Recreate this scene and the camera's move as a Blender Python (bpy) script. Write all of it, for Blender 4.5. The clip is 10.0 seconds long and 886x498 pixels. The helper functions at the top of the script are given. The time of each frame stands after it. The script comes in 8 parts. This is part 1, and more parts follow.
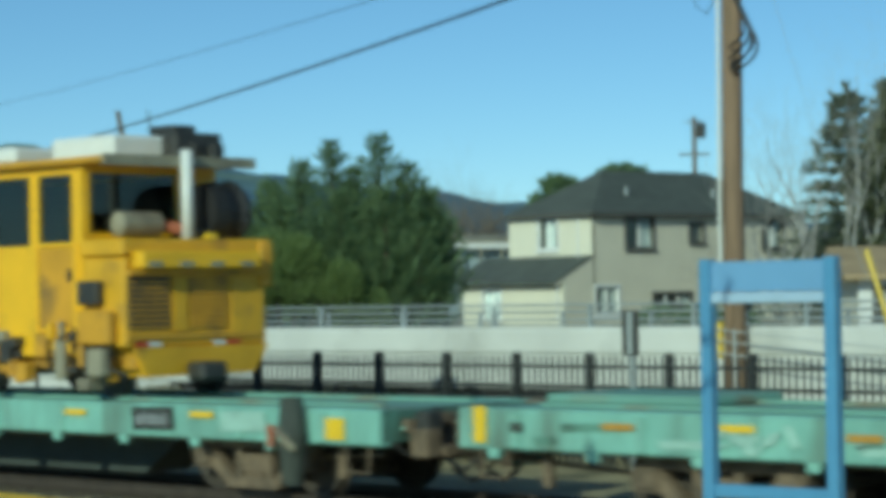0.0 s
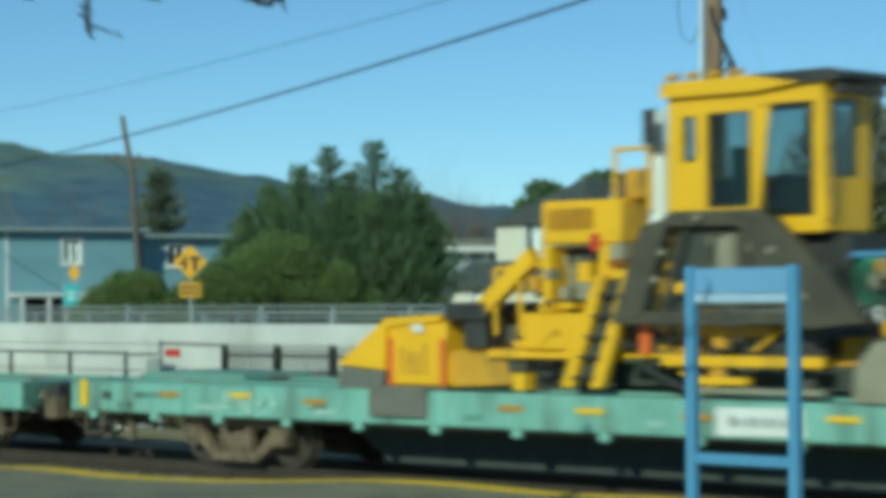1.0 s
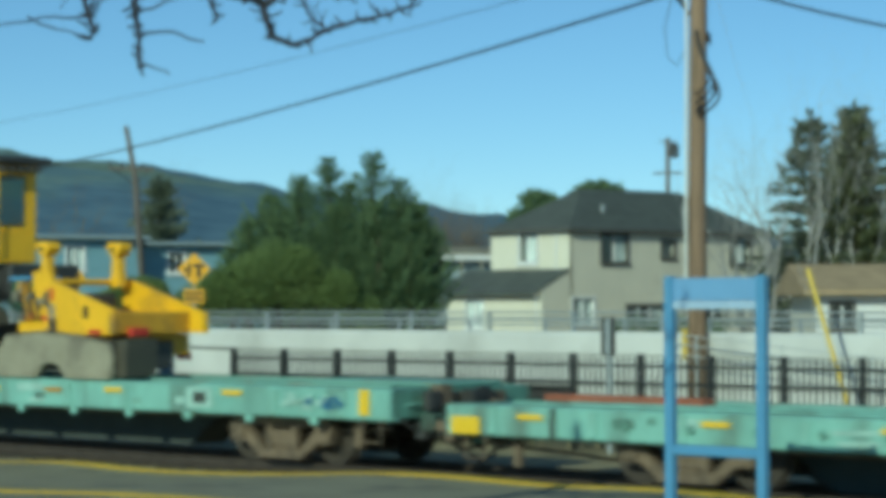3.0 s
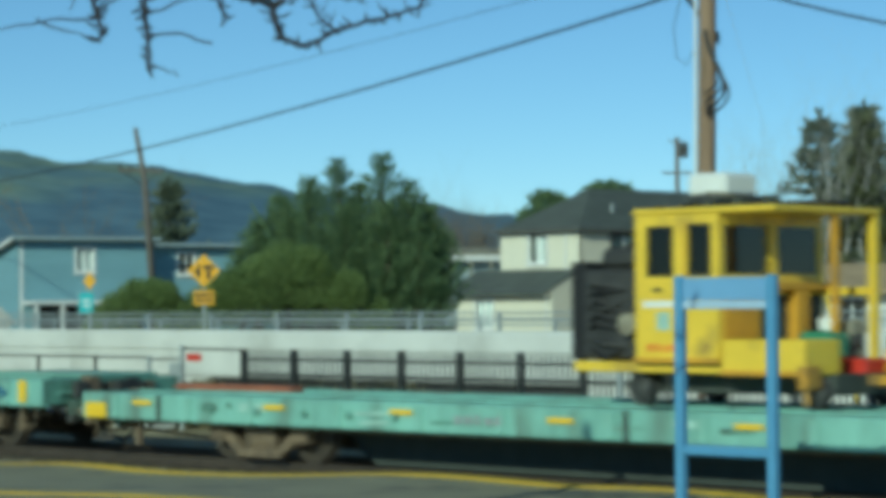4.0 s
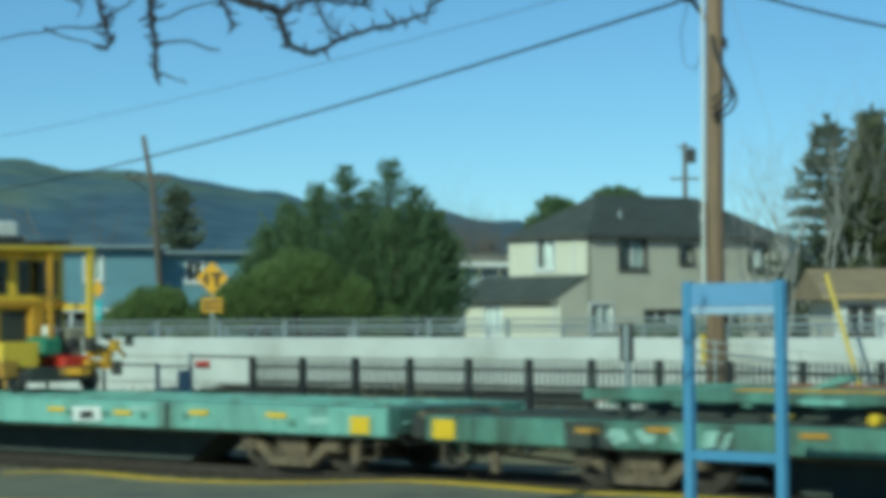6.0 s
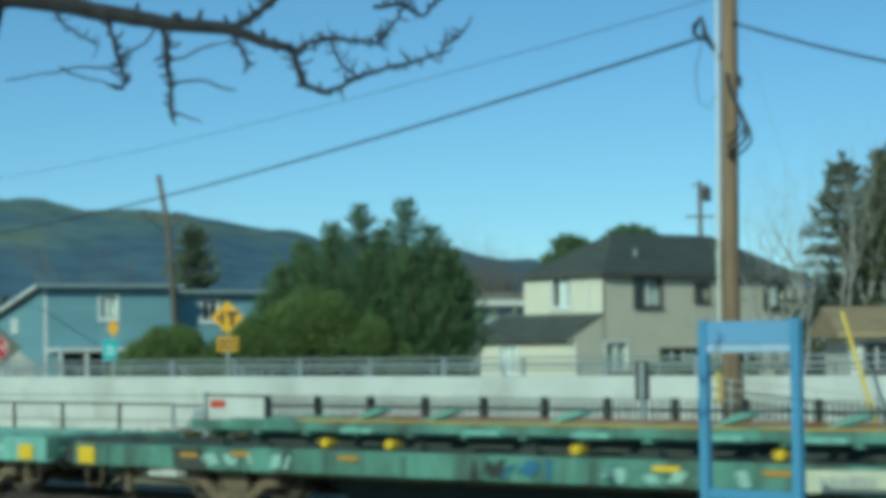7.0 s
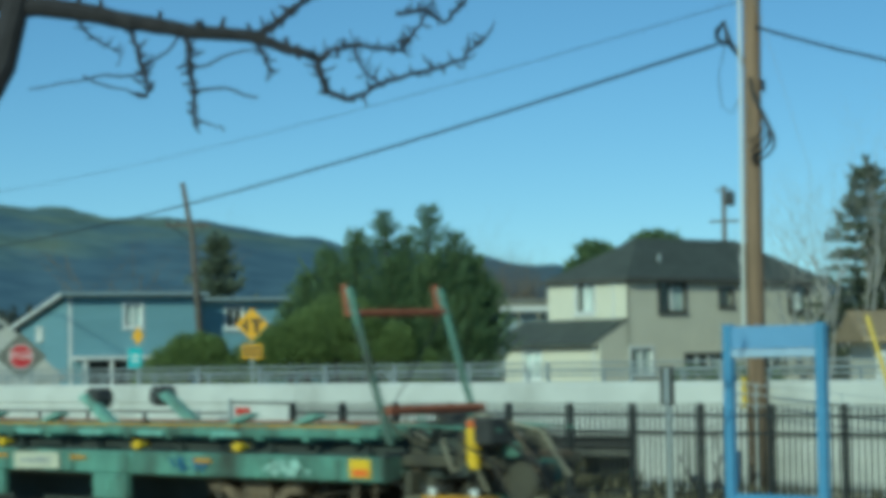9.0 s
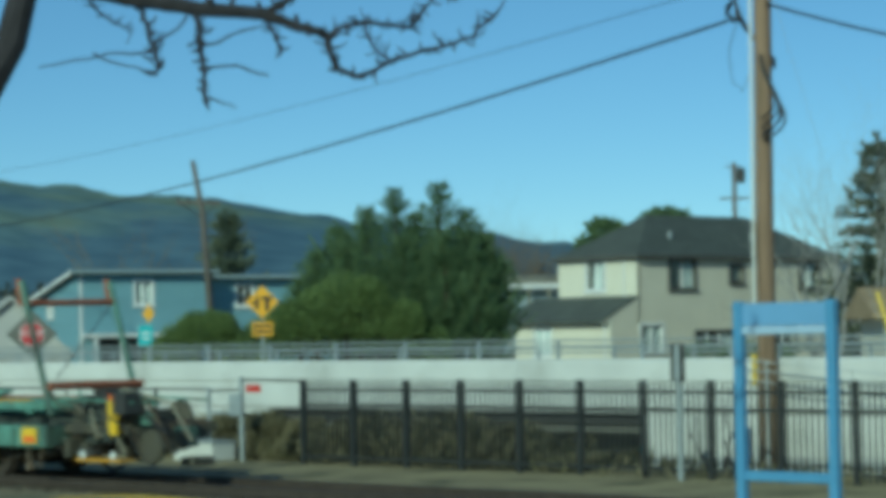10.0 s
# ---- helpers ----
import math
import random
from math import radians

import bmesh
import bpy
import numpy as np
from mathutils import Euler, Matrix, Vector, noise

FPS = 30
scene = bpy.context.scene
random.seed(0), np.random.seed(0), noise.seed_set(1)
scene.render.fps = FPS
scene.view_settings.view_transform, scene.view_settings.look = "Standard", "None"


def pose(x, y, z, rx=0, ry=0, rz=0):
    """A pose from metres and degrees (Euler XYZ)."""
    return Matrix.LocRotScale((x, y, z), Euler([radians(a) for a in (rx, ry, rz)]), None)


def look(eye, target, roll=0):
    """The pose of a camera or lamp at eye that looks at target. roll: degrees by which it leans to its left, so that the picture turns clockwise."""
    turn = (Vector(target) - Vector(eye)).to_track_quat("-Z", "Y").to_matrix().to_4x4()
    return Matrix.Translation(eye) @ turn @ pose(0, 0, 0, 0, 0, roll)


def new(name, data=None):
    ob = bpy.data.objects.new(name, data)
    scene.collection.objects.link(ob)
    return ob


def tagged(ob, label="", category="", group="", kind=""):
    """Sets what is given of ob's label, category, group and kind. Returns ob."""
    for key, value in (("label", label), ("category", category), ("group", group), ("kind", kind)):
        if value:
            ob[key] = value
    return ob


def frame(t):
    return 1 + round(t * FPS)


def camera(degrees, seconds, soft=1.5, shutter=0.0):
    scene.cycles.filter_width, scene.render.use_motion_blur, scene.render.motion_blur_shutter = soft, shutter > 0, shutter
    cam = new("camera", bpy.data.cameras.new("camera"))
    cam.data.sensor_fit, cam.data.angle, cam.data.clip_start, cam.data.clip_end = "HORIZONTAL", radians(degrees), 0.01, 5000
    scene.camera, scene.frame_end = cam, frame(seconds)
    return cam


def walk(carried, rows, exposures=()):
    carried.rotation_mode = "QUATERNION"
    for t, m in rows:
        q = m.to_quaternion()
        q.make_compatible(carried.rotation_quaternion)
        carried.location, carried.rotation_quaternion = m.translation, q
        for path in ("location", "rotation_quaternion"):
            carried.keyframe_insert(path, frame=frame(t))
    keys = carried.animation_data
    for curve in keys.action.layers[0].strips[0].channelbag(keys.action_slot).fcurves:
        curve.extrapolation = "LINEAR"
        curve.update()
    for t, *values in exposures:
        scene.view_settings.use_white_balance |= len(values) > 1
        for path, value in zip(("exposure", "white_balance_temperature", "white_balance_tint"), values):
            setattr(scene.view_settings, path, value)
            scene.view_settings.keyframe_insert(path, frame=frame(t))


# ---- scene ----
# ---- camera ----
cam = camera(21.0, 10.0, soft=6.6, shutter=0.42)
walk(cam, [
    (0.0, pose(-3.720, 4.620, 2.450, 91.100, 0.990, 44.220)),
    (0.5, pose(-3.860, 4.790, 2.440, 91.040, 0.850, 44.260)),
    (0.8, pose(-2.950, 3.450, 2.440, 90.960, 0.750, 43.980)),
    (1.0, pose(-1.500, 1.700, 2.420, 91.150, 0.400, 43.720)),
    (1.2, pose(-0.090, 0.150, 2.420, 91.190, 0.180, 43.550)),
    (1.5, pose(0.000, 0.000, 2.400, 91.309, 0.244, 43.481)),
    (2.0, pose(0.000, 0.000, 2.400, 91.408, 0.029, 43.483)),
    (2.5, pose(0.000, 0.000, 2.400, 91.362, 0.081, 43.496)),
    (4.0, pose(0.000, 0.000, 2.400, 91.354, 0.337, 43.801)),
    (4.5, pose(0.000, 0.000, 2.400, 91.418, 0.560, 43.890)),
    (5.0, pose(0.000, 0.000, 2.400, 91.452, 0.742, 43.901)),
    (6.5, pose(0.000, 0.000, 2.400, 91.781, 0.376, 44.044)),
    (7.0, pose(0.000, 0.000, 2.400, 92.444, 0.648, 44.366)),
    (7.5, pose(0.000, 0.000, 2.400, 92.621, 0.859, 44.540)),
    (8.0, pose(0.000, 0.000, 2.400, 92.779, 1.071, 44.708)),
    (8.5, pose(0.000, 0.000, 2.400, 92.805, 1.057, 44.818)),
    (9.0, pose(0.000, 0.000, 2.400, 92.600, 0.948, 44.951)),
    (9.5, pose(0.000, 0.000, 2.400, 92.269, 0.996, 45.128)),
    (10.0, pose(0.000, 0.000, 2.400, 92.060, 1.000, 45.200)),
], exposures=[(0.0, 0.04, 5760, -17), (2.5, 0.05, 5740, -17), (7.0, -0.02, 5520, -21), (10.0, -0.12, 5470, -22)])

# ---- light ----
SUN_TO = Vector((0.30, -0.85, 0.40)).normalized()
world = bpy.data.worlds.new("world")
scene.world = world
world.use_nodes = True
wn = world.node_tree.nodes
sky = wn.new("ShaderNodeTexSky")
sky.sky_type, sky.sun_disc = "NISHITA", False
sky.sun_elevation = math.asin(SUN_TO.z)
sky.sun_rotation = math.atan2(SUN_TO.x, SUN_TO.y)
sky.altitude = 3200
sky.air_density, sky.dust_density, sky.ozone_density = 1.0, 0.0, 3.6
wn["Background"].inputs["Strength"].default_value = 0.085
world.node_tree.links.new(sky.outputs[0], wn["Background"].inputs["Color"])
sun_data = bpy.data.lights.new("sun", "SUN")
sun_data.energy, sun_data.angle, sun_data.color = 2.9, radians(0.6), (0.96, 0.905, 0.73)
sun = new("sun", sun_data)
sun.matrix_world = look(SUN_TO * 60, (0, 0, 0))


# ---- materials ----
def mat(name, color, rough=0.6, metal=0.0, vary=0.12, scale=3.0, fine=40.0, bump=0.1, stain=None, stain_amount=0.0,
        random_tint=0.0, stretch=(1, 1, 1), spec=0.5):
    """A worn surface: two scales of noise on colour and roughness, an optional stain colour, and fine relief."""
    m = bpy.data.materials.new(name)
    m.use_nodes = True
    nt = m.node_tree
    n, l = nt.nodes, nt.links
    b = n["Principled BSDF"]
    tc = n.new("ShaderNodeTexCoord")
    mp = n.new("ShaderNodeMapping")
    mp.inputs["Scale"].default_value = stretch
    l.new(tc.outputs["Object"], mp.inputs[0])
    big, small = n.new("ShaderNodeTexNoise"), n.new("ShaderNodeTexNoise")
    for q, sc, det in ((big, scale, 4.0), (small, fine, 3.0)):
        q.inputs["Scale"].default_value, q.inputs["Detail"].default_value = sc, det
        l.new(mp.outputs[0], q.inputs["Vector"])
    mixn = n.new("ShaderNodeMath")
    mixn.operation = "MULTIPLY_ADD"
    l.new(small.outputs[0], mixn.inputs[0])
    mixn.inputs[1].default_value = 0.5
    l.new(big.outputs[0], mixn.inputs[2])
    ramp = n.new("ShaderNodeValToRGB")
    ramp.color_ramp.elements[0].position, ramp.color_ramp.elements[1].position = 0.45, 1.05
    ramp.color_ramp.elements[0].color = (*[c * (1 - vary) for c in color], 1)
    ramp.color_ramp.elements[1].color = (*[min(1, c * (1 + vary)) for c in color], 1)
    l.new(mixn.outputs[0], ramp.inputs[0])
    out = ramp.outputs[0]
    if stain:
        st, sr, mx = n.new("ShaderNodeTexNoise"), n.new("ShaderNodeValToRGB"), n.new("ShaderNodeMix")
        st.inputs["Scale"].default_value, st.inputs["Detail"].default_value = scale * 0.6 + 0.3, 6.0
        l.new(mp.outputs[0], st.inputs["Vector"])
        sr.color_ramp.elements[0].position, sr.color_ramp.elements[1].position = 0.62 - 0.25 * stain_amount, 0.78 - 0.15 * stain_amount
        l.new(st.outputs[0], sr.inputs[0])
        mx.data_type = "RGBA"
        l.new(sr.outputs[0], mx.inputs["Factor"])
        l.new(out, mx.inputs["A"])
        mx.inputs["B"].default_value = (*stain, 1)
        out = mx.outputs["Result"]
    if random_tint:
        oi, hs, mr = n.new("ShaderNodeObjectInfo"), n.new("ShaderNodeHueSaturation"), n.new("ShaderNodeMapRange")
        l.new(oi.outputs["Random"], mr.inputs[0])
        mr.inputs[3].default_value, mr.inputs[4].default_value = 1 - random_tint, 1 + random_tint
        l.new(mr.outputs[0], hs.inputs["Value"])
        l.new(out, hs.inputs["Color"])
        out = hs.outputs[0]
    l.new(out, b.inputs["Base Color"])
    rr = n.new("ShaderNodeMapRange")
    rr.inputs[3].default_value, rr.inputs[4].default_value = max(0.02, rough - 0.12), min(1, rough + 0.12)
    l.new(big.outputs[0], rr.inputs[0])
    l.new(rr.outputs[0], b.inputs["Roughness"])
    b.inputs["Metallic"].default_value = metal
    b.inputs["Specular IOR Level"].default_value = spec
    if bump:
        bp = n.new("ShaderNodeBump")
        bp.inputs["Strength"].default_value, bp.inputs["Distance"].default_value = bump, 0.02
        l.new(mixn.outputs[0], bp.inputs["Height"])
        l.new(bp.outputs[0], b.inputs["Normal"])
    return m


def leaf_mat(name, dark, light):
    m = bpy.data.materials.new(name)
    m.use_nodes = True
    n, l = m.node_tree.nodes, m.node_tree.links
    b = n["Principled BSDF"]
    g, r = n.new("ShaderNodeNewGeometry"), n.new("ShaderNodeValToRGB")
    r.color_ramp.elements[0].color, r.color_ramp.elements[1].color = (*dark, 1), (*light, 1)
    l.new(g.outputs["Random Per Island"], r.inputs[0])
    l.new(r.outputs[0], b.inputs["Base Color"])
    b.inputs["Roughness"].default_value = 0.6
    b.inputs["Specular IOR Level"].default_value = 0.25
    # thin leaves let some light through
    tr, mx = n.new("ShaderNodeBsdfTranslucent"), n.new("ShaderNodeMixShader")
    l.new(r.outputs[0], tr.inputs["Color"])
    mx.inputs[0].default_value = 0.45
    l.new(b.outputs[0], mx.inputs[1])
    l.new(tr.outputs[0], mx.inputs[2])
    l.new(mx.outputs[0], n["Material Output"].inputs["Surface"])
    return m


def glass_mat(name, tint, rough=0.03):
    m = bpy.data.materials.new(name)
    m.use_nodes = True
    b = m.node_tree.nodes["Principled BSDF"]
    b.inputs["Base Color"].default_value = (*tint, 1)
    b.inputs["Roughness"].default_value = rough
    b.inputs["Transmission Weight"].default_value = 1.0
    b.inputs["IOR"].default_value = 1.45
    return m


TEAL = mat("teal_paint", (0.245, 0.475, 0.41), 0.6, vary=0.26, scale=2.4, fine=22, stain=(0.13, 0.185, 0.15), stain_amount=0.45, bump=0.1, stretch=(1, 1, 0.22))
TEAL_OLD = mat("weathered_green_paint", (0.135, 0.28, 0.225), 0.7, vary=0.38, scale=2.2, fine=16, stain=(0.055, 0.07, 0.055), stain_amount=0.7, bump=0.1, stretch=(1, 1, 0.35))
TEAL_DECK = mat("deck_paint", (0.20, 0.37, 0.31), 0.7, vary=0.2, scale=1.0, stain=(0.22, 0.16, 0.10), stain_amount=0.35, bump=0.15)
UNDER = mat("dark_underframe", (0.055, 0.065, 0.058), 0.85, vary=0.3, scale=2.5, bump=0.2)
TRUCK = mat("rusty_cast_steel", (0.18, 0.135, 0.09), 0.8, vary=0.35, scale=5.0, stain=(0.05, 0.045, 0.035), stain_amount=0.4, bump=0.25)
WHEEL = mat("wheel_steel", (0.09, 0.075, 0.06), 0.6, metal=0.4, vary=0.3, scale=6.0, bump=0.1)
YELLOW = mat("machine_yellow", (0.88, 0.50, 0.018), 0.42, vary=0.10, scale=1.6, stain=(0.42, 0.25, 0.04), stain_amount=0.12, bump=0.04)
# Machine yellow darkened and stained; shade on the tamper's hood is in the colour.
YELLOW_SHADED = mat("shaded_stained_yellow", (0.70, 0.39, 0.022), 0.5, vary=0.18, scale=1.8, stain=(0.26, 0.16, 0.05), stain_amount=0.3, bump=0.06)
YELLOW_DULL = mat("dusty_yellow", (0.62, 0.33, 0.03), 0.6, vary=0.2, scale=2.0, stain=(0.2, 0.13, 0.05), stain_amount=0.35, bump=0.08)
REFLECT = mat("yellow_reflector", (0.82, 0.55, 0.03), 0.35, vary=0.05, scale=8.0, bump=0.0)
REFLECT_OLD = mat("faded_reflector", (0.45, 0.25, 0.04), 0.5, vary=0.2, scale=8.0, bump=0.0)
WHITE = mat("white_panel", (0.78, 0.80, 0.78), 0.5, vary=0.06, scale=3.0, bump=0.02)
GREY_BAR = mat("grey_lettering", (0.30, 0.33, 0.35), 0.6, vary=0.15, scale=10.0, bump=0.0)
BLUE_SPRAY = mat("blue_spray", (0.045, 0.14, 0.25), 0.6, vary=0.4, scale=4.0, bump=0.0)
PALE_SPRAY = mat("pale_spray", (0.36, 0.55, 0.49), 0.6, vary=0.25, scale=4.0, bump=0.0)
STEEL_DARK = mat("dark_steel", (0.060, 0.060, 0.058), 0.55, metal=0.3, vary=0.3, scale=4.0, bump=0.12)
STEEL_GREY = mat("grey_plate", (0.30, 0.28, 0.205), 0.65, metal=0.0, vary=0.25, scale=2.0, stain=(0.12, 0.10, 0.08), stain_amount=0.4, bump=0.1)
PLOW_DARK = mat("worn_plow_steel", (0.080, 0.074, 0.052), 0.65, vary=0.3, scale=2.5, stain=(0.06, 0.055, 0.045), stain_amount=0.4, bump=0.15)
RUBBER = mat("grey_rubber", (0.16, 0.16, 0.14), 0.85, vary=0.2, scale=5.0, bump=0.1)
RUBBER_BLACK = mat("black_rubber", (0.015, 0.015, 0.016), 0.6, vary=0.3, scale=10.0, bump=0.1)
RUST = mat("rust_red_beam", (0.30, 0.10, 0.055), 0.8, vary=0.3, scale=4.0, bump=0.2)
ORANGE = mat("orange_stripe", (0.75, 0.16, 0.03), 0.5, vary=0.12, scale=6.0, bump=0.0)
RED = mat("red_paint", (0.55, 0.04, 0.025), 0.5, vary=0.15, scale=6.0, bump=0.02)
GREEN_TANK = mat("green_tank", (0.06, 0.24, 0.14), 0.5, vary=0.15, scale=3.0, bump=0.03)
CAB_GLASS = glass_mat("cab_glass", (0.42, 0.52, 0.50))
YELLOW_PALE = mat("pale_yellow_paint", (0.80, 0.56, 0.055), 0.45, vary=0.12, scale=2.0, stain=(0.4, 0.27, 0.06), stain_amount=0.2, bump=0.05)
CREAM_PANEL = mat("cream_panel", (0.60, 0.60, 0.47), 0.6, vary=0.12, scale=4.0, bump=0.0)
DIRT = mat("track_side_dirt", (0.33, 0.285, 0.16), 0.95, vary=0.35, scale=0.8, fine=14, stain=(0.075, 0.075, 0.04), stain_amount=0.4, bump=0.4)
CAB_GLASS_DARK = glass_mat("dark_cab_glass", (0.05, 0.06, 0.055))
CAB_GLASS_GREEN = glass_mat("greenish_cab_glass", (0.30, 0.37, 0.34))
HOUSE_GLASS = glass_mat("house_glass", (0.75, 0.82, 0.84))
BLUE_STEEL = mat("sign_blue", (0.12, 0.30, 0.52), 0.45, vary=0.08, scale=4.0, bump=0.02)
BLUE_PANEL = mat("sign_panel_blue", (0.20, 0.38, 0.63), 0.35, vary=0.06, scale=2.0, bump=0.0)
PALE_STRIP = mat("pale_strip", (0.42, 0.56, 0.72), 0.4, vary=0.06, scale=3.0, bump=0.0)
CONCRETE = mat("white_concrete", (0.66, 0.675, 0.65), 0.85, vary=0.12, scale=0.7, stain=(0.46, 0.47, 0.44), stain_amount=0.4, bump=0.1)
CONCRETE_GREY = mat("grey_concrete", (0.50, 0.50, 0.48), 0.85, vary=0.12, scale=0.8, stain=(0.3, 0.3, 0.28), stain_amount=0.3, bump=0.12)
ASPHALT = mat("platform_asphalt", (0.27, 0.255, 0.175), 0.9, vary=0.18, scale=1.0, fine=120, stain=(0.10, 0.10, 0.095), stain_amount=0.3, bump=0.15)
ROAD = mat("road_asphalt", (0.07, 0.07, 0.07), 0.9, vary=0.15, scale=0.8, fine=90, bump=0.1)
LINE_YELLOW = mat("platform_yellow_line", (0.86, 0.56, 0.05), 0.7, vary=0.2, scale=3.0, stain=(0.42, 0.32, 0.12), stain_amount=0.25, bump=0.05)
BALLAST = mat("ballast_dirt", (0.085, 0.078, 0.062), 0.95, vary=0.4, scale=1.5, fine=25, stain=(0.08, 0.068, 0.048), stain_amount=0.4, bump=0.5)
GROUND = mat("dry_ground", (0.26, 0.225, 0.15), 0.95, vary=0.3, scale=0.15, fine=6, stain=(0.15, 0.16, 0.09), stain_amount=0.4, bump=0.3)
RAIL = mat("rail_steel", (0.12, 0.095, 0.075), 0.5, metal=0.6, vary=0.25, scale=6.0, bump=0.05)
TIE = mat("tie_timber", (0.07, 0.055, 0.042), 0.9, vary=0.35, scale=4.0, bump=0.3, random_tint=0.25)
FENCE = mat("black_fence_paint", (0.026, 0.030, 0.032), 0.75, vary=0.2, scale=6.0, bump=0.03)
GALV = mat("galvanised_steel", (0.40, 0.44, 0.45), 0.5, metal=0.25, vary=0.12, scale=5.0, bump=0.03)
GALV_PALE = mat("pale_galvanised_steel", (0.52, 0.56, 0.57), 0.5, metal=0.2, vary=0.1, scale=5.0, bump=0.02)
POLE_WOOD = mat("pole_timber", (0.27, 0.185, 0.12), 0.85, vary=0.35, scale=2.0, fine=18, stretch=(6, 6, 0.35), stain=(0.13, 0.095, 0.06), stain_amount=0.3, bump=0.3)
POLE_GREY = mat("grey_pole_timber", (0.16, 0.14, 0.12), 0.9, vary=0.3, scale=2.0, fine=20, stretch=(6, 6, 0.4), bump=0.3)
CABLE = mat("black_cable", (0.018, 0.02, 0.024), 0.6, vary=0.2, scale=4.0, bump=0.0)
GUY_YELLOW = mat("guy_guard_yellow", (0.75, 0.55, 0.08), 0.5, vary=0.1, scale=5.0, bump=0.0)
SIGN_YELLOW = mat("warning_yellow", (0.80, 0.42, 0.015), 0.4, vary=0.05, scale=3.0, bump=0.0)
SIGN_RED = mat("stop_red", (0.50, 0.02, 0.03), 0.4, vary=0.05, scale=3.0, bump=0.0)
SIGN_BLACK = mat("sign_black", (0.012, 0.012, 0.012), 0.5, vary=0.1, scale=3.0, bump=0.0)
SIGN_TEAL = mat("sign_turquoise", (0.06, 0.46, 0.50), 0.4, vary=0.08, scale=3.0, bump=0.0)
CREAM = mat("cream_stucco", (0.76, 0.73, 0.60), 0.9, vary=0.05, scale=1.0, fine=30, bump=0.1)
TAUPE = mat("taupe_stucco", (0.74, 0.69, 0.56), 0.9, vary=0.07, scale=0.8, fine=30, bump=0.1)
ROOF = mat("dark_shingle", (0.085, 0.098, 0.090), 0.9, vary=0.3, scale=1.5, fine=14, stretch=(1, 1, 3), bump=0.4)
ROOF_BROWN = mat("brown_shingle", (0.40, 0.30, 0.18), 0.9, vary=0.25, scale=1.5, fine=14, bump=0.3)
SIDING_BLUE = mat("blue_siding", (0.215, 0.37, 0.435), 0.7, vary=0.10, scale=0.6, fine=9, stretch=(0.3, 0.3, 4), bump=0.15)
TRIM_WHITE = mat("white_trim", (0.74, 0.75, 0.74), 0.6, vary=0.05, scale=3.0, bump=0.02)
BLIND = mat("pale_blind", (0.50, 0.53, 0.53), 0.8, vary=0.08, scale=3.0, bump=0.0)
FASCIA = mat("blue_grey_trim", (0.30, 0.37, 0.40), 0.7, vary=0.08, scale=3.0, bump=0.02)
TRIM_DARK = mat("dark_trim", (0.10, 0.095, 0.085), 0.7, vary=0.1, scale=3.0, bump=0.02)
INTERIOR = mat("dim_interior", (0.10, 0.095, 0.09), 0.9, vary=0.2, scale=1.0, bump=0.0)
BARK = mat("bark", (0.085, 0.065, 0.05), 0.95, vary=0.4, scale=5.0, stretch=(3, 3, 0.6), bump=0.5)
BARK_PALE = mat("pale_bark", (0.37, 0.36, 0.34), 0.9, vary=0.25, scale=5.0, bump=0.2)
BARK_BROWN = mat("brown_bark", (0.20, 0.165, 0.125), 0.9, vary=0.3, scale=5.0, bump=0.2)
TWIG = mat("twig_bark", (0.035, 0.032, 0.036), 0.9, vary=0.4, scale=8.0, bump=0.3)
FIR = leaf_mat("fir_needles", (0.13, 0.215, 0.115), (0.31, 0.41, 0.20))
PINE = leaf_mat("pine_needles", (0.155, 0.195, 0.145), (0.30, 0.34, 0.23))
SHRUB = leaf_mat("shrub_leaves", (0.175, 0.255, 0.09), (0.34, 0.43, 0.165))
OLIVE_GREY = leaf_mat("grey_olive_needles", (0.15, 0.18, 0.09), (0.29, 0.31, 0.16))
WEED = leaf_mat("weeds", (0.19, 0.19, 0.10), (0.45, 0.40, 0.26))


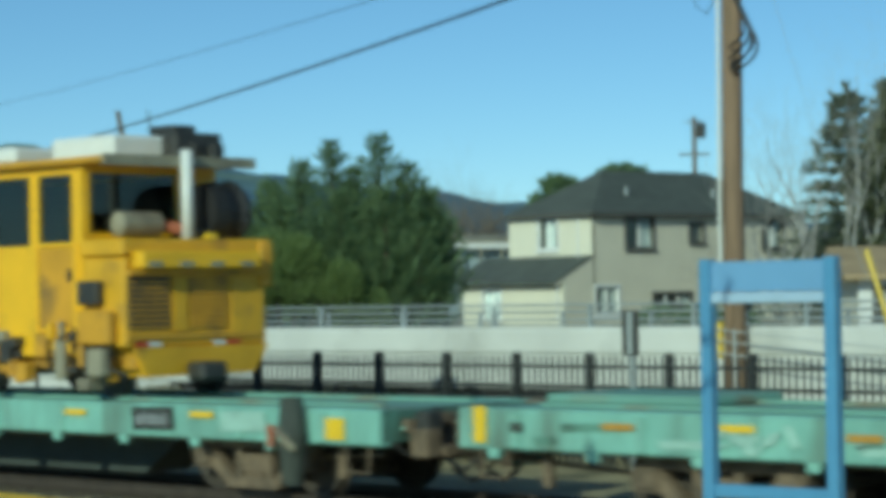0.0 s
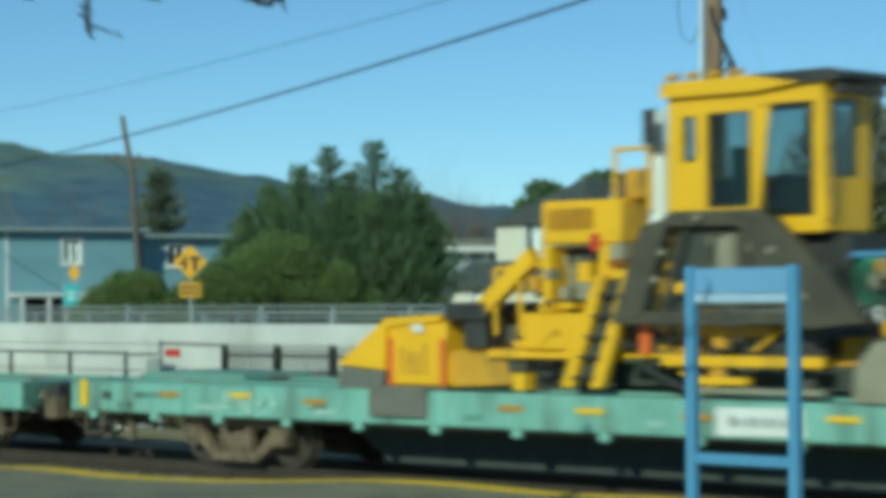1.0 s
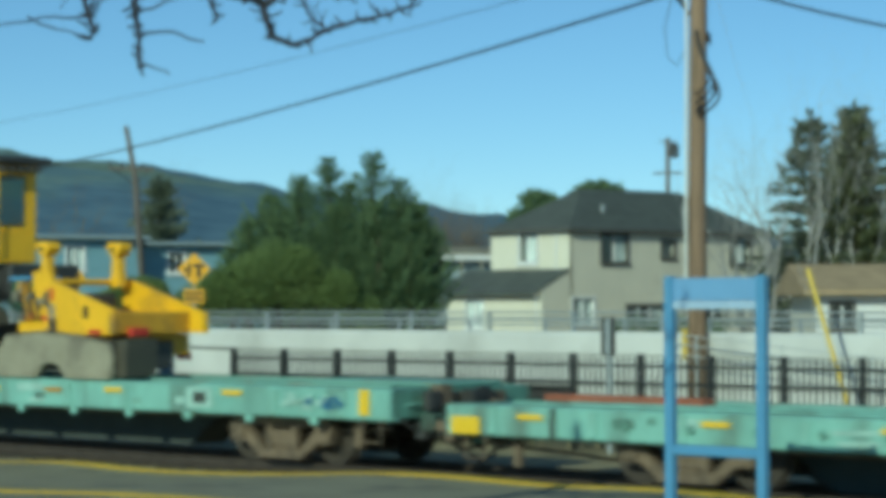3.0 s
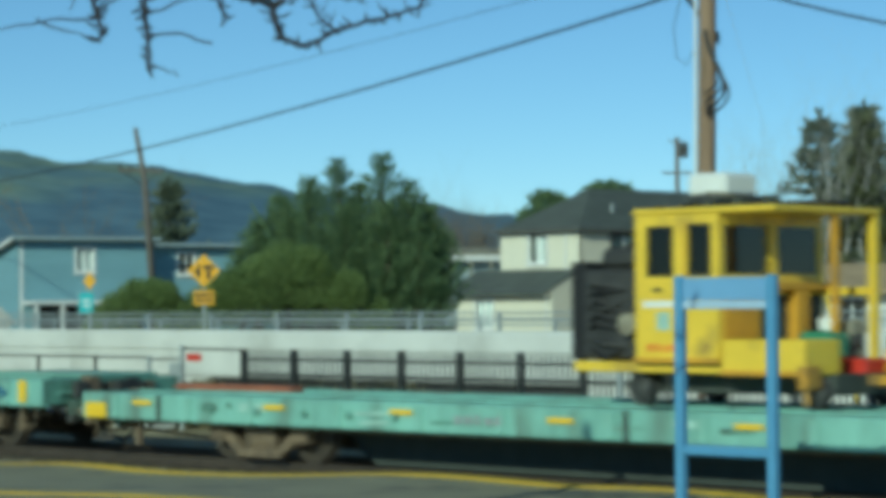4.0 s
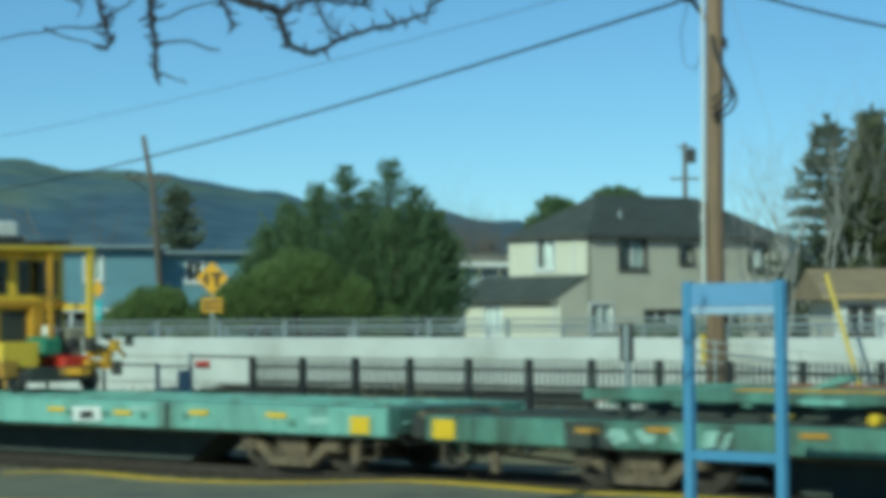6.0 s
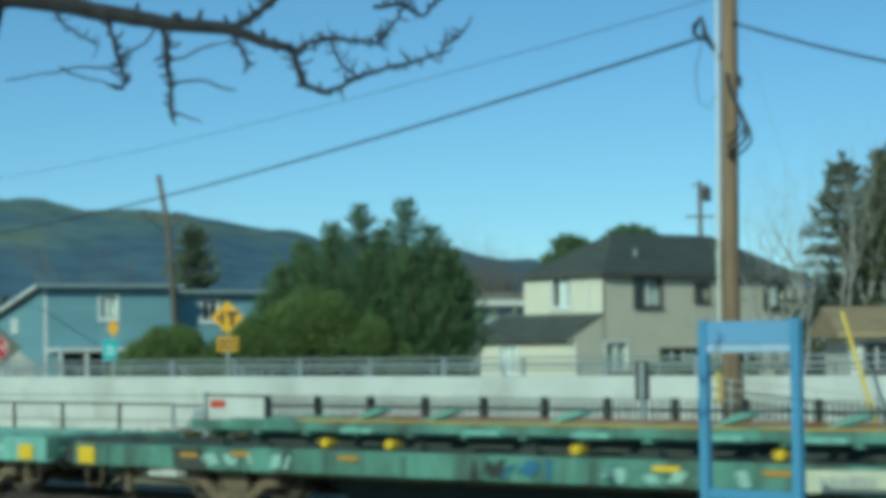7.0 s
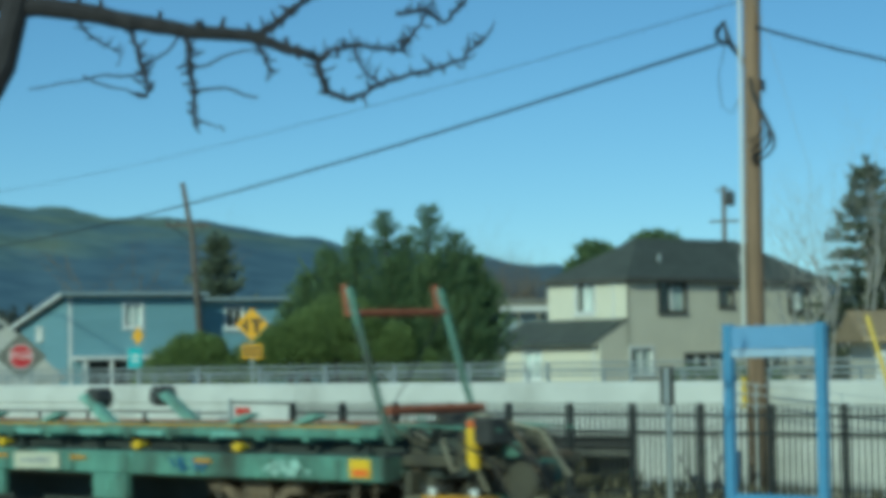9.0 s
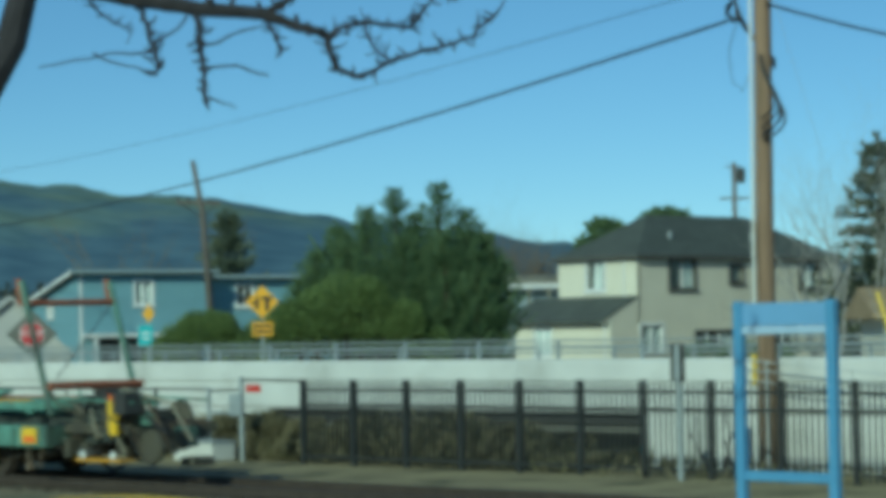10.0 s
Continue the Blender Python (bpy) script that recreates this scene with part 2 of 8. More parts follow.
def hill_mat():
    """Far slopes: blue-green woods below and in patches, pale green grass on the open tops; distance haze is painted in
    as blue.
    """
    m = bpy.data.materials.new("hazy_wooded_hill")
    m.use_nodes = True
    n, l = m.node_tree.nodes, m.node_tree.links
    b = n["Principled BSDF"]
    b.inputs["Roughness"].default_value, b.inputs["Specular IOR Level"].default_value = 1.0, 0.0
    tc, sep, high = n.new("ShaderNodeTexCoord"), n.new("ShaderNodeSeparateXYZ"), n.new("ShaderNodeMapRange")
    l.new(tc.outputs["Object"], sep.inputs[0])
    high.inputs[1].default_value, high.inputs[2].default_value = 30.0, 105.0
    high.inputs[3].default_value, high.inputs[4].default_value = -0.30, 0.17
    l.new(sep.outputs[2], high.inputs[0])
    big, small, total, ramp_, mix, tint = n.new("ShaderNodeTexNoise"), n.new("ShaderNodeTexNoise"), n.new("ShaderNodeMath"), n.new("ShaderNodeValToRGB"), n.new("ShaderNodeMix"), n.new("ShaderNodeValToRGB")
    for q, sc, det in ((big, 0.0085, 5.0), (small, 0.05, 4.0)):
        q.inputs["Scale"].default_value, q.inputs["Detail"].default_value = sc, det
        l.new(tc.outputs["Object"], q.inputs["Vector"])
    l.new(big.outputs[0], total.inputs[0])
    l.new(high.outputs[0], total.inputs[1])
    # Lower slopes are bluer: the haze is put into the base colour.
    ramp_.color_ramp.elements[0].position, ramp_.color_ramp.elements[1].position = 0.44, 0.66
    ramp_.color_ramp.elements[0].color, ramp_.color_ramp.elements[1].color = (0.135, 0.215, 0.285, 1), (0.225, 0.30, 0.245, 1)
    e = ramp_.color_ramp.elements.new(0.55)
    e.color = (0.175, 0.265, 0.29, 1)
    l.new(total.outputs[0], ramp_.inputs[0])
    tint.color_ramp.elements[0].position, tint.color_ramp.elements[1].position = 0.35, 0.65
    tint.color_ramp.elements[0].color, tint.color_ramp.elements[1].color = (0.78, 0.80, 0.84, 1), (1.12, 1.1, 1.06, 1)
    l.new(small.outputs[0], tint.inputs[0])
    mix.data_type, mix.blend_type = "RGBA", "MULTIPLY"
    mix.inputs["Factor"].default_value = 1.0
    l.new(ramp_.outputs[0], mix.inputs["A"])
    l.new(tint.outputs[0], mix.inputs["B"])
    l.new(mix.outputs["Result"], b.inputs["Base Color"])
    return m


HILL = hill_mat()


# ---- mesh helpers ----
def part(name, bm, material, parent=None, label="", at=None, smooth=False):
    """Links a bmesh as one mesh object, under a thing or a part."""
    me = bpy.data.meshes.new(name)
    bm.normal_update()
    bm.to_mesh(me)
    bm.free()
    if smooth:
        me.polygons.foreach_set("use_smooth", [True] * len(me.polygons))
    me.materials.append(material)
    return shared(name, me, parent, label, at)


def shared(name, me, parent=None, label="", at=None):
    ob = new(name, me)
    ob.parent = parent
    if label:
        ob["label"] = label
    if at is not None:
        ob.matrix_basis = at if isinstance(at, Matrix) else Matrix.Translation(at)
    return ob


def thing(name, m, label, category, group="", kind=""):
    ob = new(name)
    ob.matrix_basis = m
    return tagged(ob, label, category, group, kind)


def box(bm, x0, x1, y0, y1, z0, z1, bevel=0.0):
    vs = [bm.verts.new(p) for p in ((x0, y0, z0), (x1, y0, z0), (x1, y1, z0), (x0, y1, z0), (x0, y0, z1), (x1, y0, z1), (x1, y1, z1), (x0, y1, z1))]
    fs = [bm.faces.new([vs[i] for i in q]) for q in ((3, 2, 1, 0), (4, 5, 6, 7), (0, 1, 5, 4), (1, 2, 6, 5), (2, 3, 7, 6), (3, 0, 4, 7))]
    if bevel:
        es = list({e for f in fs for e in f.edges})
        bmesh.ops.bevel(bm, geom=es, offset=bevel, segments=1, affect="EDGES")
    return bm


def boxes(*rows, bevel=0.0):
    bm = bmesh.new()
    for r in rows:
        box(bm, *r, bevel=bevel)
    return bm


def prism(points, y0, y1, bm=None, axis="y", bevel=0.0):
    """A polygon of (a, b) drawn out along an axis: (x, z) along y, (y, z) along x, (x, y) along z."""
    bm = bm or bmesh.new()

    def at(a, b, c):
        return {"y": (a, c, b), "x": (c, a, b), "z": (a, b, c)}[axis]
    lo, hi = [bm.verts.new(at(a, b, y0)) for a, b in points], [bm.verts.new(at(a, b, y1)) for a, b in points]
    fs = [bm.faces.new(lo), bm.faces.new(hi[::-1])]
    n = len(points)
    for i in range(n):
        fs.append(bm.faces.new((lo[i], hi[i], hi[(i + 1) % n], lo[(i + 1) % n])))
    bmesh.ops.recalc_face_normals(bm, faces=fs)
    if bevel:
        bmesh.ops.bevel(bm, geom=list({e for f in fs for e in f.edges}), offset=bevel, segments=1, affect="EDGES")
    return bm


def tube(path, radii, n=8, bm=None):
    """A round tapered tube along a path."""
    bm = bm or bmesh.new()
    pts = [Vector(p) for p in path]
    if not hasattr(radii, "__len__"):
        radii = [radii] * len(pts)
    rings, side = [], None
    for i, p in enumerate(pts):
        d = (pts[min(i + 1, len(pts) - 1)] - pts[max(i - 1, 0)]).normalized()
        ref = Vector((0, 0, 1)) if abs(d.z) < 0.9 else Vector((1, 0, 0))
        a = d.cross(ref).normalized() if side is None else (side - d * side.dot(d)).normalized()
        side, b = a, d.cross(a)
        rings.append([bm.verts.new(p + (a * math.cos(2 * math.pi * k / n) + b * math.sin(2 * math.pi * k / n)) * radii[i]) for k in range(n)])
    for r0, r1 in zip(rings, rings[1:]):
        for k in range(n):
            bm.faces.new((r0[k], r0[(k + 1) % n], r1[(k + 1) % n], r1[k]))
    bm.faces.new(rings[0][::-1])
    bm.faces.new(rings[-1])
    return bm


def lathe(profile, n=24, bm=None, axis="y"):
    """Rings of (radius, place along the axis) joined to a closed round body."""
    bm = bm or bmesh.new()
    rings = []
    for r, h in profile:
        ring = []
        for k in range(n):
            a = 2 * math.pi * k / n
            c, s_ = r * math.cos(a), r * math.sin(a)
            ring.append(bm.verts.new({"y": (c, h, s_), "z": (c, s_, h), "x": (h, c, s_)}[axis]))
        rings.append(ring)
    for r0, r1 in zip(rings, rings[1:]):
        for k in range(n):
            bm.faces.new((r0[k], r0[(k + 1) % n], r1[(k + 1) % n], r1[k]))
    fs = [bm.faces.new(rings[0]), bm.faces.new(rings[-1])]
    bmesh.ops.recalc_face_normals(bm, faces=bm.faces[:])
    return bm


def bars_of_writing(parent, material, x0, x1, y, z0, z1, count, seed=0, name="lettering"):
    """Unreadable writing as plain upright bars on a side that faces -y."""
    rnd = random.Random(seed)
    w = (x1 - x0) / count
    for i in range(count):
        h = (z1 - z0) * rnd.uniform(0.7, 1.0)
        part(name, boxes((x0 + i * w, x0 + i * w + w * rnd.uniform(0.45, 0.75), y - 0.006, y, z0, z0 + h)), material, parent)


def wall_mesh(w, h, t, holes):
    """A wall from x 0 to w and z 0 to h, its outer face at y 0 and its inner at t, with holes (x0, x1, z0, z1) through it."""
    bm = bmesh.new()
    xs = sorted({0.0, w, *[q for hole in holes for q in hole[:2]]})
    zs = sorted({0.0, h, *[q for hole in holes for q in hole[2:]]})
    vs = {}

    def v(i, j, k):
        if (i, j, k) not in vs:
            vs[i, j, k] = bm.verts.new((xs[i], t * k, zs[j]))
        return vs[i, j, k]

    def solid(i, j):
        if not (0 <= i < len(xs) - 1 and 0 <= j < len(zs) - 1):
            return False
        x, z = (xs[i] + xs[i + 1]) / 2, (zs[j] + zs[j + 1]) / 2
        return not any(x0 < x < x1 and z0 < z < z1 for x0, x1, z0, z1 in holes)
    for i in range(len(xs) - 1):
        for j in range(len(zs) - 1):
            if not solid(i, j):
                continue
            bm.faces.new((v(i, j, 0), v(i + 1, j, 0), v(i + 1, j + 1, 0), v(i, j + 1, 0)))
            bm.faces.new((v(i, j + 1, 1), v(i + 1, j + 1, 1), v(i + 1, j, 1), v(i, j, 1)))
            if not solid(i - 1, j):
                bm.faces.new((v(i, j, 0), v(i, j + 1, 0), v(i, j + 1, 1), v(i, j, 1)))
            if not solid(i + 1, j):
                bm.faces.new((v(i + 1, j, 1), v(i + 1, j + 1, 1), v(i + 1, j + 1, 0), v(i + 1, j, 0)))
            if not solid(i, j - 1):
                bm.faces.new((v(i, j, 1), v(i + 1, j, 1), v(i + 1, j, 0), v(i, j, 0)))
            if not solid(i, j + 1):
                bm.faces.new((v(i, j + 1, 0), v(i + 1, j + 1, 0), v(i + 1, j + 1, 1), v(i, j + 1, 1)))
    return bm


def leaves(spots, size, seed, name, material, parent, flat=0.6, long=1.0):
    """Many small bent leaf tufts, each a pair of crossed blades, at given places with an outward way."""
    rnd = np.random.RandomState(seed)
    p = np.array([q[0] for q in spots])
    d = np.array([q[1] for q in spots], float)
    n = len(p)
    d += rnd.normal(0, flat, (n, 3))
    d /= np.linalg.norm(d, axis=1, keepdims=True) + 1e-9
    side = np.cross(d, rnd.normal(0, 1, (n, 3)))
    side /= np.linalg.norm(side, axis=1, keepdims=True) + 1e-9
    up = np.cross(d, side)
    s_ = (size * rnd.uniform(0.5, 1.4, n))[:, None]
    tip = p + d * s_ * long
    v = np.stack([p - side * s_ * 0.32, tip, p + side * s_ * 0.32, p + d * s_ * 0.4 * long + up * s_ * 0.25,
                  p - up * s_ * 0.3, tip - d * s_ * 0.1 + side * s_ * 0.15, p + up * s_ * 0.3], 1).reshape(-1, 3)
    faces = []
    for i in range(n):
        k = i * 7
        faces += [(k, k + 1, k + 3), (k + 3, k + 1, k + 2), (k + 4, k + 5, k + 3), (k + 3, k + 5, k + 6)]
    me = bpy.data.meshes.new(name)
    me.from_pydata(v.tolist(), [], faces)
    me.materials.append(material)
    return shared(name, me, parent)


# ---- large structure ----
TRACK_Y = 24.25


def ramp(v, a, b):
    q = min(1.0, max(0.0, (v - a) / (b - a)))
    return q * q * (3 - 2 * q)


def ground_height(x, y):
    """Flat by the track, a ravine under the bridge, and the street's level beyond it."""
    z = -0.02 + 1.1 * ramp(y, 44, 48)
    if 33 < y < 47 or 31.8 < y <= 33:
        z -= 0.7 * ramp(y, 31.8, 33.2) * (1 - ramp(y, 43, 47)) * ramp(x, -40, -36) * (1 - ramp(x, -29.5, -27.5))
    return z


def build_ground():
    xs = sorted({*[-90 + i for i in range(91)], *[-4000, -2500, -1500, -900, -600, -400, -250, -160, -120, 10, 30, 80, 200, 500, 1500, 4000]})
    ys = sorted({*[14 + i * 0.8 for i in range(46)], *[-4000, -1500, -400, -100, -40, -12, 0, 8, 56, 66, 80, 100, 130, 180, 260, 400, 700, 1200, 2500, 4500]})
    v = [(x, y, ground_height(x, y) - (0.02 if y > 200 else 0)) for y in ys for x in xs]
    n = len(xs)
    f = [(j * n + i, j * n + i + 1, (j + 1) * n + i + 1, (j + 1) * n + i) for j in range(len(ys) - 1) for i in range(n - 1)]
    me = bpy.data.meshes.new("ground")
    me.from_pydata(v, [], f)
    me.materials.append(GROUND)
    tagged(shared("ground", me), "dry brown dirt and weeds beside the railway", "ground", kind="structure")


build_ground()


def edge_height(x):
    """The height of the uneven platform's rim along the track."""
    return 0.20 - 0.17 * ramp(-x, 22.0, 25.6) - 0.09 * ramp(-x, 29.3, 32.0) + 0.015 * math.sin(x * 1.7)


def build_platform():
    xs = [-70 + 0.5 * i for i in range(201)]
    ys = [-30, -12, 0, 8, 12, 15, 17.2, 17.95, 19, 20.5, 21.4, 22.14, 22.3]
    v, f, n = [], [], len(xs)
    for y in ys:
        for x in xs:
            k = ramp(y, 10, 22)
            v.append((x, y, edge_height(x) * k + 0.16 * (1 - k)))
    for j in range(len(ys) - 1):
        for i in range(n - 1):
            f.append((j * n + i, j * n + i + 1, (j + 1) * n + i + 1, (j + 1) * n + i))
    base = len(v)
    for x in xs:
        v.append((x, 22.3, -0.3))
    last = (len(ys) - 1) * n
    for i in range(n - 1):
        f.append((last + i, last + i + 1, base + i + 1, base + i))
    me = bpy.data.meshes.new("platform")
    me.from_pydata(v, [], f)
    me.materials.append(ASPHALT)
    plat = tagged(shared("platform", me), "grey asphalt station platform with yellow edge lines", "platform", kind="structure")
    for y0, y1 in ((21.9, 22.31), (17.5, 17.95)):
        v, f = [], []
        for x in xs:
            for y, lift in ((y0, 0.004), (y0, 0.012), (y1, 0.012), (y1, 0.004)):
                k = ramp(y, 10, 22)
                v.append((x, y + 0.03 * math.sin(x * 2.1), edge_height(x) * k + 0.16 * (1 - k) + lift))
        for i in range(n - 1):
            for q in range(3):
                f.append((i * 4 + q, i * 4 + 4 + q, i * 4 + 5 + q, i * 4 + 1 + q))
        me = bpy.data.meshes.new("edge_line")
        me.from_pydata(v, [], f)
        me.materials.append(LINE_YELLOW)
        shared("edge_line", me, plat, "worn yellow painted edge line")


build_platform()


def build_track():
    bed = prism([(TRACK_Y - 2.6, -0.3), (TRACK_Y - 1.7, -0.05), (TRACK_Y + 1.7, -0.05), (TRACK_Y + 2.8, -0.3)], -150, 60, axis="x")
    bed_ob = tagged(part("track_bed", bed, BALLAST), "dark stone ballast under the rails", "track bed", kind="structure")
    tagged(part("track_side", prism([(TRACK_Y + 2.0, -0.3), (TRACK_Y + 2.0, -0.012), (30.6, 0.012), (32.4, 0.0), (32.4, -0.3)], -150, 60, axis="x"), DIRT), "bare brown dirt strip between track and fence", "dirt strip", kind="structure")
    rnd = np.random.RandomState(4)
    n = 5200
    c = np.stack([rnd.uniform(-48, -8, n), TRACK_Y + rnd.uniform(-1.8, 2.4, n), rnd.uniform(-0.06, -0.02, n)], 1)
    c[:, 2] -= 0.2 * np.clip(np.abs(c[:, 1] - TRACK_Y) - 1.7, 0, 1)
    corner = np.array([(-1, -1, -1), (1, -1, -1), (1, 1, -1), (-1, 1, -1), (-.7, -.7, 1), (.7, -.7, 1), (.7, .7, 1), (-.7, .7, 1)], float)
    v = (c[:, None] + corner[None] * rnd.uniform(0.015, 0.045, (n, 1, 3)) + rnd.normal(0, 0.006, (n, 8, 3))).reshape(-1, 3)
    f = [tuple(k * 8 + i for i in q) for k in range(n) for q in ((4, 5, 6, 7), (0, 1, 5, 4), (1, 2, 6, 5), (2, 3, 7, 6), (3, 0, 4, 7))]
    me = bpy.data.meshes.new("ballast_stones")
    me.from_pydata(v.tolist(), [], f)
    me.materials.append(BALLAST)
    tagged(shared("ballast_stones", me, bed_ob), kind="stuff")
    profile = [(-0.07, 0.0), (0.07, 0.0), (0.07, 0.02), (0.012, 0.035), (0.012, 0.11), (0.037, 0.12), (0.037, 0.15), (-0.037, 0.15), (-0.037, 0.12), (-0.012, 0.11), (-0.012, 0.035), (-0.07, 0.02)]
    for side in (-0.755, 0.755):
        ob = part("rail", prism([(TRACK_Y + side + a, b) for a, b in profile], -150, 60, axis="x"), RAIL)
        tagged(ob, "rusty brown steel railway rail on timber ties", "rail", "rails of the track", "structure")
    me = None
    for i in range(150):
        x = -60 + i * 0.53
        if me is None:
            ob = part("tie", boxes((-0.115, 0.115, -1.3, 1.3, -0.17, -0.002), bevel=0.012), TIE, bed_ob, at=(x, TRACK_Y, 0))
            me = ob.data
        else:
            shared("tie", me, bed_ob, at=pose(x, TRACK_Y + math.sin(i * 7.3) * 0.04, 0, 0, 0, math.sin(i * 3.1)))


build_track()

BRIDGE_Y = 32.8


def build_bridge():
    br = tagged(part("bridge", boxes((-110, 10, BRIDGE_Y + 0.25, 46.0, 0.72, 1.10)), ROAD), "road bridge with a white concrete parapet", "bridge", kind="structure")
    x = -109.0
    parapet = [(BRIDGE_Y, 0.98), (BRIDGE_Y, 1.50), (BRIDGE_Y - 0.05, 1.52), (BRIDGE_Y - 0.05, 1.86), (BRIDGE_Y - 0.02, 1.91), (BRIDGE_Y + 0.24, 1.91), (BRIDGE_Y + 0.24, 0.98)]
    first = None
    while x < 9:
        if first is None:
            ob = part("parapet_panel", prism(parapet, 0.0, 5.99, axis="x"), CONCRETE, br, "white concrete parapet panel")
            first = ob.data
        else:
            ob = shared("parapet_panel", first, br, "white concrete parapet panel")
        ob.matrix_basis = Matrix.Translation((x, 0, 0))
        x += 6.0
    part("girder", boxes((-38.3, -28.0, BRIDGE_Y + 0.35, 45.5, 0.55, 0.716)), RUBBER, br, "grey girder under the deck")
    part("fascia", boxes((-110, 10, BRIDGE_Y + 0.03, BRIDGE_Y + 0.22, 0.93, 0.978)), CONCRETE_GREY, br)
    part("abutment", boxes((-28.0, 10, BRIDGE_Y + 0.02, BRIDGE_Y + 0.3, -0.8, 0.926)), CONCRETE, br, "white concrete abutment wall")
    part("abutment", boxes((-110, -38.3, BRIDGE_Y + 0.02, BRIDGE_Y + 0.3, -0.8, 0.926)), CONCRETE, br, "white concrete abutment wall")
    part("abutment", boxes((-28.3, -27.9, BRIDGE_Y + 0.3, 46, -0.9, 0.716)), CONCRETE_GREY, br)
    part("abutment", boxes((-38.6, -38.2, BRIDGE_Y + 0.3, 46, -0.9, 0.716)), CONCRETE_GREY, br)
    part("back_wall", boxes((-38.18, -28.32, BRIDGE_Y + 1.6, BRIDGE_Y + 1.9, -0.9, 0.545)), CONCRETE, br, "pale concrete wall under the deck")
    part("painted_patch", prism([(-29.6, 0.08), (-28.45, 0.02), (-28.4, 0.44), (-29.3, 0.40)], BRIDGE_Y + 1.59, BRIDGE_Y + 1.598), SIGN_TEAL, br, "faded turquoise painted patch")
    ramp_rail = thing("ramp_railing", pose(-25.4, BRIDGE_Y - 0.5, 0), "thin grey pipe railing sloping beside the parapet", "railing", kind="structure")
    for i in range(9):
        part("post", tube([(0.6 + 1.75 * i, 0, 0), (0.6 + 1.75 * i, 0, 1.87 - 0.155 * i)], 0.016, 6), GALV_PALE, ramp_rail)
    for z in (1.90, 1.74, 1.56):
        part("pipe", tube([(0, 0, z), (16.0, 0, z - 1.42)], 0.012, 6), GALV_PALE, ramp_rail)
    rail_ob = thing("bridge_railing", pose(0, BRIDGE_Y + 0.1, 1.91), "grey galvanised pipe railing on the parapet", "railing", kind="structure")
    post = None
    x = -108.0
    while x < 8:
        if post is None:
            ob = part("post", boxes((-0.03, 0.03, -0.03, 0.03, 0, 0.36)), GALV, rail_ob)
            post = ob.data
        else:
            ob = shared("post", post, rail_ob)
        ob.matrix_basis = Matrix.Translation((x, 0, 0))
        x += 2.05
    for z in (0.12, 0.24, 0.35):
        part("pipe", tube([(-109, 0, z), (8, 0, z)], 0.02, 8), GALV, rail_ob)
    # the far side of the road has a second rail
    far = thing("bridge_railing", pose(0, 45.6, 1.1), "grey pipe railing on the far side of the road", "railing", kind="structure")
    for i in range(44):
        shared("post", post, far, at=pose(-110 + i * 2.6, 0, 0) @ Matrix.Diagonal((1.0, 1.0, 2.6, 1.0)))
    for z in (0.35, 0.62, 0.9):
        part("pipe", tube([(-110, 0, z), (4, 0, z)], 0.02, 8), GALV, far)


build_bridge()


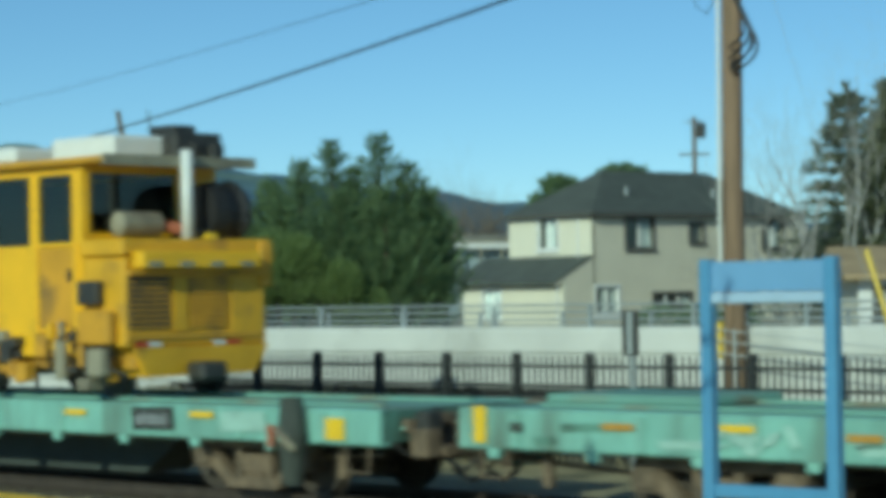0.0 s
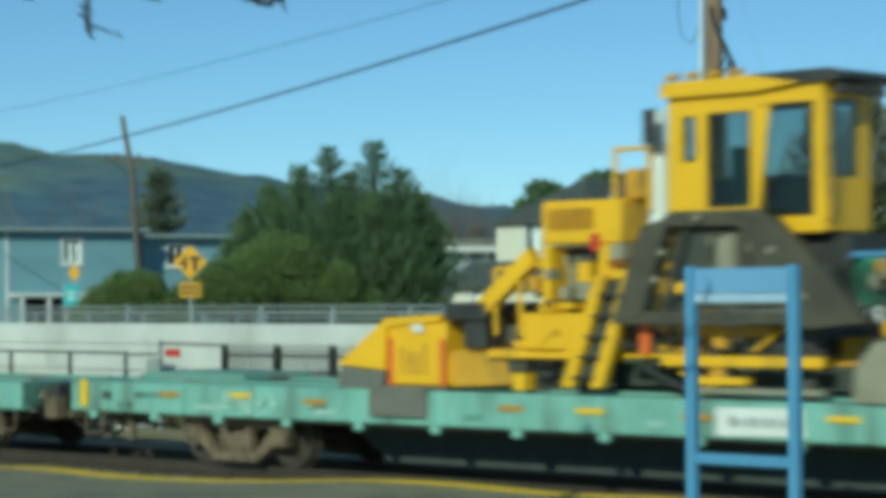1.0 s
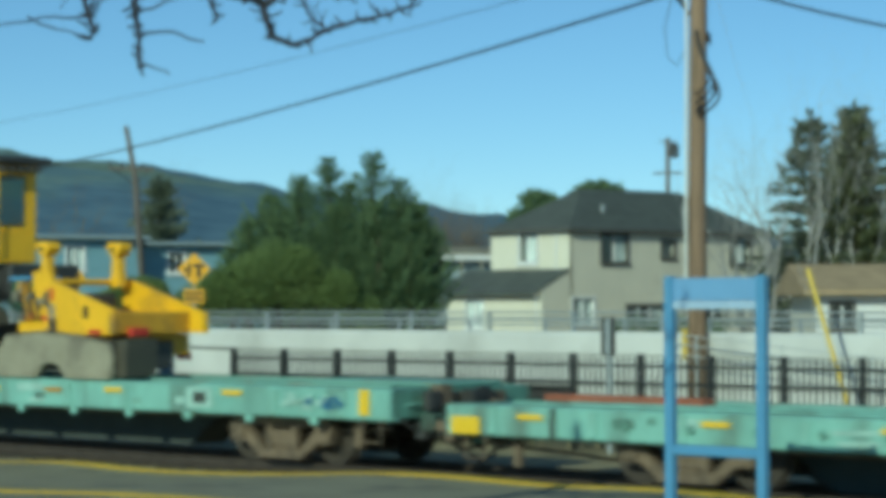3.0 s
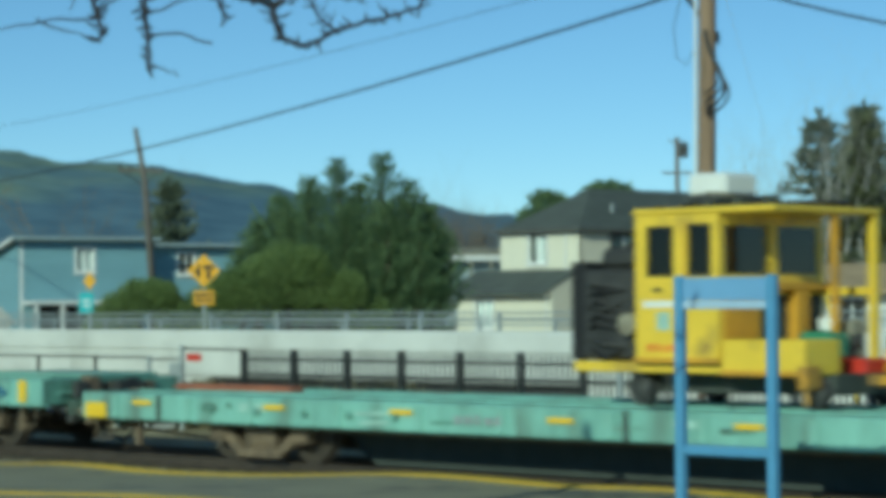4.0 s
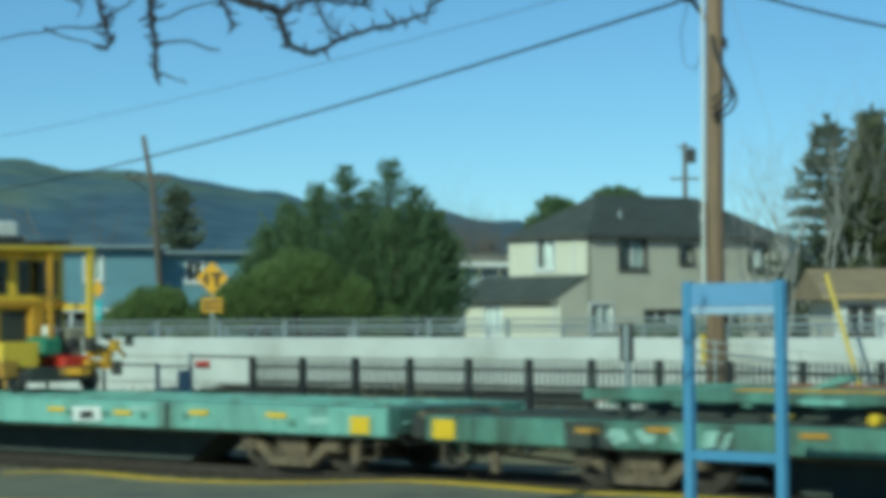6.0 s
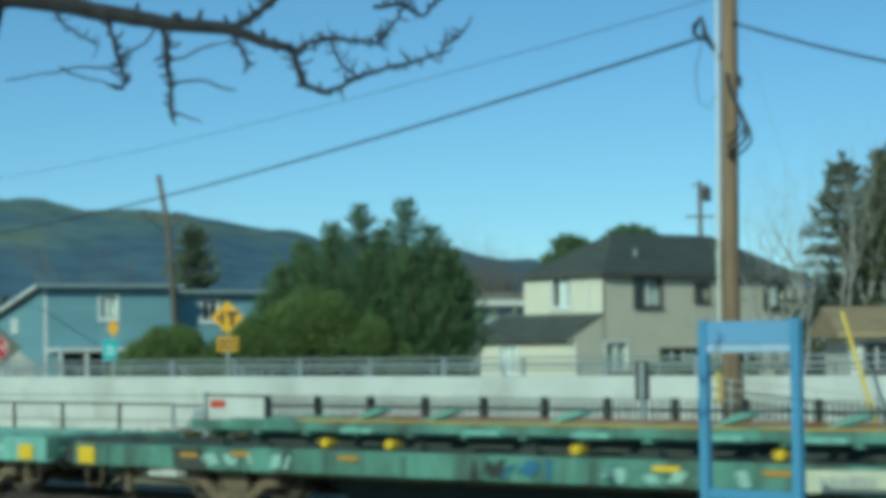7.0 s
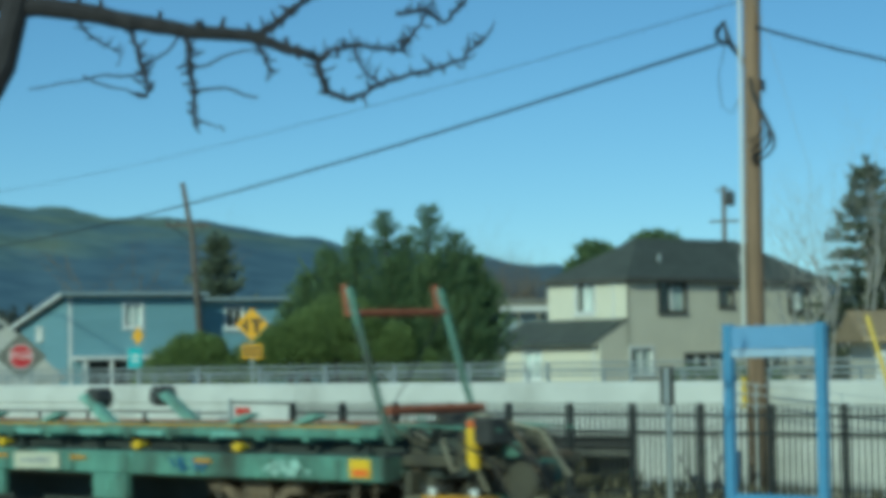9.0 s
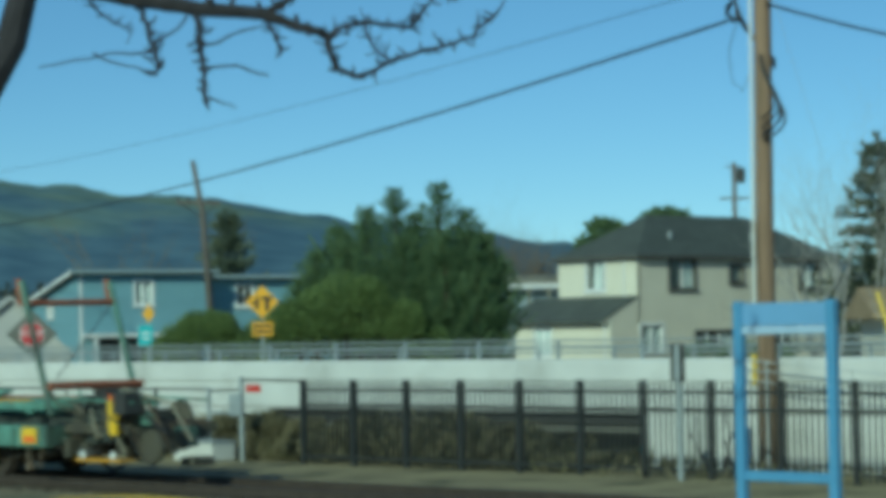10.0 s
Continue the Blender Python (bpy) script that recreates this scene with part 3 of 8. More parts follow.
def build_fence():
    fence = thing("picket_fence", pose(0, 30.0, 0), "black ornamental steel picket fence", "fence", kind="structure")
    post = part("post", boxes((-0.042, 0.042, -0.042, 0.042, 0, 1.57), (-0.048, 0.048, -0.048, 0.048, 1.57, 1.60)), FENCE, fence, at=(-34.0, 0, 0)).data
    picket = None
    x = -34.0
    k = 0
    while x < -9.5:
        for j in range(1, 12):
            px = x + j * 0.1171
            tip = prism([(-0.012, 0.06), (0.012, 0.06), (0.012, 1.53), (0, 1.57), (-0.012, 1.53)], -0.012, 0.012) if picket is None else None
            if picket is None:
                ob = part("picket", tip, FENCE, fence)
                picket = ob.data
            else:
                ob = shared("picket", picket, fence)
            ob.matrix_basis = pose(px, 0, 0, 0, math.sin(k * 5.1) * 0.15, 0)
            k += 1
        x += 1.405
        shared("post", post, fence, at=pose(x, 0, 0, 0, math.sin(x * 3) * 0.3, 0))
    for z in (1.41, 1.13, 0.16):
        part("rail", boxes((-34, -9.4, -0.02, 0.02, z - 0.024, z + 0.024)), FENCE, fence)
    # the low pipe fence and the gate beyond its end
    low = thing("pipe_fence", pose(0, 30.0, 0), "grey pipe fence with thin posts and wire", "fence", kind="structure")
    for x in (-52.5, -50.2, -48.0, -45.9, -44.0, -42.1, -40.4, -38.5, -36.8):
        part("post", tube([(x, 0, 0), (x, 0, 1.42)], 0.035, 8), GALV if int(x) % 2 else STEEL_DARK, low)
    part("pipe", tube([(-53, 0, 1.42), (-36.8, 0, 1.41)], 0.022, 8), STEEL_DARK, low)
    part("pipe", tube([(-53, 0, 0.75), (-36.8, 0, 0.75)], 0.018, 8), STEEL_DARK, low)
    gate = thing("pedestrian_gate", pose(-35.8, 30.0, 0), "grey pipe swing gate with a small red sign", "gate")
    part("gate_post", tube([(0, 0, 0), (0, 0, 1.66)], 0.045, 8), GALV, gate)
    part("gate_post", tube([(-1.0, 0, 0), (-1.0, 0, 1.45)], 0.045, 8), GALV, gate)
    part("top_rail", tube([(0, 0, 1.6), (1.75, 0, 1.58)], 0.022, 8), STEEL_DARK, gate)
    part("gate_arm", tube([(-1.0, 0, 0.95), (0, 0, 0.95)], 0.03, 8), GALV, gate)
    part("gate_arm", tube([(-1.0, 0, 1.38), (-0.1, 0, 1.4)], 0.02, 8), STEEL_DARK, gate)
    part("sign_plate", boxes((0.2, 0.62, -0.05, -0.03, 1.36, 1.50)), RED, gate, "small red sign plate")
    part("sign_plate", boxes((-0.32, 0.06, -0.06, -0.045, 0.9, 1.32)), GALV, gate, "grey notice plate")
    kiosk = thing("signal_box", pose(-36.72, 29.8, 0), "low white equipment box beside the track", "equipment box")
    part("body", boxes((-0.6, 0.6, -0.3, 0.3, 0.02, 0.38), bevel=0.02), CONCRETE, kiosk)
    part("lid", boxes((-0.63, 0.63, -0.33, 0.33, 0.382, 0.42), bevel=0.01), GALV, kiosk)
    back = thing("sign_post", pose(-24.55, 29.7, 0), "grey steel post with a narrow sign seen from behind", "sign")
    part("post", boxes((-0.04, 0.04, -0.03, 0.03, 0, 2.15)), GALV, back)
    part("sign_plate", boxes((-0.145, 0.145, -0.045, -0.032, 1.58, 2.2), bevel=0.004), STEEL_DARK, back, "dark narrow sign plate")
    part("sign_rib", boxes((-0.05, 0.05, -0.062, -0.048, 1.6, 2.18)), GALV, back)


build_fence()


def cable(a, b, sag, r, parent, name="cable", n=24):
    a, b = Vector(a), Vector(b)
    pts = [a.lerp(b, i / n) - Vector((0, 0, sag * 4 * (i / n) * (1 - i / n))) for i in range(n + 1)]
    return part(name, tube(pts, r, 6), CABLE, parent)


def build_poles():
    p = thing("utility_pole", Matrix.Translation((-24.965, 32.55, -0.096)) @ Matrix.Diagonal((1.04, 1.04, 1.04, 1.0)), "tall brown timber utility pole with coiled black cables", "utility pole")
    part("pole", tube([(0, 0, -0.1), (0.0, 0, 4), (0.06, 0, 8), (0.09, 0, 11.5)], [0.158, 0.150, 0.142, 0.135], 16), POLE_WOOD, p, smooth=True)
    part("conduit", tube([(-0.20, -0.06, 2.6), (-0.175, -0.06, 5), (-0.13, -0.06, 11)], 0.024, 8), WHITE, p, "pale grey conduit")
    part("guard", boxes((-0.16, -0.09, -0.21, -0.15, 1.5, 2.0)), GUY_YELLOW, p, "yellow plastic cable guard")
    rnd = random.Random(3)
    for reach, drop, r, lean in ((0.40, 1.30, 0.020, 0.5), (0.34, 1.2, 0.020, 0.62), (0.46, 1.40, 0.020, 0.45), (0.28, 1.05, 0.018, 0.55), (0.37, 1.35, 0.018, 0.55)):
        pts = []
        for i in range(19):
            f = i / 18
            bulge = math.sin(math.pi * min(0.999, f ** (1 / lean)))
            pts.append((0.14 + reach * bulge + 0.012 * math.sin(9 * f + drop * 7), -0.21 + 0.3 * (reach - 0.3), 6.88 - drop * f - 0.06 * bulge))
        part("cable_loop", tube(pts, r, 6), CABLE, p)
    for k in range(4):
        pts = [(-0.55 + 0.06 * k, -0.05, 7.5), (-0.62, -0.1, 7.75 - 0.05 * k), (-0.42, -0.12, 7.88), (-0.3 - 0.03 * k, -0.12, 7.55), (-0.22, 0.1, 7.2), (-0.02, 0.22, 6.95), (0.19, 0.12, 6.82 - 0.05 * k)]
        part("cable_loop", tube(pts, 0.022, 6), CABLE, p)
    part("cable_loop", tube([(-0.5, 0, 7.5), (-0.66, 0, 7.0), (-0.6, 0, 6.5), (-0.4, 0, 6.35), (-0.22, 0, 6.6)], 0.008, 5), CABLE, p)
    lines = thing("overhead_cable", pose(0, 0, 0), "sagging black overhead cable between timber poles", "cable")
    cable((-25.58, 32.45, 7.72), (-118.0, 72.5, 8.4), 0.85, 0.026, lines, n=48)
    thin = thing("overhead_cable", pose(0, 0, 0), "thin overhead telephone wire", "cable")
    cable((-27.4, 35.8, 9.06), (-88.4, 60.1, 9.9), 0.35, 0.009, thin)
    right = thing("overhead_cable", pose(0, 0, 0), "black overhead cable leading from the pole", "cable")
    cable((-24.75, 32.45, 7.93), (-3, 30.6, 6.6), 1.55, 0.024, right)
    guy = thing("guy_wire", pose(0, 0, 0), "slanting guy wire with a yellow plastic guard", "guy wire")
    part("wire", tube([(-20.85, 31.4, 0), (-22.4, 31.3, 4.0), (-24.86, 32.45, 8.74)], 0.004, 5), GALV, guy)
    part("guard", tube([(-20.87, 31.4, 0.0), (-21.85, 31.34, 2.95)], 0.035, 8), GUY_YELLOW, guy, "yellow plastic guard")
    p2 = thing("utility_pole", pose(-75.55, 61.5, 1.0), "leaning grey timber utility pole with crossarm", "utility pole")
    part("pole", tube([(0.25, 0.25, 0), (-0.02, -0.1, 6.6), (-0.2, -0.42, 8.65)], [0.15, 0.12, 0.095], 10), POLE_GREY, p2, smooth=True)
    part("crossarm", tube([(-0.75, -0.85, 6.95), (0.5, 0.45, 6.9)], 0.07, 6), POLE_GREY, p2)
    for k in (-1, 1):
        part("brace", tube([(0.5 * k - 0.1, 0.5 * k - 0.2, 6.9), (-0.03, -0.12, 6.3)], 0.025, 5), STEEL_DARK, p2)
    for k in (-0.6, -0.3, 0.3):
        part("insulator", tube([(k - 0.1, k - 0.2, 6.98), (k - 0.1, k - 0.2, 7.16)], 0.05, 8), STEEL_DARK, p2)
    p3 = thing("utility_pole", pose(-87.05, 110.7, 1.0), "distant timber utility pole with crossarm and transformer", "utility pole")
    part("pole", tube([(0, 0, 0), (0, 0, 11.2)], [0.18, 0.13], 10), POLE_GREY, p3, smooth=True)
    part("crossarm", tube([(-0.62, -0.6, 9.1), (0.62, 0.6, 9.1)], 0.07, 6), POLE_GREY, p3)
    part("transformer", lathe([(0.2, 9.9), (0.26, 9.95), (0.26, 10.7), (0.2, 10.75)], 12, axis="z"), STEEL_DARK, p3, at=(0.28, 0.28, 0.1))
    part("crossarm", tube([(-0.35, -0.35, 10.95), (0.35, 0.35, 10.95)], 0.05, 6), POLE_GREY, p3)


build_poles()


def build_sign_frame():
    f = thing("notice_frame", pose(-14.2, 18.8, 0.16), "blue painted steel notice frame with a blank panel", "sign")
    for x in (-0.56, 0.56):
        part("post", boxes((x - 0.05, x + 0.05, -0.05, 0.05, 0, 2.52), bevel=0.012), BLUE_STEEL, f)
        part("foot", boxes((x - 0.1, x + 0.1, -0.1, 0.1, 0.0, 0.02)), STEEL_DARK, f)
    part("panel", boxes((-0.508, 0.508, -0.03, 0.03, 2.275, 2.50), bevel=0.008), BLUE_PANEL, f, "light blue blank panel")
    part("strip", boxes((-0.508, 0.508, -0.035, 0.035, 2.19, 2.27), bevel=0.008), PALE_STRIP, f, "pale lower strip")
    part("crossbar", boxes((-0.508, 0.508, -0.04, 0.04, 0.75, 0.85), bevel=0.01), BLUE_STEEL, f)


build_sign_frame()


def window(parent, x0, x1, z0, z1, trim, y=0.0, mullions=1, curtain=None, sill=True):
    """A window in a wall's hole: frame, sill, mullions and a real pane, with a blind behind it if asked for."""
    w = part("window", wall_mesh(x1 - x0 + 0.18, z1 - z0 + 0.17, 0.15, [(0.12, x1 - x0 + 0.06, 0.11, z1 - z0 + 0.05)]), trim, parent, at=(x0 - 0.09, y - 0.05, z0 - 0.08))
    held = Matrix.Translation((-(x0 - 0.09), -(y - 0.05), -(z0 - 0.08)))
    if sill:
        part("sill", boxes((x0 - 0.14, x1 + 0.14, y - 0.11, y - 0.051, z0 - 0.16, z0 - 0.08)), trim, w, at=held)
    for i in range(mullions):
        x = x0 + (x1 - x0) * (i + 1) / (mullions + 1)
        part("mullion", boxes((x - 0.035, x + 0.035, y + 0.01, y + 0.08, z0 + 0.031, z1 - 0.031)), TRIM_WHITE, w, at=held)
    part("pane", boxes((x0 + 0.03, x1 - 0.03, y + 0.085, y + 0.097, z0 + 0.03, z1 - 0.03)), HOUSE_GLASS, w, at=held).visible_shadow = False
    if curtain:
        part("curtain", boxes((x0 + (x1 - x0) * curtain[0], x0 + (x1 - x0) * curtain[1], y + 0.12, y + 0.13, z0, z1)), BLIND, w, "pale grey blind", at=held)
    return w


def gable_or_hip(name, corners, ridge, parent, material, thick=0.16):
    """A hipped roof over four eave corners, with its ridge between two points; it has an underside."""
    bm = bmesh.new()
    top = [bm.verts.new(c) for c in corners] + [bm.verts.new(c) for c in ridge]
    low = [bm.verts.new((c[0], c[1], c[2] - thick)) for c in corners]
    for q in ((0, 1, 5, 4), (1, 2, 5), (2, 3, 4, 5), (3, 0, 4)):
        bm.faces.new([top[i] for i in q])
    for i in range(4):
        j = (i + 1) % 4
        bm.faces.new((top[i], low[i], low[j], top[j]))
    bm.faces.new(low[::-1])
    bmesh.ops.recalc_face_normals(bm, faces=bm.faces[:])
    return part(name, bm, material, parent)


def build_house():
    # local x runs along the taupe front, local y into the house; the cream side is the local x = 0 end
    h = thing("house", pose(-67.8, 79.3, 1.0, 0, 0, 85.6), "two-storey cream and taupe stucco house with dark hipped roofs", "house")
    W, D, E = 13.1, 5.0, 4.62
    front = part("wall", wall_mesh(W, E, 0.2, [(2.0, 3.65, 3.28, 4.5), (5.9, 6.75, 3.55, 4.3), (10.6, 12.0, 3.3, 4.45), (0.15, 1.5, 0.55, 1.68), (3.6, 5.9, 0.8, 1.35), (8.5, 10.2, 0.6, 1.6)]), TAUPE, h, "taupe stucco wall")
    window(front, 2.0, 3.65, 3.28, 4.5, TRIM_DARK, curtain=(0.56, 0.97))
    window(front, 5.9, 6.75, 3.55, 4.3, TRIM_DARK, mullions=0)
    window(front, 10.6, 12.0, 3.3, 4.45, TRIM_DARK, curtain=(0.35, 0.75))
    window(front, 0.15, 1.5, 0.55, 1.68, TRIM_WHITE, curtain=(0.30, 0.95))
    window(front, 3.6, 5.9, 0.8, 1.35, TRIM_DARK, mullions=2, curtain=(0.8, 0.97))
    window(front, 8.5, 10.2, 0.6, 1.6, TRIM_DARK)
    end = part("wall", wall_mesh(D, E, 0.2, [(1.85, 3.0, 3.28, 4.55)]), CREAM, h, "sunlit cream stucco wall", at=pose(-0.002, D, 0, 0, 0, -90))
    window(end, 1.85, 3.0, 3.28, 4.55, TRIM_WHITE, curtain=(0.28, 0.74))
    part("downpipe", tube([(0.0, 0, 2.8), (0.0, 0, 4.55)], 0.05, 6), TRIM_WHITE, h, at=(-0.06, 0.75, 0))
    part("wall", wall_mesh(W, E, 0.2, []), TAUPE, h, at=pose(W, D, 0, 0, 0, 180))
    part("wall", wall_mesh(D - 0.004, E, 0.2, []), TAUPE, h, at=pose(W + 0.002, 0.002, 0, 0, 0, 90))
    part("inner_floor", boxes((0.21, W - 0.21, 0.21, D - 0.21, 2.5, 2.6)), INTERIOR, h)
    part("inner_wall", boxes((0.21, W - 0.21, 2.4, 2.5, 0.0, 2.49)), INTERIOR, h)
    part("inner_wall", boxes((0.21, W - 0.21, 2.4, 2.5, 2.61, E)), INTERIOR, h)
    o = 0.26
    roof = gable_or_hip("roof", [(-o, -o, E + 0.12), (W + o, -o, E + 0.12), (W + o, D + 0.06, E + 0.12), (-o, D + 0.06, E + 0.12)], [(3.2, D / 2, E + 2.05), (W - 3.4, D / 2, E + 2.05)], h, ROOF)
    part("gutter", boxes((-o, W + o, -o - 0.1, -o - 0.002, E - 0.02, E + 0.1)), TRIM_DARK, roof)
    part("gutter", boxes((-o - 0.1, -o - 0.002, -o, D + 0.06, E - 0.02, E + 0.1)), TRIM_DARK, roof)
    for x, y in ((3.0, 0.9), (8.3, 0.8), (6.2, 1.5)):
        part("vent", tube([(x, y, E + 0.6), (x, y, E + 1.25)], 0.08, 8), GALV, roof)
    # the single-storey wing on the cream side
    wd, wx, we = 6.1, 1.7, 2.0
    side = part("wing_wall", wall_mesh(wd, we, 0.2, [(1.3, 2.4, 0.4, 1.6)]), CREAM, h, "sunlit cream stucco wall", at=pose(-wx, wd, 0, 0, 0, -90))
    window(side, 1.3, 2.4, 0.4, 1.6, TRIM_WHITE, curtain=(0.05, 0.95))
    part("wing_wall", prism([(-wx + 0.001, 0), (-0.004, 0), (-0.004, 2.85), (-wx + 0.001, we)], 0.0, 0.2), TAUPE, h)
    part("wing_wall", prism([(-wx + 0.001, 0), (-0.004, 0), (-0.004, 2.85), (-wx + 0.001, we)], wd - 0.2, wd), TAUPE, h)
    part("wing_roof", prism([(-wx - 0.5, we - 0.2), (-wx - 0.5, we - 0.08), (-0.006, 2.98), (-0.006, 2.86)], -0.012, wd + 0.4), ROOF, h)
    part("bargeboard", prism([(-wx - 0.5, we - 0.32), (-wx - 0.5, we - 0.22), (-0.006, 2.84), (-0.006, 2.74)], -0.012, -0.002), TAUPE, h)
    part("downpipe", tube([(-wx - 0.05, 0.3, 0), (-wx - 0.05, 0.3, 1.7)], 0.05, 6), TRIM_WHITE, h)


build_house()


def build_blue_house():
    h = thing("house", pose(-89.8, 65.7, 1.0, 0, 0, 72), "blue sided two-storey house with a low roof", "house")
    W, D, E, SPLIT, BACK = 14.0, 7.0, 4.45, 6.3, 1.3
    front = part("wall", wall_mesh(SPLIT, E, 0.2, [(2.65, 3.5, 3.1, 4.15), (0.9, 3.6, 0.05, 1.5)]), SIDING_BLUE, h, "blue horizontal siding wall")
    for i in range(24):
        part("siding_board", prism([(-0.022, 1.75 + i * 0.112), (-0.001, 1.75 + i * 0.112), (-0.001, 1.852 + i * 0.112), (-0.008, 1.852 + i * 0.112)], 0.0, 2.5, axis="x"), SIDING_BLUE, front)
        part("siding_board", prism([(-0.022, 1.75 + i * 0.112), (-0.001, 1.75 + i * 0.112), (-0.001, 1.852 + i * 0.112), (-0.008, 1.852 + i * 0.112)], 3.65, SPLIT, axis="x"), SIDING_BLUE, front)
    window(front, 2.65, 3.5, 3.1, 4.15, TRIM_WHITE, mullions=1, curtain=(0.02, 0.98))
    low = E - 0.2
    rear = part("wall", wall_mesh(W - SPLIT, low, 0.2, [(1.95, 2.75, 3.0, 3.95)]), SIDING_BLUE, h, "blue siding wall set back in the shade", at=(SPLIT, BACK, 0))
    window(rear, 1.95, 2.75, 3.0, 3.95, TRIM_WHITE, mullions=1)
    part("wall", boxes((SPLIT - 0.2, SPLIT, 0.201, BACK + 0.2, 0, E - 0.02)), SIDING_BLUE, h)
    part("corner_board", boxes((SPLIT - 0.1, SPLIT + 0.02, -0.03, 0.06, 0, E)), TRIM_WHITE, h)
    back = E - 1.25
    bm = prism([(-0.002, 0), (D, 0), (D, back), (-0.002, E)], -0.2, 0.0, axis="x")
    part("wall", bm, SIDING_BLUE, h, "blue siding end wall under the roof slope")
    # No hole here: a dark board behind the pane stands for the unlit room.
    window(part("window_recess", boxes((0, 0.7, 0, 0.02, 0, 0.8)), INTERIOR, h, at=pose(-0.225, 4.0, 2.4, 0, 0, -90)), 0.12, 0.58, 0.12, 0.68, TRIM_WHITE, y=-0.1, mullions=0, sill=False)
    part("wall", wall_mesh(W, back, 0.2, []), SIDING_BLUE, h, at=pose(W, D, 0, 0, 0, 180))
    part("wall", prism([(BACK, 0), (D, 0), (D, back), (BACK, low)], W, W + 0.2, axis="x"), SIDING_BLUE, h)
    part("inner_wall", boxes((0.2, W - 0.2, 3.0, 3.1, 0, 3.6)), INTERIOR, h)
    part("corner_board", boxes((-0.06, 0.08, -0.03, 0.08, 0, E)), TRIM_WHITE, h)
    roof = part("roof", prism([(-0.55, E + 0.10), (-0.55, E + 0.22), (D + 0.5, back + 0.02), (D + 0.5, back - 0.10)], -0.6, SPLIT + 0.35, axis="x"), ROOF, h)
    part("roof", prism([(BACK - 0.55, E - 0.13), (BACK - 0.55, E - 0.01), (D + 0.5, back - 0.005), (D + 0.5, back - 0.13)], SPLIT + 0.36, W + 0.4, axis="x"), ROOF, h)
    part("fascia", boxes((-0.62, SPLIT + 0.35, -0.6, -0.552, E + 0.07, E + 0.225)), FASCIA, roof)
    part("fascia", boxes((SPLIT + 0.36, W + 0.42, BACK - 0.6, BACK - 0.552, E - 0.16, E - 0.005)), FASCIA, roof)
    part("rake_board", prism([(-0.55, E + 0.02), (-0.55, E + 0.2), (D + 0.5, back), (D + 0.5, back - 0.18)], -0.64, -0.605, axis="x"), TRIM_WHITE, roof)
    part("porch_roof", boxes((0.1, 4.4, -1.6, -0.03, 1.56, 1.72)), TRIM_WHITE, h)
    for x in (0.25, 1.5, 2.9, 4.25):
        part("porch_post", boxes((x - 0.07, x + 0.07, -1.5, -1.36, 0, 1.558)), TRIM_WHITE, h)
    part("door", boxes((3.75, 4.3, -0.03, -0.004, 0.02, 1.3)), TRIM_DARK, h)
    # a leaning-eave gable seen at its end
    g = thing("house", pose(-76.65, 49.65, 1.0, 0, 0, 58.5), "small grey gabled shed with pale walls", "shed")
    part("wall", prism([(0, 0), (4.8, 0), (4.8, 0.95), (2.6, 3.0), (0, 0.95)], 0, 0.15), CONCRETE_GREY, g)
    part("wall", boxes((0, 0.15, 0.151, 4.0, 0, 0.95)), CONCRETE_GREY, g)
    part("wall", boxes((4.65, 4.8, 0.151, 4.0, 0, 0.95)), CONCRETE_GREY, g)
    part("wall", prism([(0, 0), (4.8, 0), (4.8, 0.95), (2.6, 3.0), (0, 0.95)], 4.0, 4.15), CONCRETE_GREY, g)
    part("roof", prism([(-0.3, 0.73), (2.6, 3.01), (5.0, 0.73), (5.0, 0.87), (2.6, 3.15), (-0.3, 0.87)], -0.28, 4.4), CONCRETE_GREY, g)


build_blue_house()


def build_brown_house():
    h = thing("house", pose(-45.0, 65.0, 1.0, 0, 0, 43), "low house with brown shingle roof and pale walls", "house")
    W, D, E = 9.0, 6.0, 1.75
    front = part("wall", wall_mesh(W, E, 0.2, [(0.5, 1.2, 0.6, 1.4), (3.2, 4.4, 0.6, 1.4)]), TRIM_WHITE, h)
    window(front, 0.5, 1.2, 0.6, 1.4, TRIM_DARK)
    window(front, 3.2, 4.4, 0.6, 1.4, TRIM_DARK)
    part("wall", wall_mesh(W, E, 0.2, []), CREAM, h, at=pose(W, D, 0, 0, 0, 180))
    part("wall", wall_mesh(D - 0.004, E, 0.2, []), CREAM, h, at=pose(-0.002, D - 0.002, 0, 0, 0, -90))
    part("wall", wall_mesh(D - 0.004, E, 0.2, []), CREAM, h, at=pose(W + 0.002, 0.002, 0, 0, 0, 90))
    part("roof", prism([(-0.7, E - 0.05), (-0.7, E + 0.1), (D / 2, E + 1.0), (D + 0.6, E + 0.1), (D + 0.6, E - 0.05)], -0.5, W + 0.5, axis="x"), ROOF_BROWN, h)
    far = thing("house", pose(-103.2, 108.9, 1.0, 0, 0, 60), "distant house with a white porch and grey roof", "house")
    part("wall", boxes((0, 4.2, 0, 4, 0, 4.6)), FASCIA, far)
    part("roof", prism([(-0.4, 4.55), (-0.4, 4.7), (2, 5.1), (4.4, 4.7), (4.4, 4.55)], -0.4, 4.6, axis="x"), STEEL_GREY, far)
    part("porch", boxes((-0.7, 3.4, -0.9, -0.01, 4.2, 4.52)), TRIM_WHITE, far)
    for x in (-0.6, 0.7, 2.0, 3.3):
        part("porch_post", boxes((x - 0.06, x + 0.06, -0.85, -0.73, 0, 4.199)), STEEL_GREY, far)


build_brown_house()


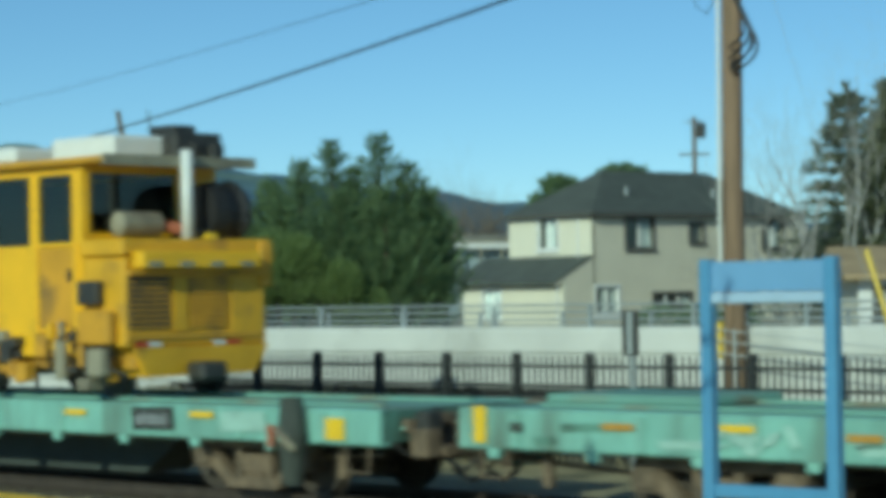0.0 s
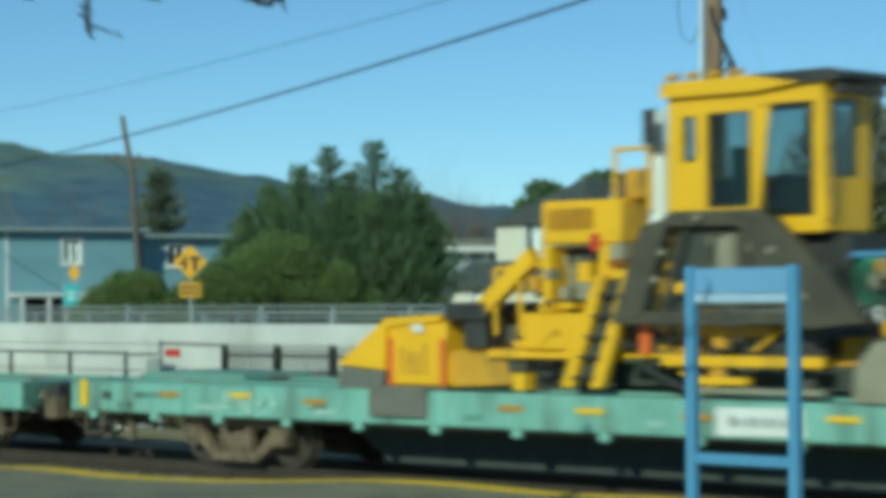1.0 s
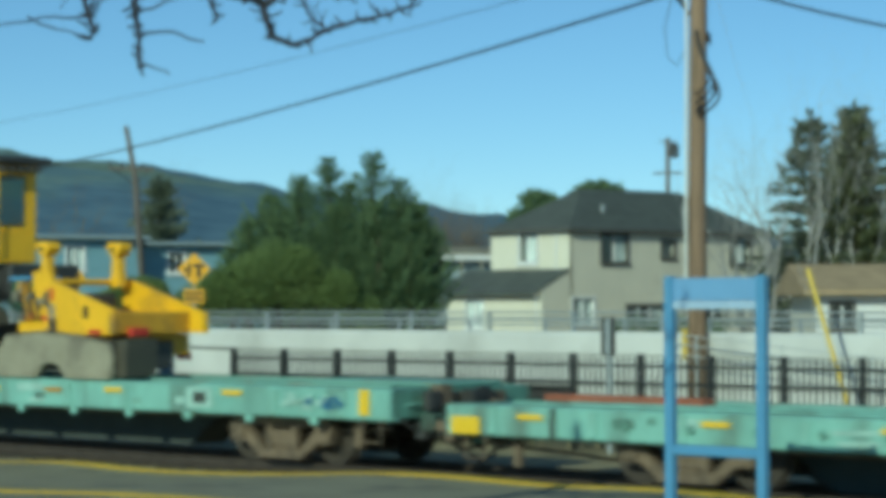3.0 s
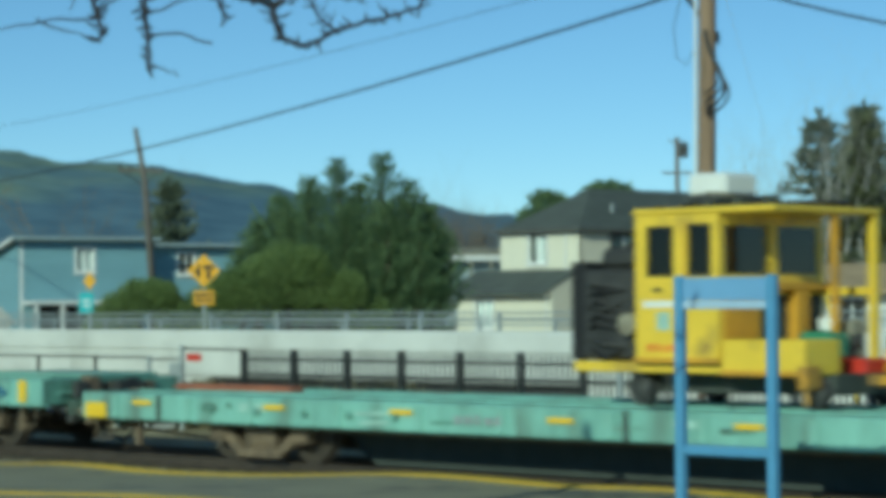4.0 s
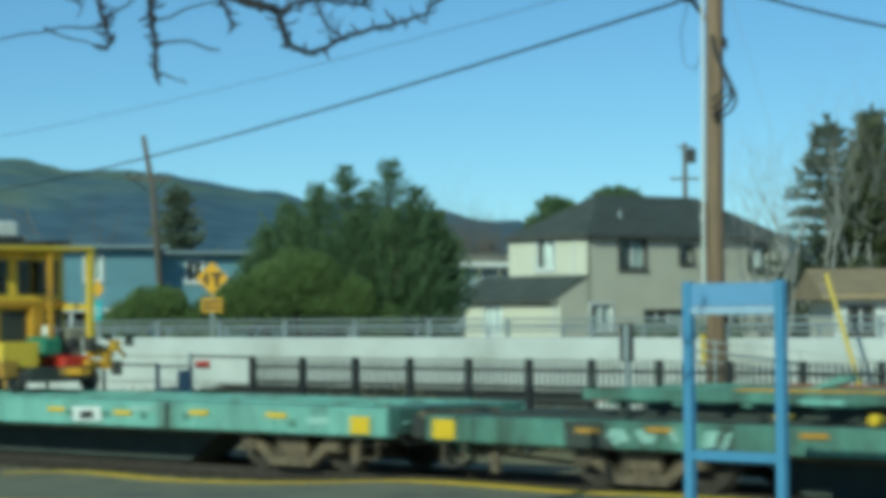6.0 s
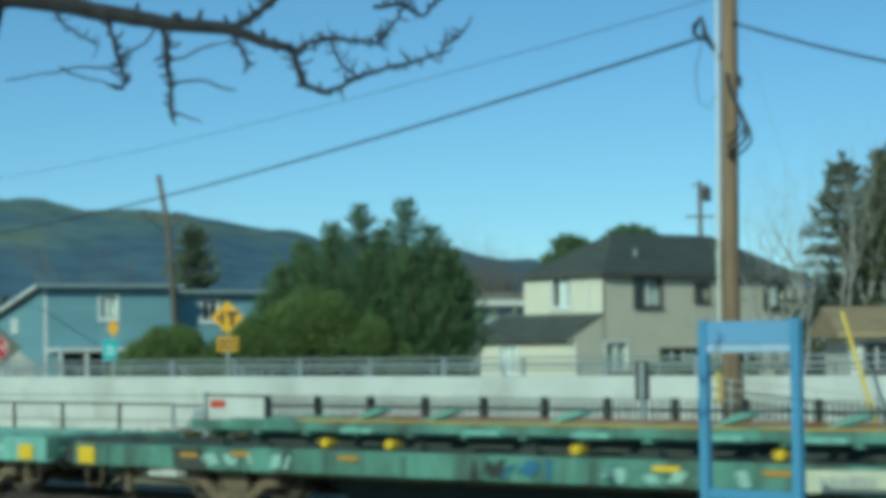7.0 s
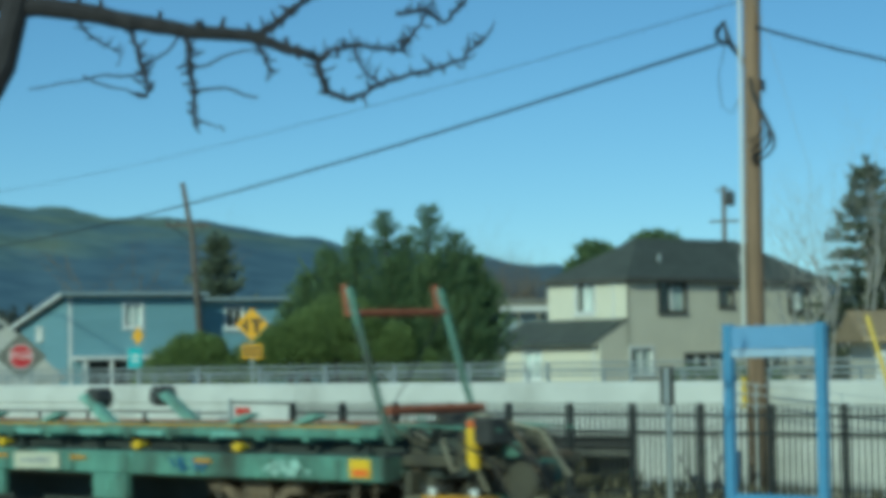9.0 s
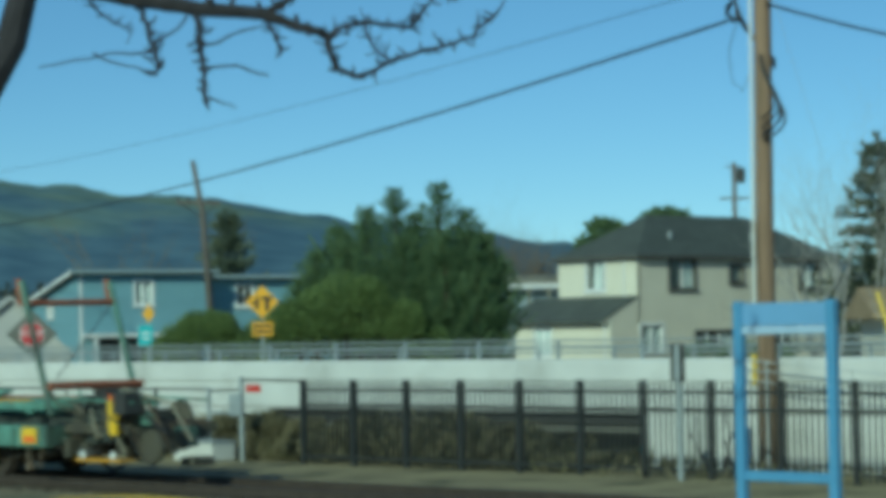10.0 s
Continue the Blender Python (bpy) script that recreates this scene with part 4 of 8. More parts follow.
def lettered(name, text, size, material, parent, m, extrude=0.004):
    cu = bpy.data.curves.new(name, "FONT")
    cu.body, cu.size, cu.extrude, cu.align_x, cu.align_y = text, size, extrude, "CENTER", "CENTER"
    tmp = bpy.data.objects.new(name, cu)
    scene.collection.objects.link(tmp)
    me = bpy.data.meshes.new_from_object(tmp.evaluated_get(bpy.context.evaluated_depsgraph_get()))
    bpy.data.objects.remove(tmp)
    me.materials.clear()
    me.materials.append(material)
    return shared(name, me, parent, at=m)


def build_street_signs():
    w = thing("road_sign", pose(-59.5, 50.8, 1.0, 0, 0, 45), "yellow diamond warning sign with a plate below", "road sign", "yellow diamond signs")
    part("post", boxes((-0.03, 0.03, 0.0, 0.05, 0, 3.1)), GALV, w)
    d = 0.54
    part("sign_plate", prism([(0, 2.58 - d), (d, 2.58), (0, 2.58 + d), (-d, 2.58)], -0.03, -0.01), SIGN_YELLOW, w, "yellow diamond plate")
    part("symbol", boxes((-0.02, 0.34, -0.036, -0.031, 2.64, 2.76), (0.09, 0.22, -0.036, -0.031, 2.30, 2.639)), SIGN_BLACK, w, "black junction symbol")
    part("symbol", boxes((-0.21, -0.11, -0.036, -0.031, 2.34, 2.76)), SIGN_BLACK, w)
    part("symbol", boxes((-0.33, -0.211, -0.036, -0.031, 2.50, 2.60)), SIGN_BLACK, w)
    part("sign_plate", boxes((-0.33, 0.33, -0.03, -0.01, 1.47, 1.93)), SIGN_YELLOW, w, "yellow rectangular plate")
    for z in (1.73, 1.55):
        for x0, x1 in ((-0.28, -0.15), (-0.12, 0.02), (0.05, 0.15), (0.18, 0.28)):
            part("lettering", boxes((x0, x1, -0.036, -0.031, z, z + 0.12)), SIGN_BLACK, w)
    s2 = thing("road_sign", pose(-71.7, 55.6, 1.0, 0, 0, 45), "small yellow diamond road sign", "road sign", "yellow diamond signs")
    part("post", boxes((-0.025, 0.025, 0.0, 0.04, 0, 2.6)), GALV, s2)
    part("sign_plate", prism([(0, 2.05), (0.24, 2.4), (0, 2.75), (-0.24, 2.4)], -0.03, -0.01), SIGN_YELLOW, s2)
    tq = thing("road_sign", pose(-71.75, 55.5, 1.0, 0, 0, 45), "turquoise street banner sign on a post", "road sign")
    part("post", boxes((-0.3, -0.26, 0.0, 0.04, 0, 2.0)), GALV, tq)
    part("sign_plate", boxes((-0.27, 0.26, -0.03, -0.01, 1.2, 1.95)), SIGN_TEAL, tq)
    part("lettering", boxes((-0.15, 0.15, -0.036, -0.031, 1.62, 1.7)), WHITE, tq)
    part("lettering", boxes((-0.12, 0.15, -0.036, -0.031, 1.42, 1.5)), WHITE, tq)
    st = thing("stop_sign", pose(-66.5, 46.65, 1.0, 0, 0, 50), "red octagonal stop sign on a grey diamond backing", "road sign")
    part("post", boxes((-0.035, 0.035, 0.0, 0.06, 0, 2.3)), GALV, st)
    part("backing", prism([(0, 0.87), (0.85, 1.67), (0, 2.47), (-0.85, 1.67)], -0.02, -0.004), RUBBER, st, "grey diamond backing board")
    r = 0.40
    octo = [(r * math.cos(math.pi / 8 + i * math.pi / 4), 1.67 + r * math.sin(math.pi / 8 + i * math.pi / 4)) for i in range(8)]
    rim = [(1.07 * a, 1.67 + 1.07 * (b - 1.67)) for a, b in octo]
    part("rim", prism(rim, -0.035, -0.022), WHITE, st)
    plate = part("sign_plate", prism(octo, -0.045, -0.036), SIGN_RED, st, "red octagonal plate")
    lettered("lettering", "STOP", 0.30, WHITE, plate, pose(0, -0.05, 1.67, 90, 0, 0))


build_street_signs()


# ---- plants ----
def spray(rnd, out, p, d, length, count):
    """One upswept limb tip: tufts along it, spreading to both sides."""
    p, d = Vector(p), Vector(d).normalized()
    side = d.cross(Vector((0, 0, 1))).normalized()
    for j in range(count):
        f = (j + rnd.random()) / count
        w = (1 - f) * 0.34 * length * rnd.uniform(-1, 1)
        at = p + d * length * f + side * w + Vector((0, 0, 0.10 * length * f * f - 0.10 * abs(w) + rnd.gauss(0, 0.04)))
        out.append((tuple(at), tuple(d + side * w * 1.5 / length + Vector((0, 0, 0.25)))))


def whorled(rnd, out, base, height, radius, whorls, per, tufts, low=0.12, rise=0.4, shape=0.85, gap=0.12):
    """Limbs in whorls round a conifer's stem, each a spray of its own, with some limbs missing."""
    for i in range(whorls):
        f = low + (0.985 - low) * (i + rnd.uniform(-0.3, 0.3)) / whorls
        turn = rnd.uniform(0, 2 * math.pi)
        for k in range(per):
            if rnd.random() < gap:
                continue
            a = turn + 2 * math.pi * k / per + rnd.gauss(0, 0.25)
            reach = radius * max(0.03, 1 - f) ** shape * rnd.uniform(0.55, 1.15) + 0.12
            p = (base[0], base[1], base[2] + height * f)
            spray(rnd, out, p, (math.cos(a), math.sin(a), rise + rnd.gauss(0, 0.12)), reach, max(6, int(tufts * (0.35 + 0.65 * reach / radius))))
    for k in range(10):
        out.append(((base[0] + rnd.gauss(0, 0.04), base[1] + rnd.gauss(0, 0.04), base[2] + height * (0.94 + 0.006 * k)), (rnd.gauss(0, 0.3), rnd.gauss(0, 0.3), 1)))


def build_big_tree():
    rnd = random.Random(11)
    t = thing("tree", pose(-63.45, 60.75, 1.0, 0, 0, 45), "broad green conifer clump with several feathery tops", "tree")
    spots, spires = [], []
    tops = [(1.55, 0.0, 6.95, 2.5), (-0.1, 0.2, 6.75, 2.3), (-1.15, 0.3, 6.15, 2.1), (-2.2, 0.0, 5.4, 2.0), (2.5, 0.3, 6.0, 2.0), (3.2, 0.4, 5.1, 1.8), (3.7, 0.3, 4.2, 1.5), (-3.0, 0.0, 4.5, 1.8),
            (0.7, 0.6, 5.9, 1.5), (-1.8, -0.9, 4.7, 1.6), (0.2, -1.2, 5.0, 1.8), (1.7, -1.1, 5.1, 1.8), (2.9, -0.9, 4.3, 1.5), (-3.6, -0.2, 3.4, 1.4)]
    for x, y, hgt, r in tops:
        whorled(rnd, spires, (x, y, 0), hgt + 0.1, r * 1.25, int(hgt * 4.0), 9, 38, low=0.25, rise=0.55, shape=0.85)
        part("trunk", tube([(x, y, 0), (x + rnd.uniform(-0.1, 0.1), y, hgt * 0.55), (x, y, hgt * 0.98)], [0.16, 0.1, 0.015], 7), BARK, t)
    for _ in range(620):
        a, u = rnd.uniform(0, 2 * math.pi), rnd.uniform(-0.05, 1)
        k = math.sqrt(max(0.0, 1 - u * u))
        lean = Vector((math.cos(a) * k, math.sin(a) * k, u))
        f = rnd.uniform(0.5, 0.92)
        p = (0.2 + lean.x * 4.0 * f, lean.y * 2.5 * f, 0.4 + lean.z * 3.3 * f)
        spray(rnd, spots, p, lean + Vector((0, 0, 0.5)), rnd.uniform(0.5, 1.2), 50)
    # long upswept limbs that break the outline
    for _ in range(120):
        a, u = rnd.uniform(0, 2 * math.pi), rnd.uniform(0.1, 0.75)
        k = math.sqrt(1 - u * u)
        p = (0.2 + math.cos(a) * k * 3.3, math.sin(a) * k * 2.2, 0.6 + u * 5.0)
        spray(rnd, spires, p, (math.cos(a) * 0.8, math.sin(a) * 0.8, rnd.uniform(0.7, 1.3)), rnd.uniform(0.9, 1.6), 70)
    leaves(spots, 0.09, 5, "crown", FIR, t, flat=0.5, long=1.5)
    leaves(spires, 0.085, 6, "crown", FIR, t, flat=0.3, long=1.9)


build_big_tree()


def build_shrub(name, m, label, lobes, count, seed, material=SHRUB, size=0.115):
    rnd = random.Random(seed)
    b = thing(name, m, label, "shrub")
    spots = []
    for cx, cy, cz, rx, rz in lobes:
        for _ in range(int(count / len(lobes))):
            a, u = rnd.uniform(0, 2 * math.pi), rnd.uniform(-0.35, 1)
            k = rnd.uniform(0.55, 1.0) ** 0.5 * rnd.choice((0.8, 0.95, 1.0, 1.1))
            w = Vector((math.cos(a) * math.sqrt(1 - u * u), math.sin(a) * math.sqrt(1 - u * u), u))
            spots.append(((cx + w.x * rx * k, cy + w.y * rx * k, max(0.02, cz + w.z * rz * k)), tuple(w + Vector((0, 0, 0.5)))))
        part("stem", tube([(cx * 0.4, cy * 0.4, 0), (cx * 0.8, cy * 0.8, cz * 0.6), (cx, cy, cz + rz * 0.5)], [0.06, 0.04, 0.01], 6), BARK, b)
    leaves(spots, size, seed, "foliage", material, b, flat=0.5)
    return b


build_shrub("shrub", pose(-64.65, 52.75, 1.0, 0, 0, 45), "rounded green shrub by the roadside", [(0.1, 0, 1.3, 0.8, 1.1), (-0.5, 0.1, 1.4, 0.7, 0.9), (-1.1, 0.2, 0.9, 0.8, 1.0), (0.9, 0.1, 0.9, 0.75, 0.9), (-1.7, 0.3, 0.6, 0.6, 0.7), (1.5, 0.1, 0.5, 0.6, 0.6), (0.5, -0.2, 1.7, 0.5, 0.55)], 15000, 21)
build_shrub("shrub", pose(-62.0, 57.0, 1.0, 0, 0, 45), "large light green shrub before the conifers", [(-1.6, 0, 1.4, 1.4, 1.4), (-0.2, -0.2, 2.0, 1.5, 1.6), (1.3, 0, 1.2, 1.3, 1.3), (-2.9, 0.2, 1.0, 1.0, 1.1), (2.6, 0.4, 0.8, 1.0, 1.0), (-0.9, 0.3, 1.9, 1.2, 1.3), (-2.2, -0.2, 1.7, 0.8, 0.9), (0.6, -0.4, 2.5, 0.8, 0.9), (1.9, -0.3, 1.7, 0.8, 0.9)], 30000, 22)
build_shrub("shrub", pose(-52.2, 66.0, 1.0, 0, 0, 45), "low dark hedge by the brown-roofed house", [(-1.0, 0, 0.45, 0.8, 0.5), (0.4, 0, 0.5, 0.8, 0.5), (1.5, 0.2, 0.4, 0.7, 0.45)], 2400, 24, FIR)


def build_fir(m, label, height, radius, seed, material=FIR, rise=-0.05, whorls=None, gap=0.12, size=0.24):
    rnd = random.Random(seed)
    t = thing("tree", m, label, "tree")
    part("trunk", tube([(0, 0, 0), (0.05, 0, height * 0.5), (0, 0, height * 0.98)], [height * 0.02, height * 0.013, 0.02], 8), BARK, t)
    spots = []
    whorled(rnd, spots, (0, 0, 0), height, radius, whorls or int(height * 2.6), 9, 40, low=0.08, rise=rise, shape=0.8, gap=gap)
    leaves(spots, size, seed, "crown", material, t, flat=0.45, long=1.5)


build_fir(pose(-92.7, 76.9, 1.0), "narrow dark fir tree behind the blue house", 7.9, 2.9, 31, PINE, rise=0.1, gap=0.1)
build_fir(pose(-56.2, 80.8, 1.0), "tall grey-green conifer behind bare trees", 9.2, 3.4, 32, PINE)
build_fir(pose(-54.75, 81.85, 1.0), "tall grey-green conifer behind bare trees", 9.7, 3.8, 33, PINE)
build_fir(pose(-54.1, 80.9, 1.0), "tall olive green conifer behind bare trees", 8.9, 2.5, 34, OLIVE_GREY, rise=0.3, gap=0.08)
build_fir(pose(-52.6, 83.6, 1.0), "tall grey-green conifer behind bare trees", 10.6, 4.0, 35, PINE)


def build_round_tree(m, label, lobes, count, seed, material=FIR):
    rnd = random.Random(seed)
    t = thing("tree", m, label, "tree")
    spots = []
    for cx, cy, cz, r in lobes:
        part("trunk", tube([(cx * 0.3, cy * 0.3, 0), (cx * 0.6, cy * 0.6, cz * 0.6), (cx, cy, cz)], [0.25, 0.15, 0.03], 7), BARK, t)
        for _ in range(int(count / len(lobes))):
            w = Vector((rnd.gauss(0, 1), rnd.gauss(0, 1), rnd.gauss(0, 0.8))).normalized()
            k = r * rnd.uniform(0.3, 1.0) ** 0.6 * rnd.choice((0.75, 0.9, 1.0, 1.15))
            spots.append(((cx + w.x * k, cy + w.y * k, cz + w.z * k * 0.75), tuple(w)))
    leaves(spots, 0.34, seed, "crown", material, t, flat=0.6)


build_round_tree(pose(-91.2, 106.8, 1.0, 0, 0, 45), "dark rounded tree crown beyond the roof", [(-2.9, 0, 6.5, 0.75), (-2.1, 0, 7.5, 0.8), (-1.3, 0, 7.2, 0.7), (0.5, 0, 7.5, 0.75), (1.3, 0, 8.0, 0.85), (2.2, 0, 7.9, 0.8), (2.9, 0, 7.4, 0.6), (-0.4, 0, 6.2, 0.8)], 4200, 41)


def grow(bm, rnd, p, d, length, r, depth, spread, curl=0.25, lean=(0, 0, 0.35), n=5):
    """One limb of a bare tree and the limbs that leave it."""
    pts, rad = [Vector(p)], [r]
    for i in range(4):
        d = (Vector(d) + Vector((rnd.gauss(0, curl), rnd.gauss(0, curl), rnd.gauss(0, curl))) * 0.5 + Vector(lean) * 0.3).normalized()
        pts.append(pts[-1] + d * length / 4)
        rad.append(r * (1 - 0.14 * (i + 1)))
    tube(pts, rad, n, bm)
    if depth <= 0:
        return
    for k in range(rnd.choice((2, 3, 3))):
        i = rnd.choice((2, 3, 4))
        w = (d + Vector((rnd.gauss(0, spread), rnd.gauss(0, spread), rnd.gauss(0, spread * 0.7)))).normalized()
        grow(bm, rnd, pts[i], w, length * rnd.uniform(0.55, 0.8), rad[i] * 0.62, depth - 1, spread, curl, lean, max(3, n - 1))


def build_bare_tree(m, label, height, seed, material=BARK_PALE, depth=5, stems=3, r=0.11):
    rnd = random.Random(seed)
    t = thing("bare_tree", m, label, "tree", "leafless winter trees")
    for k in range(stems):
        bm = bmesh.new()
        grow(bm, rnd, (0.15 * k, 0.1 * k, 0), (rnd.gauss(0, 0.35), rnd.gauss(0, 0.35), 1), height * 0.36, r, depth, 0.55)
        part("limb", bm, material, t)


for bx_, by_, bh_, bs_ in ((-58.4, 79.0, 10.5, 59), (-57.0, 78.0, 13.0, 51), (-55.8, 79.4, 13.5, 60), (-54.6, 78.8, 14.5, 52), (-53.2, 80.2, 14.0, 65), (-52.0, 80.6, 14.0, 66)):
    build_bare_tree(pose(bx_, by_, 1.0), "pale grey leafless tree", bh_, bs_, stems=4, r=0.095)
build_bare_tree(pose(-63.2, 81.6, 1.0), "thin leafless tree before the house wall", 6.0, 54, BARK_BROWN, depth=5, stems=3, r=0.05)
build_bare_tree(pose(-100.0, 75.0, 1.0), "leafless tree behind the blue house", 12.5, 55, BARK_BROWN, depth=5, r=0.17)
build_bare_tree(pose(-97.0, 77.5, 1.0), "leafless tree behind the blue house", 12.0, 56, BARK_BROWN, depth=5, r=0.17)
for bx_, by_, bh_, bs_ in ((-110.2, 114.1, 11.0, 57), (-108.1, 115.4, 10.5, 58), (-106.4, 117.1, 10.2, 67), (-112.0, 113.5, 11.2, 69), (-109.2, 117.7, 11.0, 70)):
    build_bare_tree(pose(bx_, by_, 1.0), "leafless brown tree between the houses", bh_, bs_, BARK_BROWN, depth=5, stems=8, r=0.26)


def build_weeds():
    rnd = random.Random(61)
    spots = []
    for _ in range(11000):
        x = rnd.uniform(-40, -27.4)
        y = rnd.uniform(30.3, 32.4)
        hgt = (0.22 + 0.50 * abs(math.sin(x * 0.9)) * abs(math.sin(x * 0.37 + 1)) + 0.1 * math.sin(x * 4.1)) * (1.0 if x < -28.6 else 0.45)
        spots.append(((x, y, rnd.uniform(0, 1) ** 1.3 * hgt), (rnd.gauss(0, 0.22), rnd.gauss(0, 0.22), 1)))
    for _ in range(1100):
        x = rnd.uniform(-28, -8)
        spots.append(((x, rnd.uniform(29.6, 32.3), rnd.uniform(0, 0.04)), (rnd.gauss(0, 0.5), rnd.gauss(0, 0.5), 1)))
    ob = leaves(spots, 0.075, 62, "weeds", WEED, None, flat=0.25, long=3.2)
    tagged(ob, "dry brown and green weeds along the fence", "weeds", kind="stuff")
    build_bare_tree(pose(-24.95, 31.0, 0), "small dark leafless sapling behind the fence", 2.0, 68, TWIG, depth=4, stems=3, r=0.03)
    build_shrub("shrub", pose(-36.9, 31.0, 0, 0, 0, 0), "scrubby green bush by the gate", [(0.8, 0, 0.4, 0.5, 0.5), (1.7, 0.2, 0.35, 0.5, 0.45), (0.1, 0.3, 0.4, 0.5, 0.5), (-0.6, 0.2, 0.4, 0.5, 0.5), (-1.3, 0.3, 0.35, 0.5, 0.45)], 11000, 63, WEED, 0.08)
    build_shrub("shrub", pose(-33.6, 31.2, 0, 0, 0, 0), "scrubby dry bush behind the fence", [(0, 0, 0.4, 0.7, 0.45), (2.2, 0.2, 0.45, 0.8, 0.5), (3.9, 0, 0.35, 0.7, 0.4)], 5000, 64, WEED, 0.09)


build_weeds()


def build_platform_tree():
    """The leafless platform tree whose limb reaches into view."""
    t = thing("bare_tree", pose(0, 0, 0.16), "dark leafless tree limb with knobbly twigs over the platform", "tree")
    part("trunk", tube([(-15.9, 9.2, -0.1), (-15.7, 9.45, 2.0), (-15.29, 9.96, 3.6), (-14.98, 10.35, 4.5), (-14.86, 10.48, 5.2), (-15.05, 10.4, 6.6)], [0.2, 0.17, 0.145, 0.12, 0.105, 0.06], 10), TWIG, t)
    rnd = random.Random(71)

    def limb(points, r0, r1, knobs=True):
        pts = [Vector(p) - Vector((0, 0, 0.16)) for p in points]
        r0, r1 = r0 * 1.3, r1 * 1.35
        fine = []
        for a, b in zip(pts, pts[1:]):
            for i in range(4):
                fine.append(a.lerp(b, i / 4) + Vector((rnd.gauss(0, 0.008), rnd.gauss(0, 0.008), rnd.gauss(0, 0.008))))
        fine.append(pts[-1])
        bm = bmesh.new()
        n = len(fine)
        tube(fine, [r0 + (r1 - r0) * i / (n - 1) for i in range(n)], 7, bm)
        if knobs:
            for i in range(1, n):
                for _ in range(3):
                    if rnd.random() < 0.72:
                        d = Vector((rnd.gauss(0, 1), rnd.gauss(0, 1), rnd.gauss(0.1, 1))).normalized()
                        k = rnd.uniform(0.03, 0.13)
                        tube([fine[i], fine[i] + d * k * 0.6, fine[i] + d * k + Vector((0, 0, 0.02))], [r1 * 0.9, r1 * 0.8, r1 * 0.45], 4, bm)
        part("limb", bm, TWIG, t)

    limb([(-15.0, 10.35, 5.13), (-14.6, 10.74, 5.06), (-14.3, 11.04, 4.97), (-14.0, 11.34, 4.89), (-13.64, 11.7, 4.83), (-13.52, 11.82, 4.78), (-13.31, 12.04, 4.66)], 0.066, 0.024)
    limb([(-13.31, 12.04, 4.66), (-13.29, 12.08, 4.5), (-13.26, 12.1, 4.40), (-13.14, 12.22, 4.35), (-12.99, 12.37, 4.47), (-12.74, 12.6, 4.55), (-12.52, 12.81, 4.65), (-12.4, 12.93, 4.80)], 0.02, 0.008)
    limb([(-13.64, 11.7, 4.83), (-13.5, 11.84, 4.95), (-13.39, 11.94, 5.07), (-13.25, 12.1, 5.2)], 0.028, 0.012)
    limb([(-13.31, 12.04, 4.66), (-13.2, 12.14, 4.74), (-13.1, 12.24, 4.77), (-12.95, 12.4, 4.74), (-12.85, 12.48, 4.72), (-12.78, 12.55, 4.85), (-12.7, 12.62, 5.0)], 0.014, 0.007)
    limb([(-12.99, 12.37, 4.47), (-13.1, 12.26, 4.62), (-13.1, 12.24, 4.75)], 0.008, 0.006)
    limb([(-12.9, 12.5, 5.0), (-12.72, 12.6, 5.02), (-12.6, 12.7, 4.92), (-12.5, 12.8, 5.06), (-12.45, 12.85, 5.3)], 0.014, 0.008)
    limb([(-14.3, 11.05, 4.95), (-14.26, 11.1, 4.7), (-14.2, 11.15, 4.45), (-14.24, 11.12, 4.40)], 0.016, 0.01)
    limb([(-14.26, 11.12, 4.56), (-14.5, 10.9, 4.56), (-14.87, 10.52, 4.47)], 0.008, 0.004, False)
    limb([(-14.55, 10.8, 4.55), (-14.4, 10.95, 4.47), (-14.25, 11.1, 4.43)], 0.007, 0.004, False)
    limb([(-14.0, 11.34, 4.88), (-13.99, 11.36, 4.7), (-13.98, 11.38, 4.5), (-13.98, 11.4, 4.2)], 0.02, 0.011)
    limb([(-13.98, 11.39, 4.45), (-13.8, 11.56, 4.45), (-13.64, 11.74, 4.38)], 0.008, 0.006, False)
    limb([(-13.98, 11.4, 4.25), (-13.92, 11.46, 4.19), (-13.82, 11.56, 4.13)], 0.007, 0.004, False)
    limb([(-13.98, 11.36, 4.58), (-13.8, 11.54, 4.7), (-13.64, 11.7, 4.74)], 0.008, 0.005, False)
    limb([(-14.25, 11.1, 4.6), (-14.1, 11.25, 4.75), (-14.02, 11.32, 4.86)], 0.008, 0.006, False)
    limb([(-14.6, 10.74, 5.04), (-14.5, 10.85, 4.85), (-14.35, 11.0, 4.72)], 0.01, 0.005)
    limb([(-13.6, 11.72, 4.8), (-13.58, 11.76, 4.66), (-13.55, 11.8, 4.56)], 0.012, 0.007)


build_platform_tree()


RIDGE_AT = (5, 36, 40.9, 44.1, 47.5, 49, 50.2, 52.4, 55.6, 60, 70, 100)
RIDGE_HIGH = (35, 46, 57, 68, 79, 85, 92, 96, 105, 112, 100, 80)


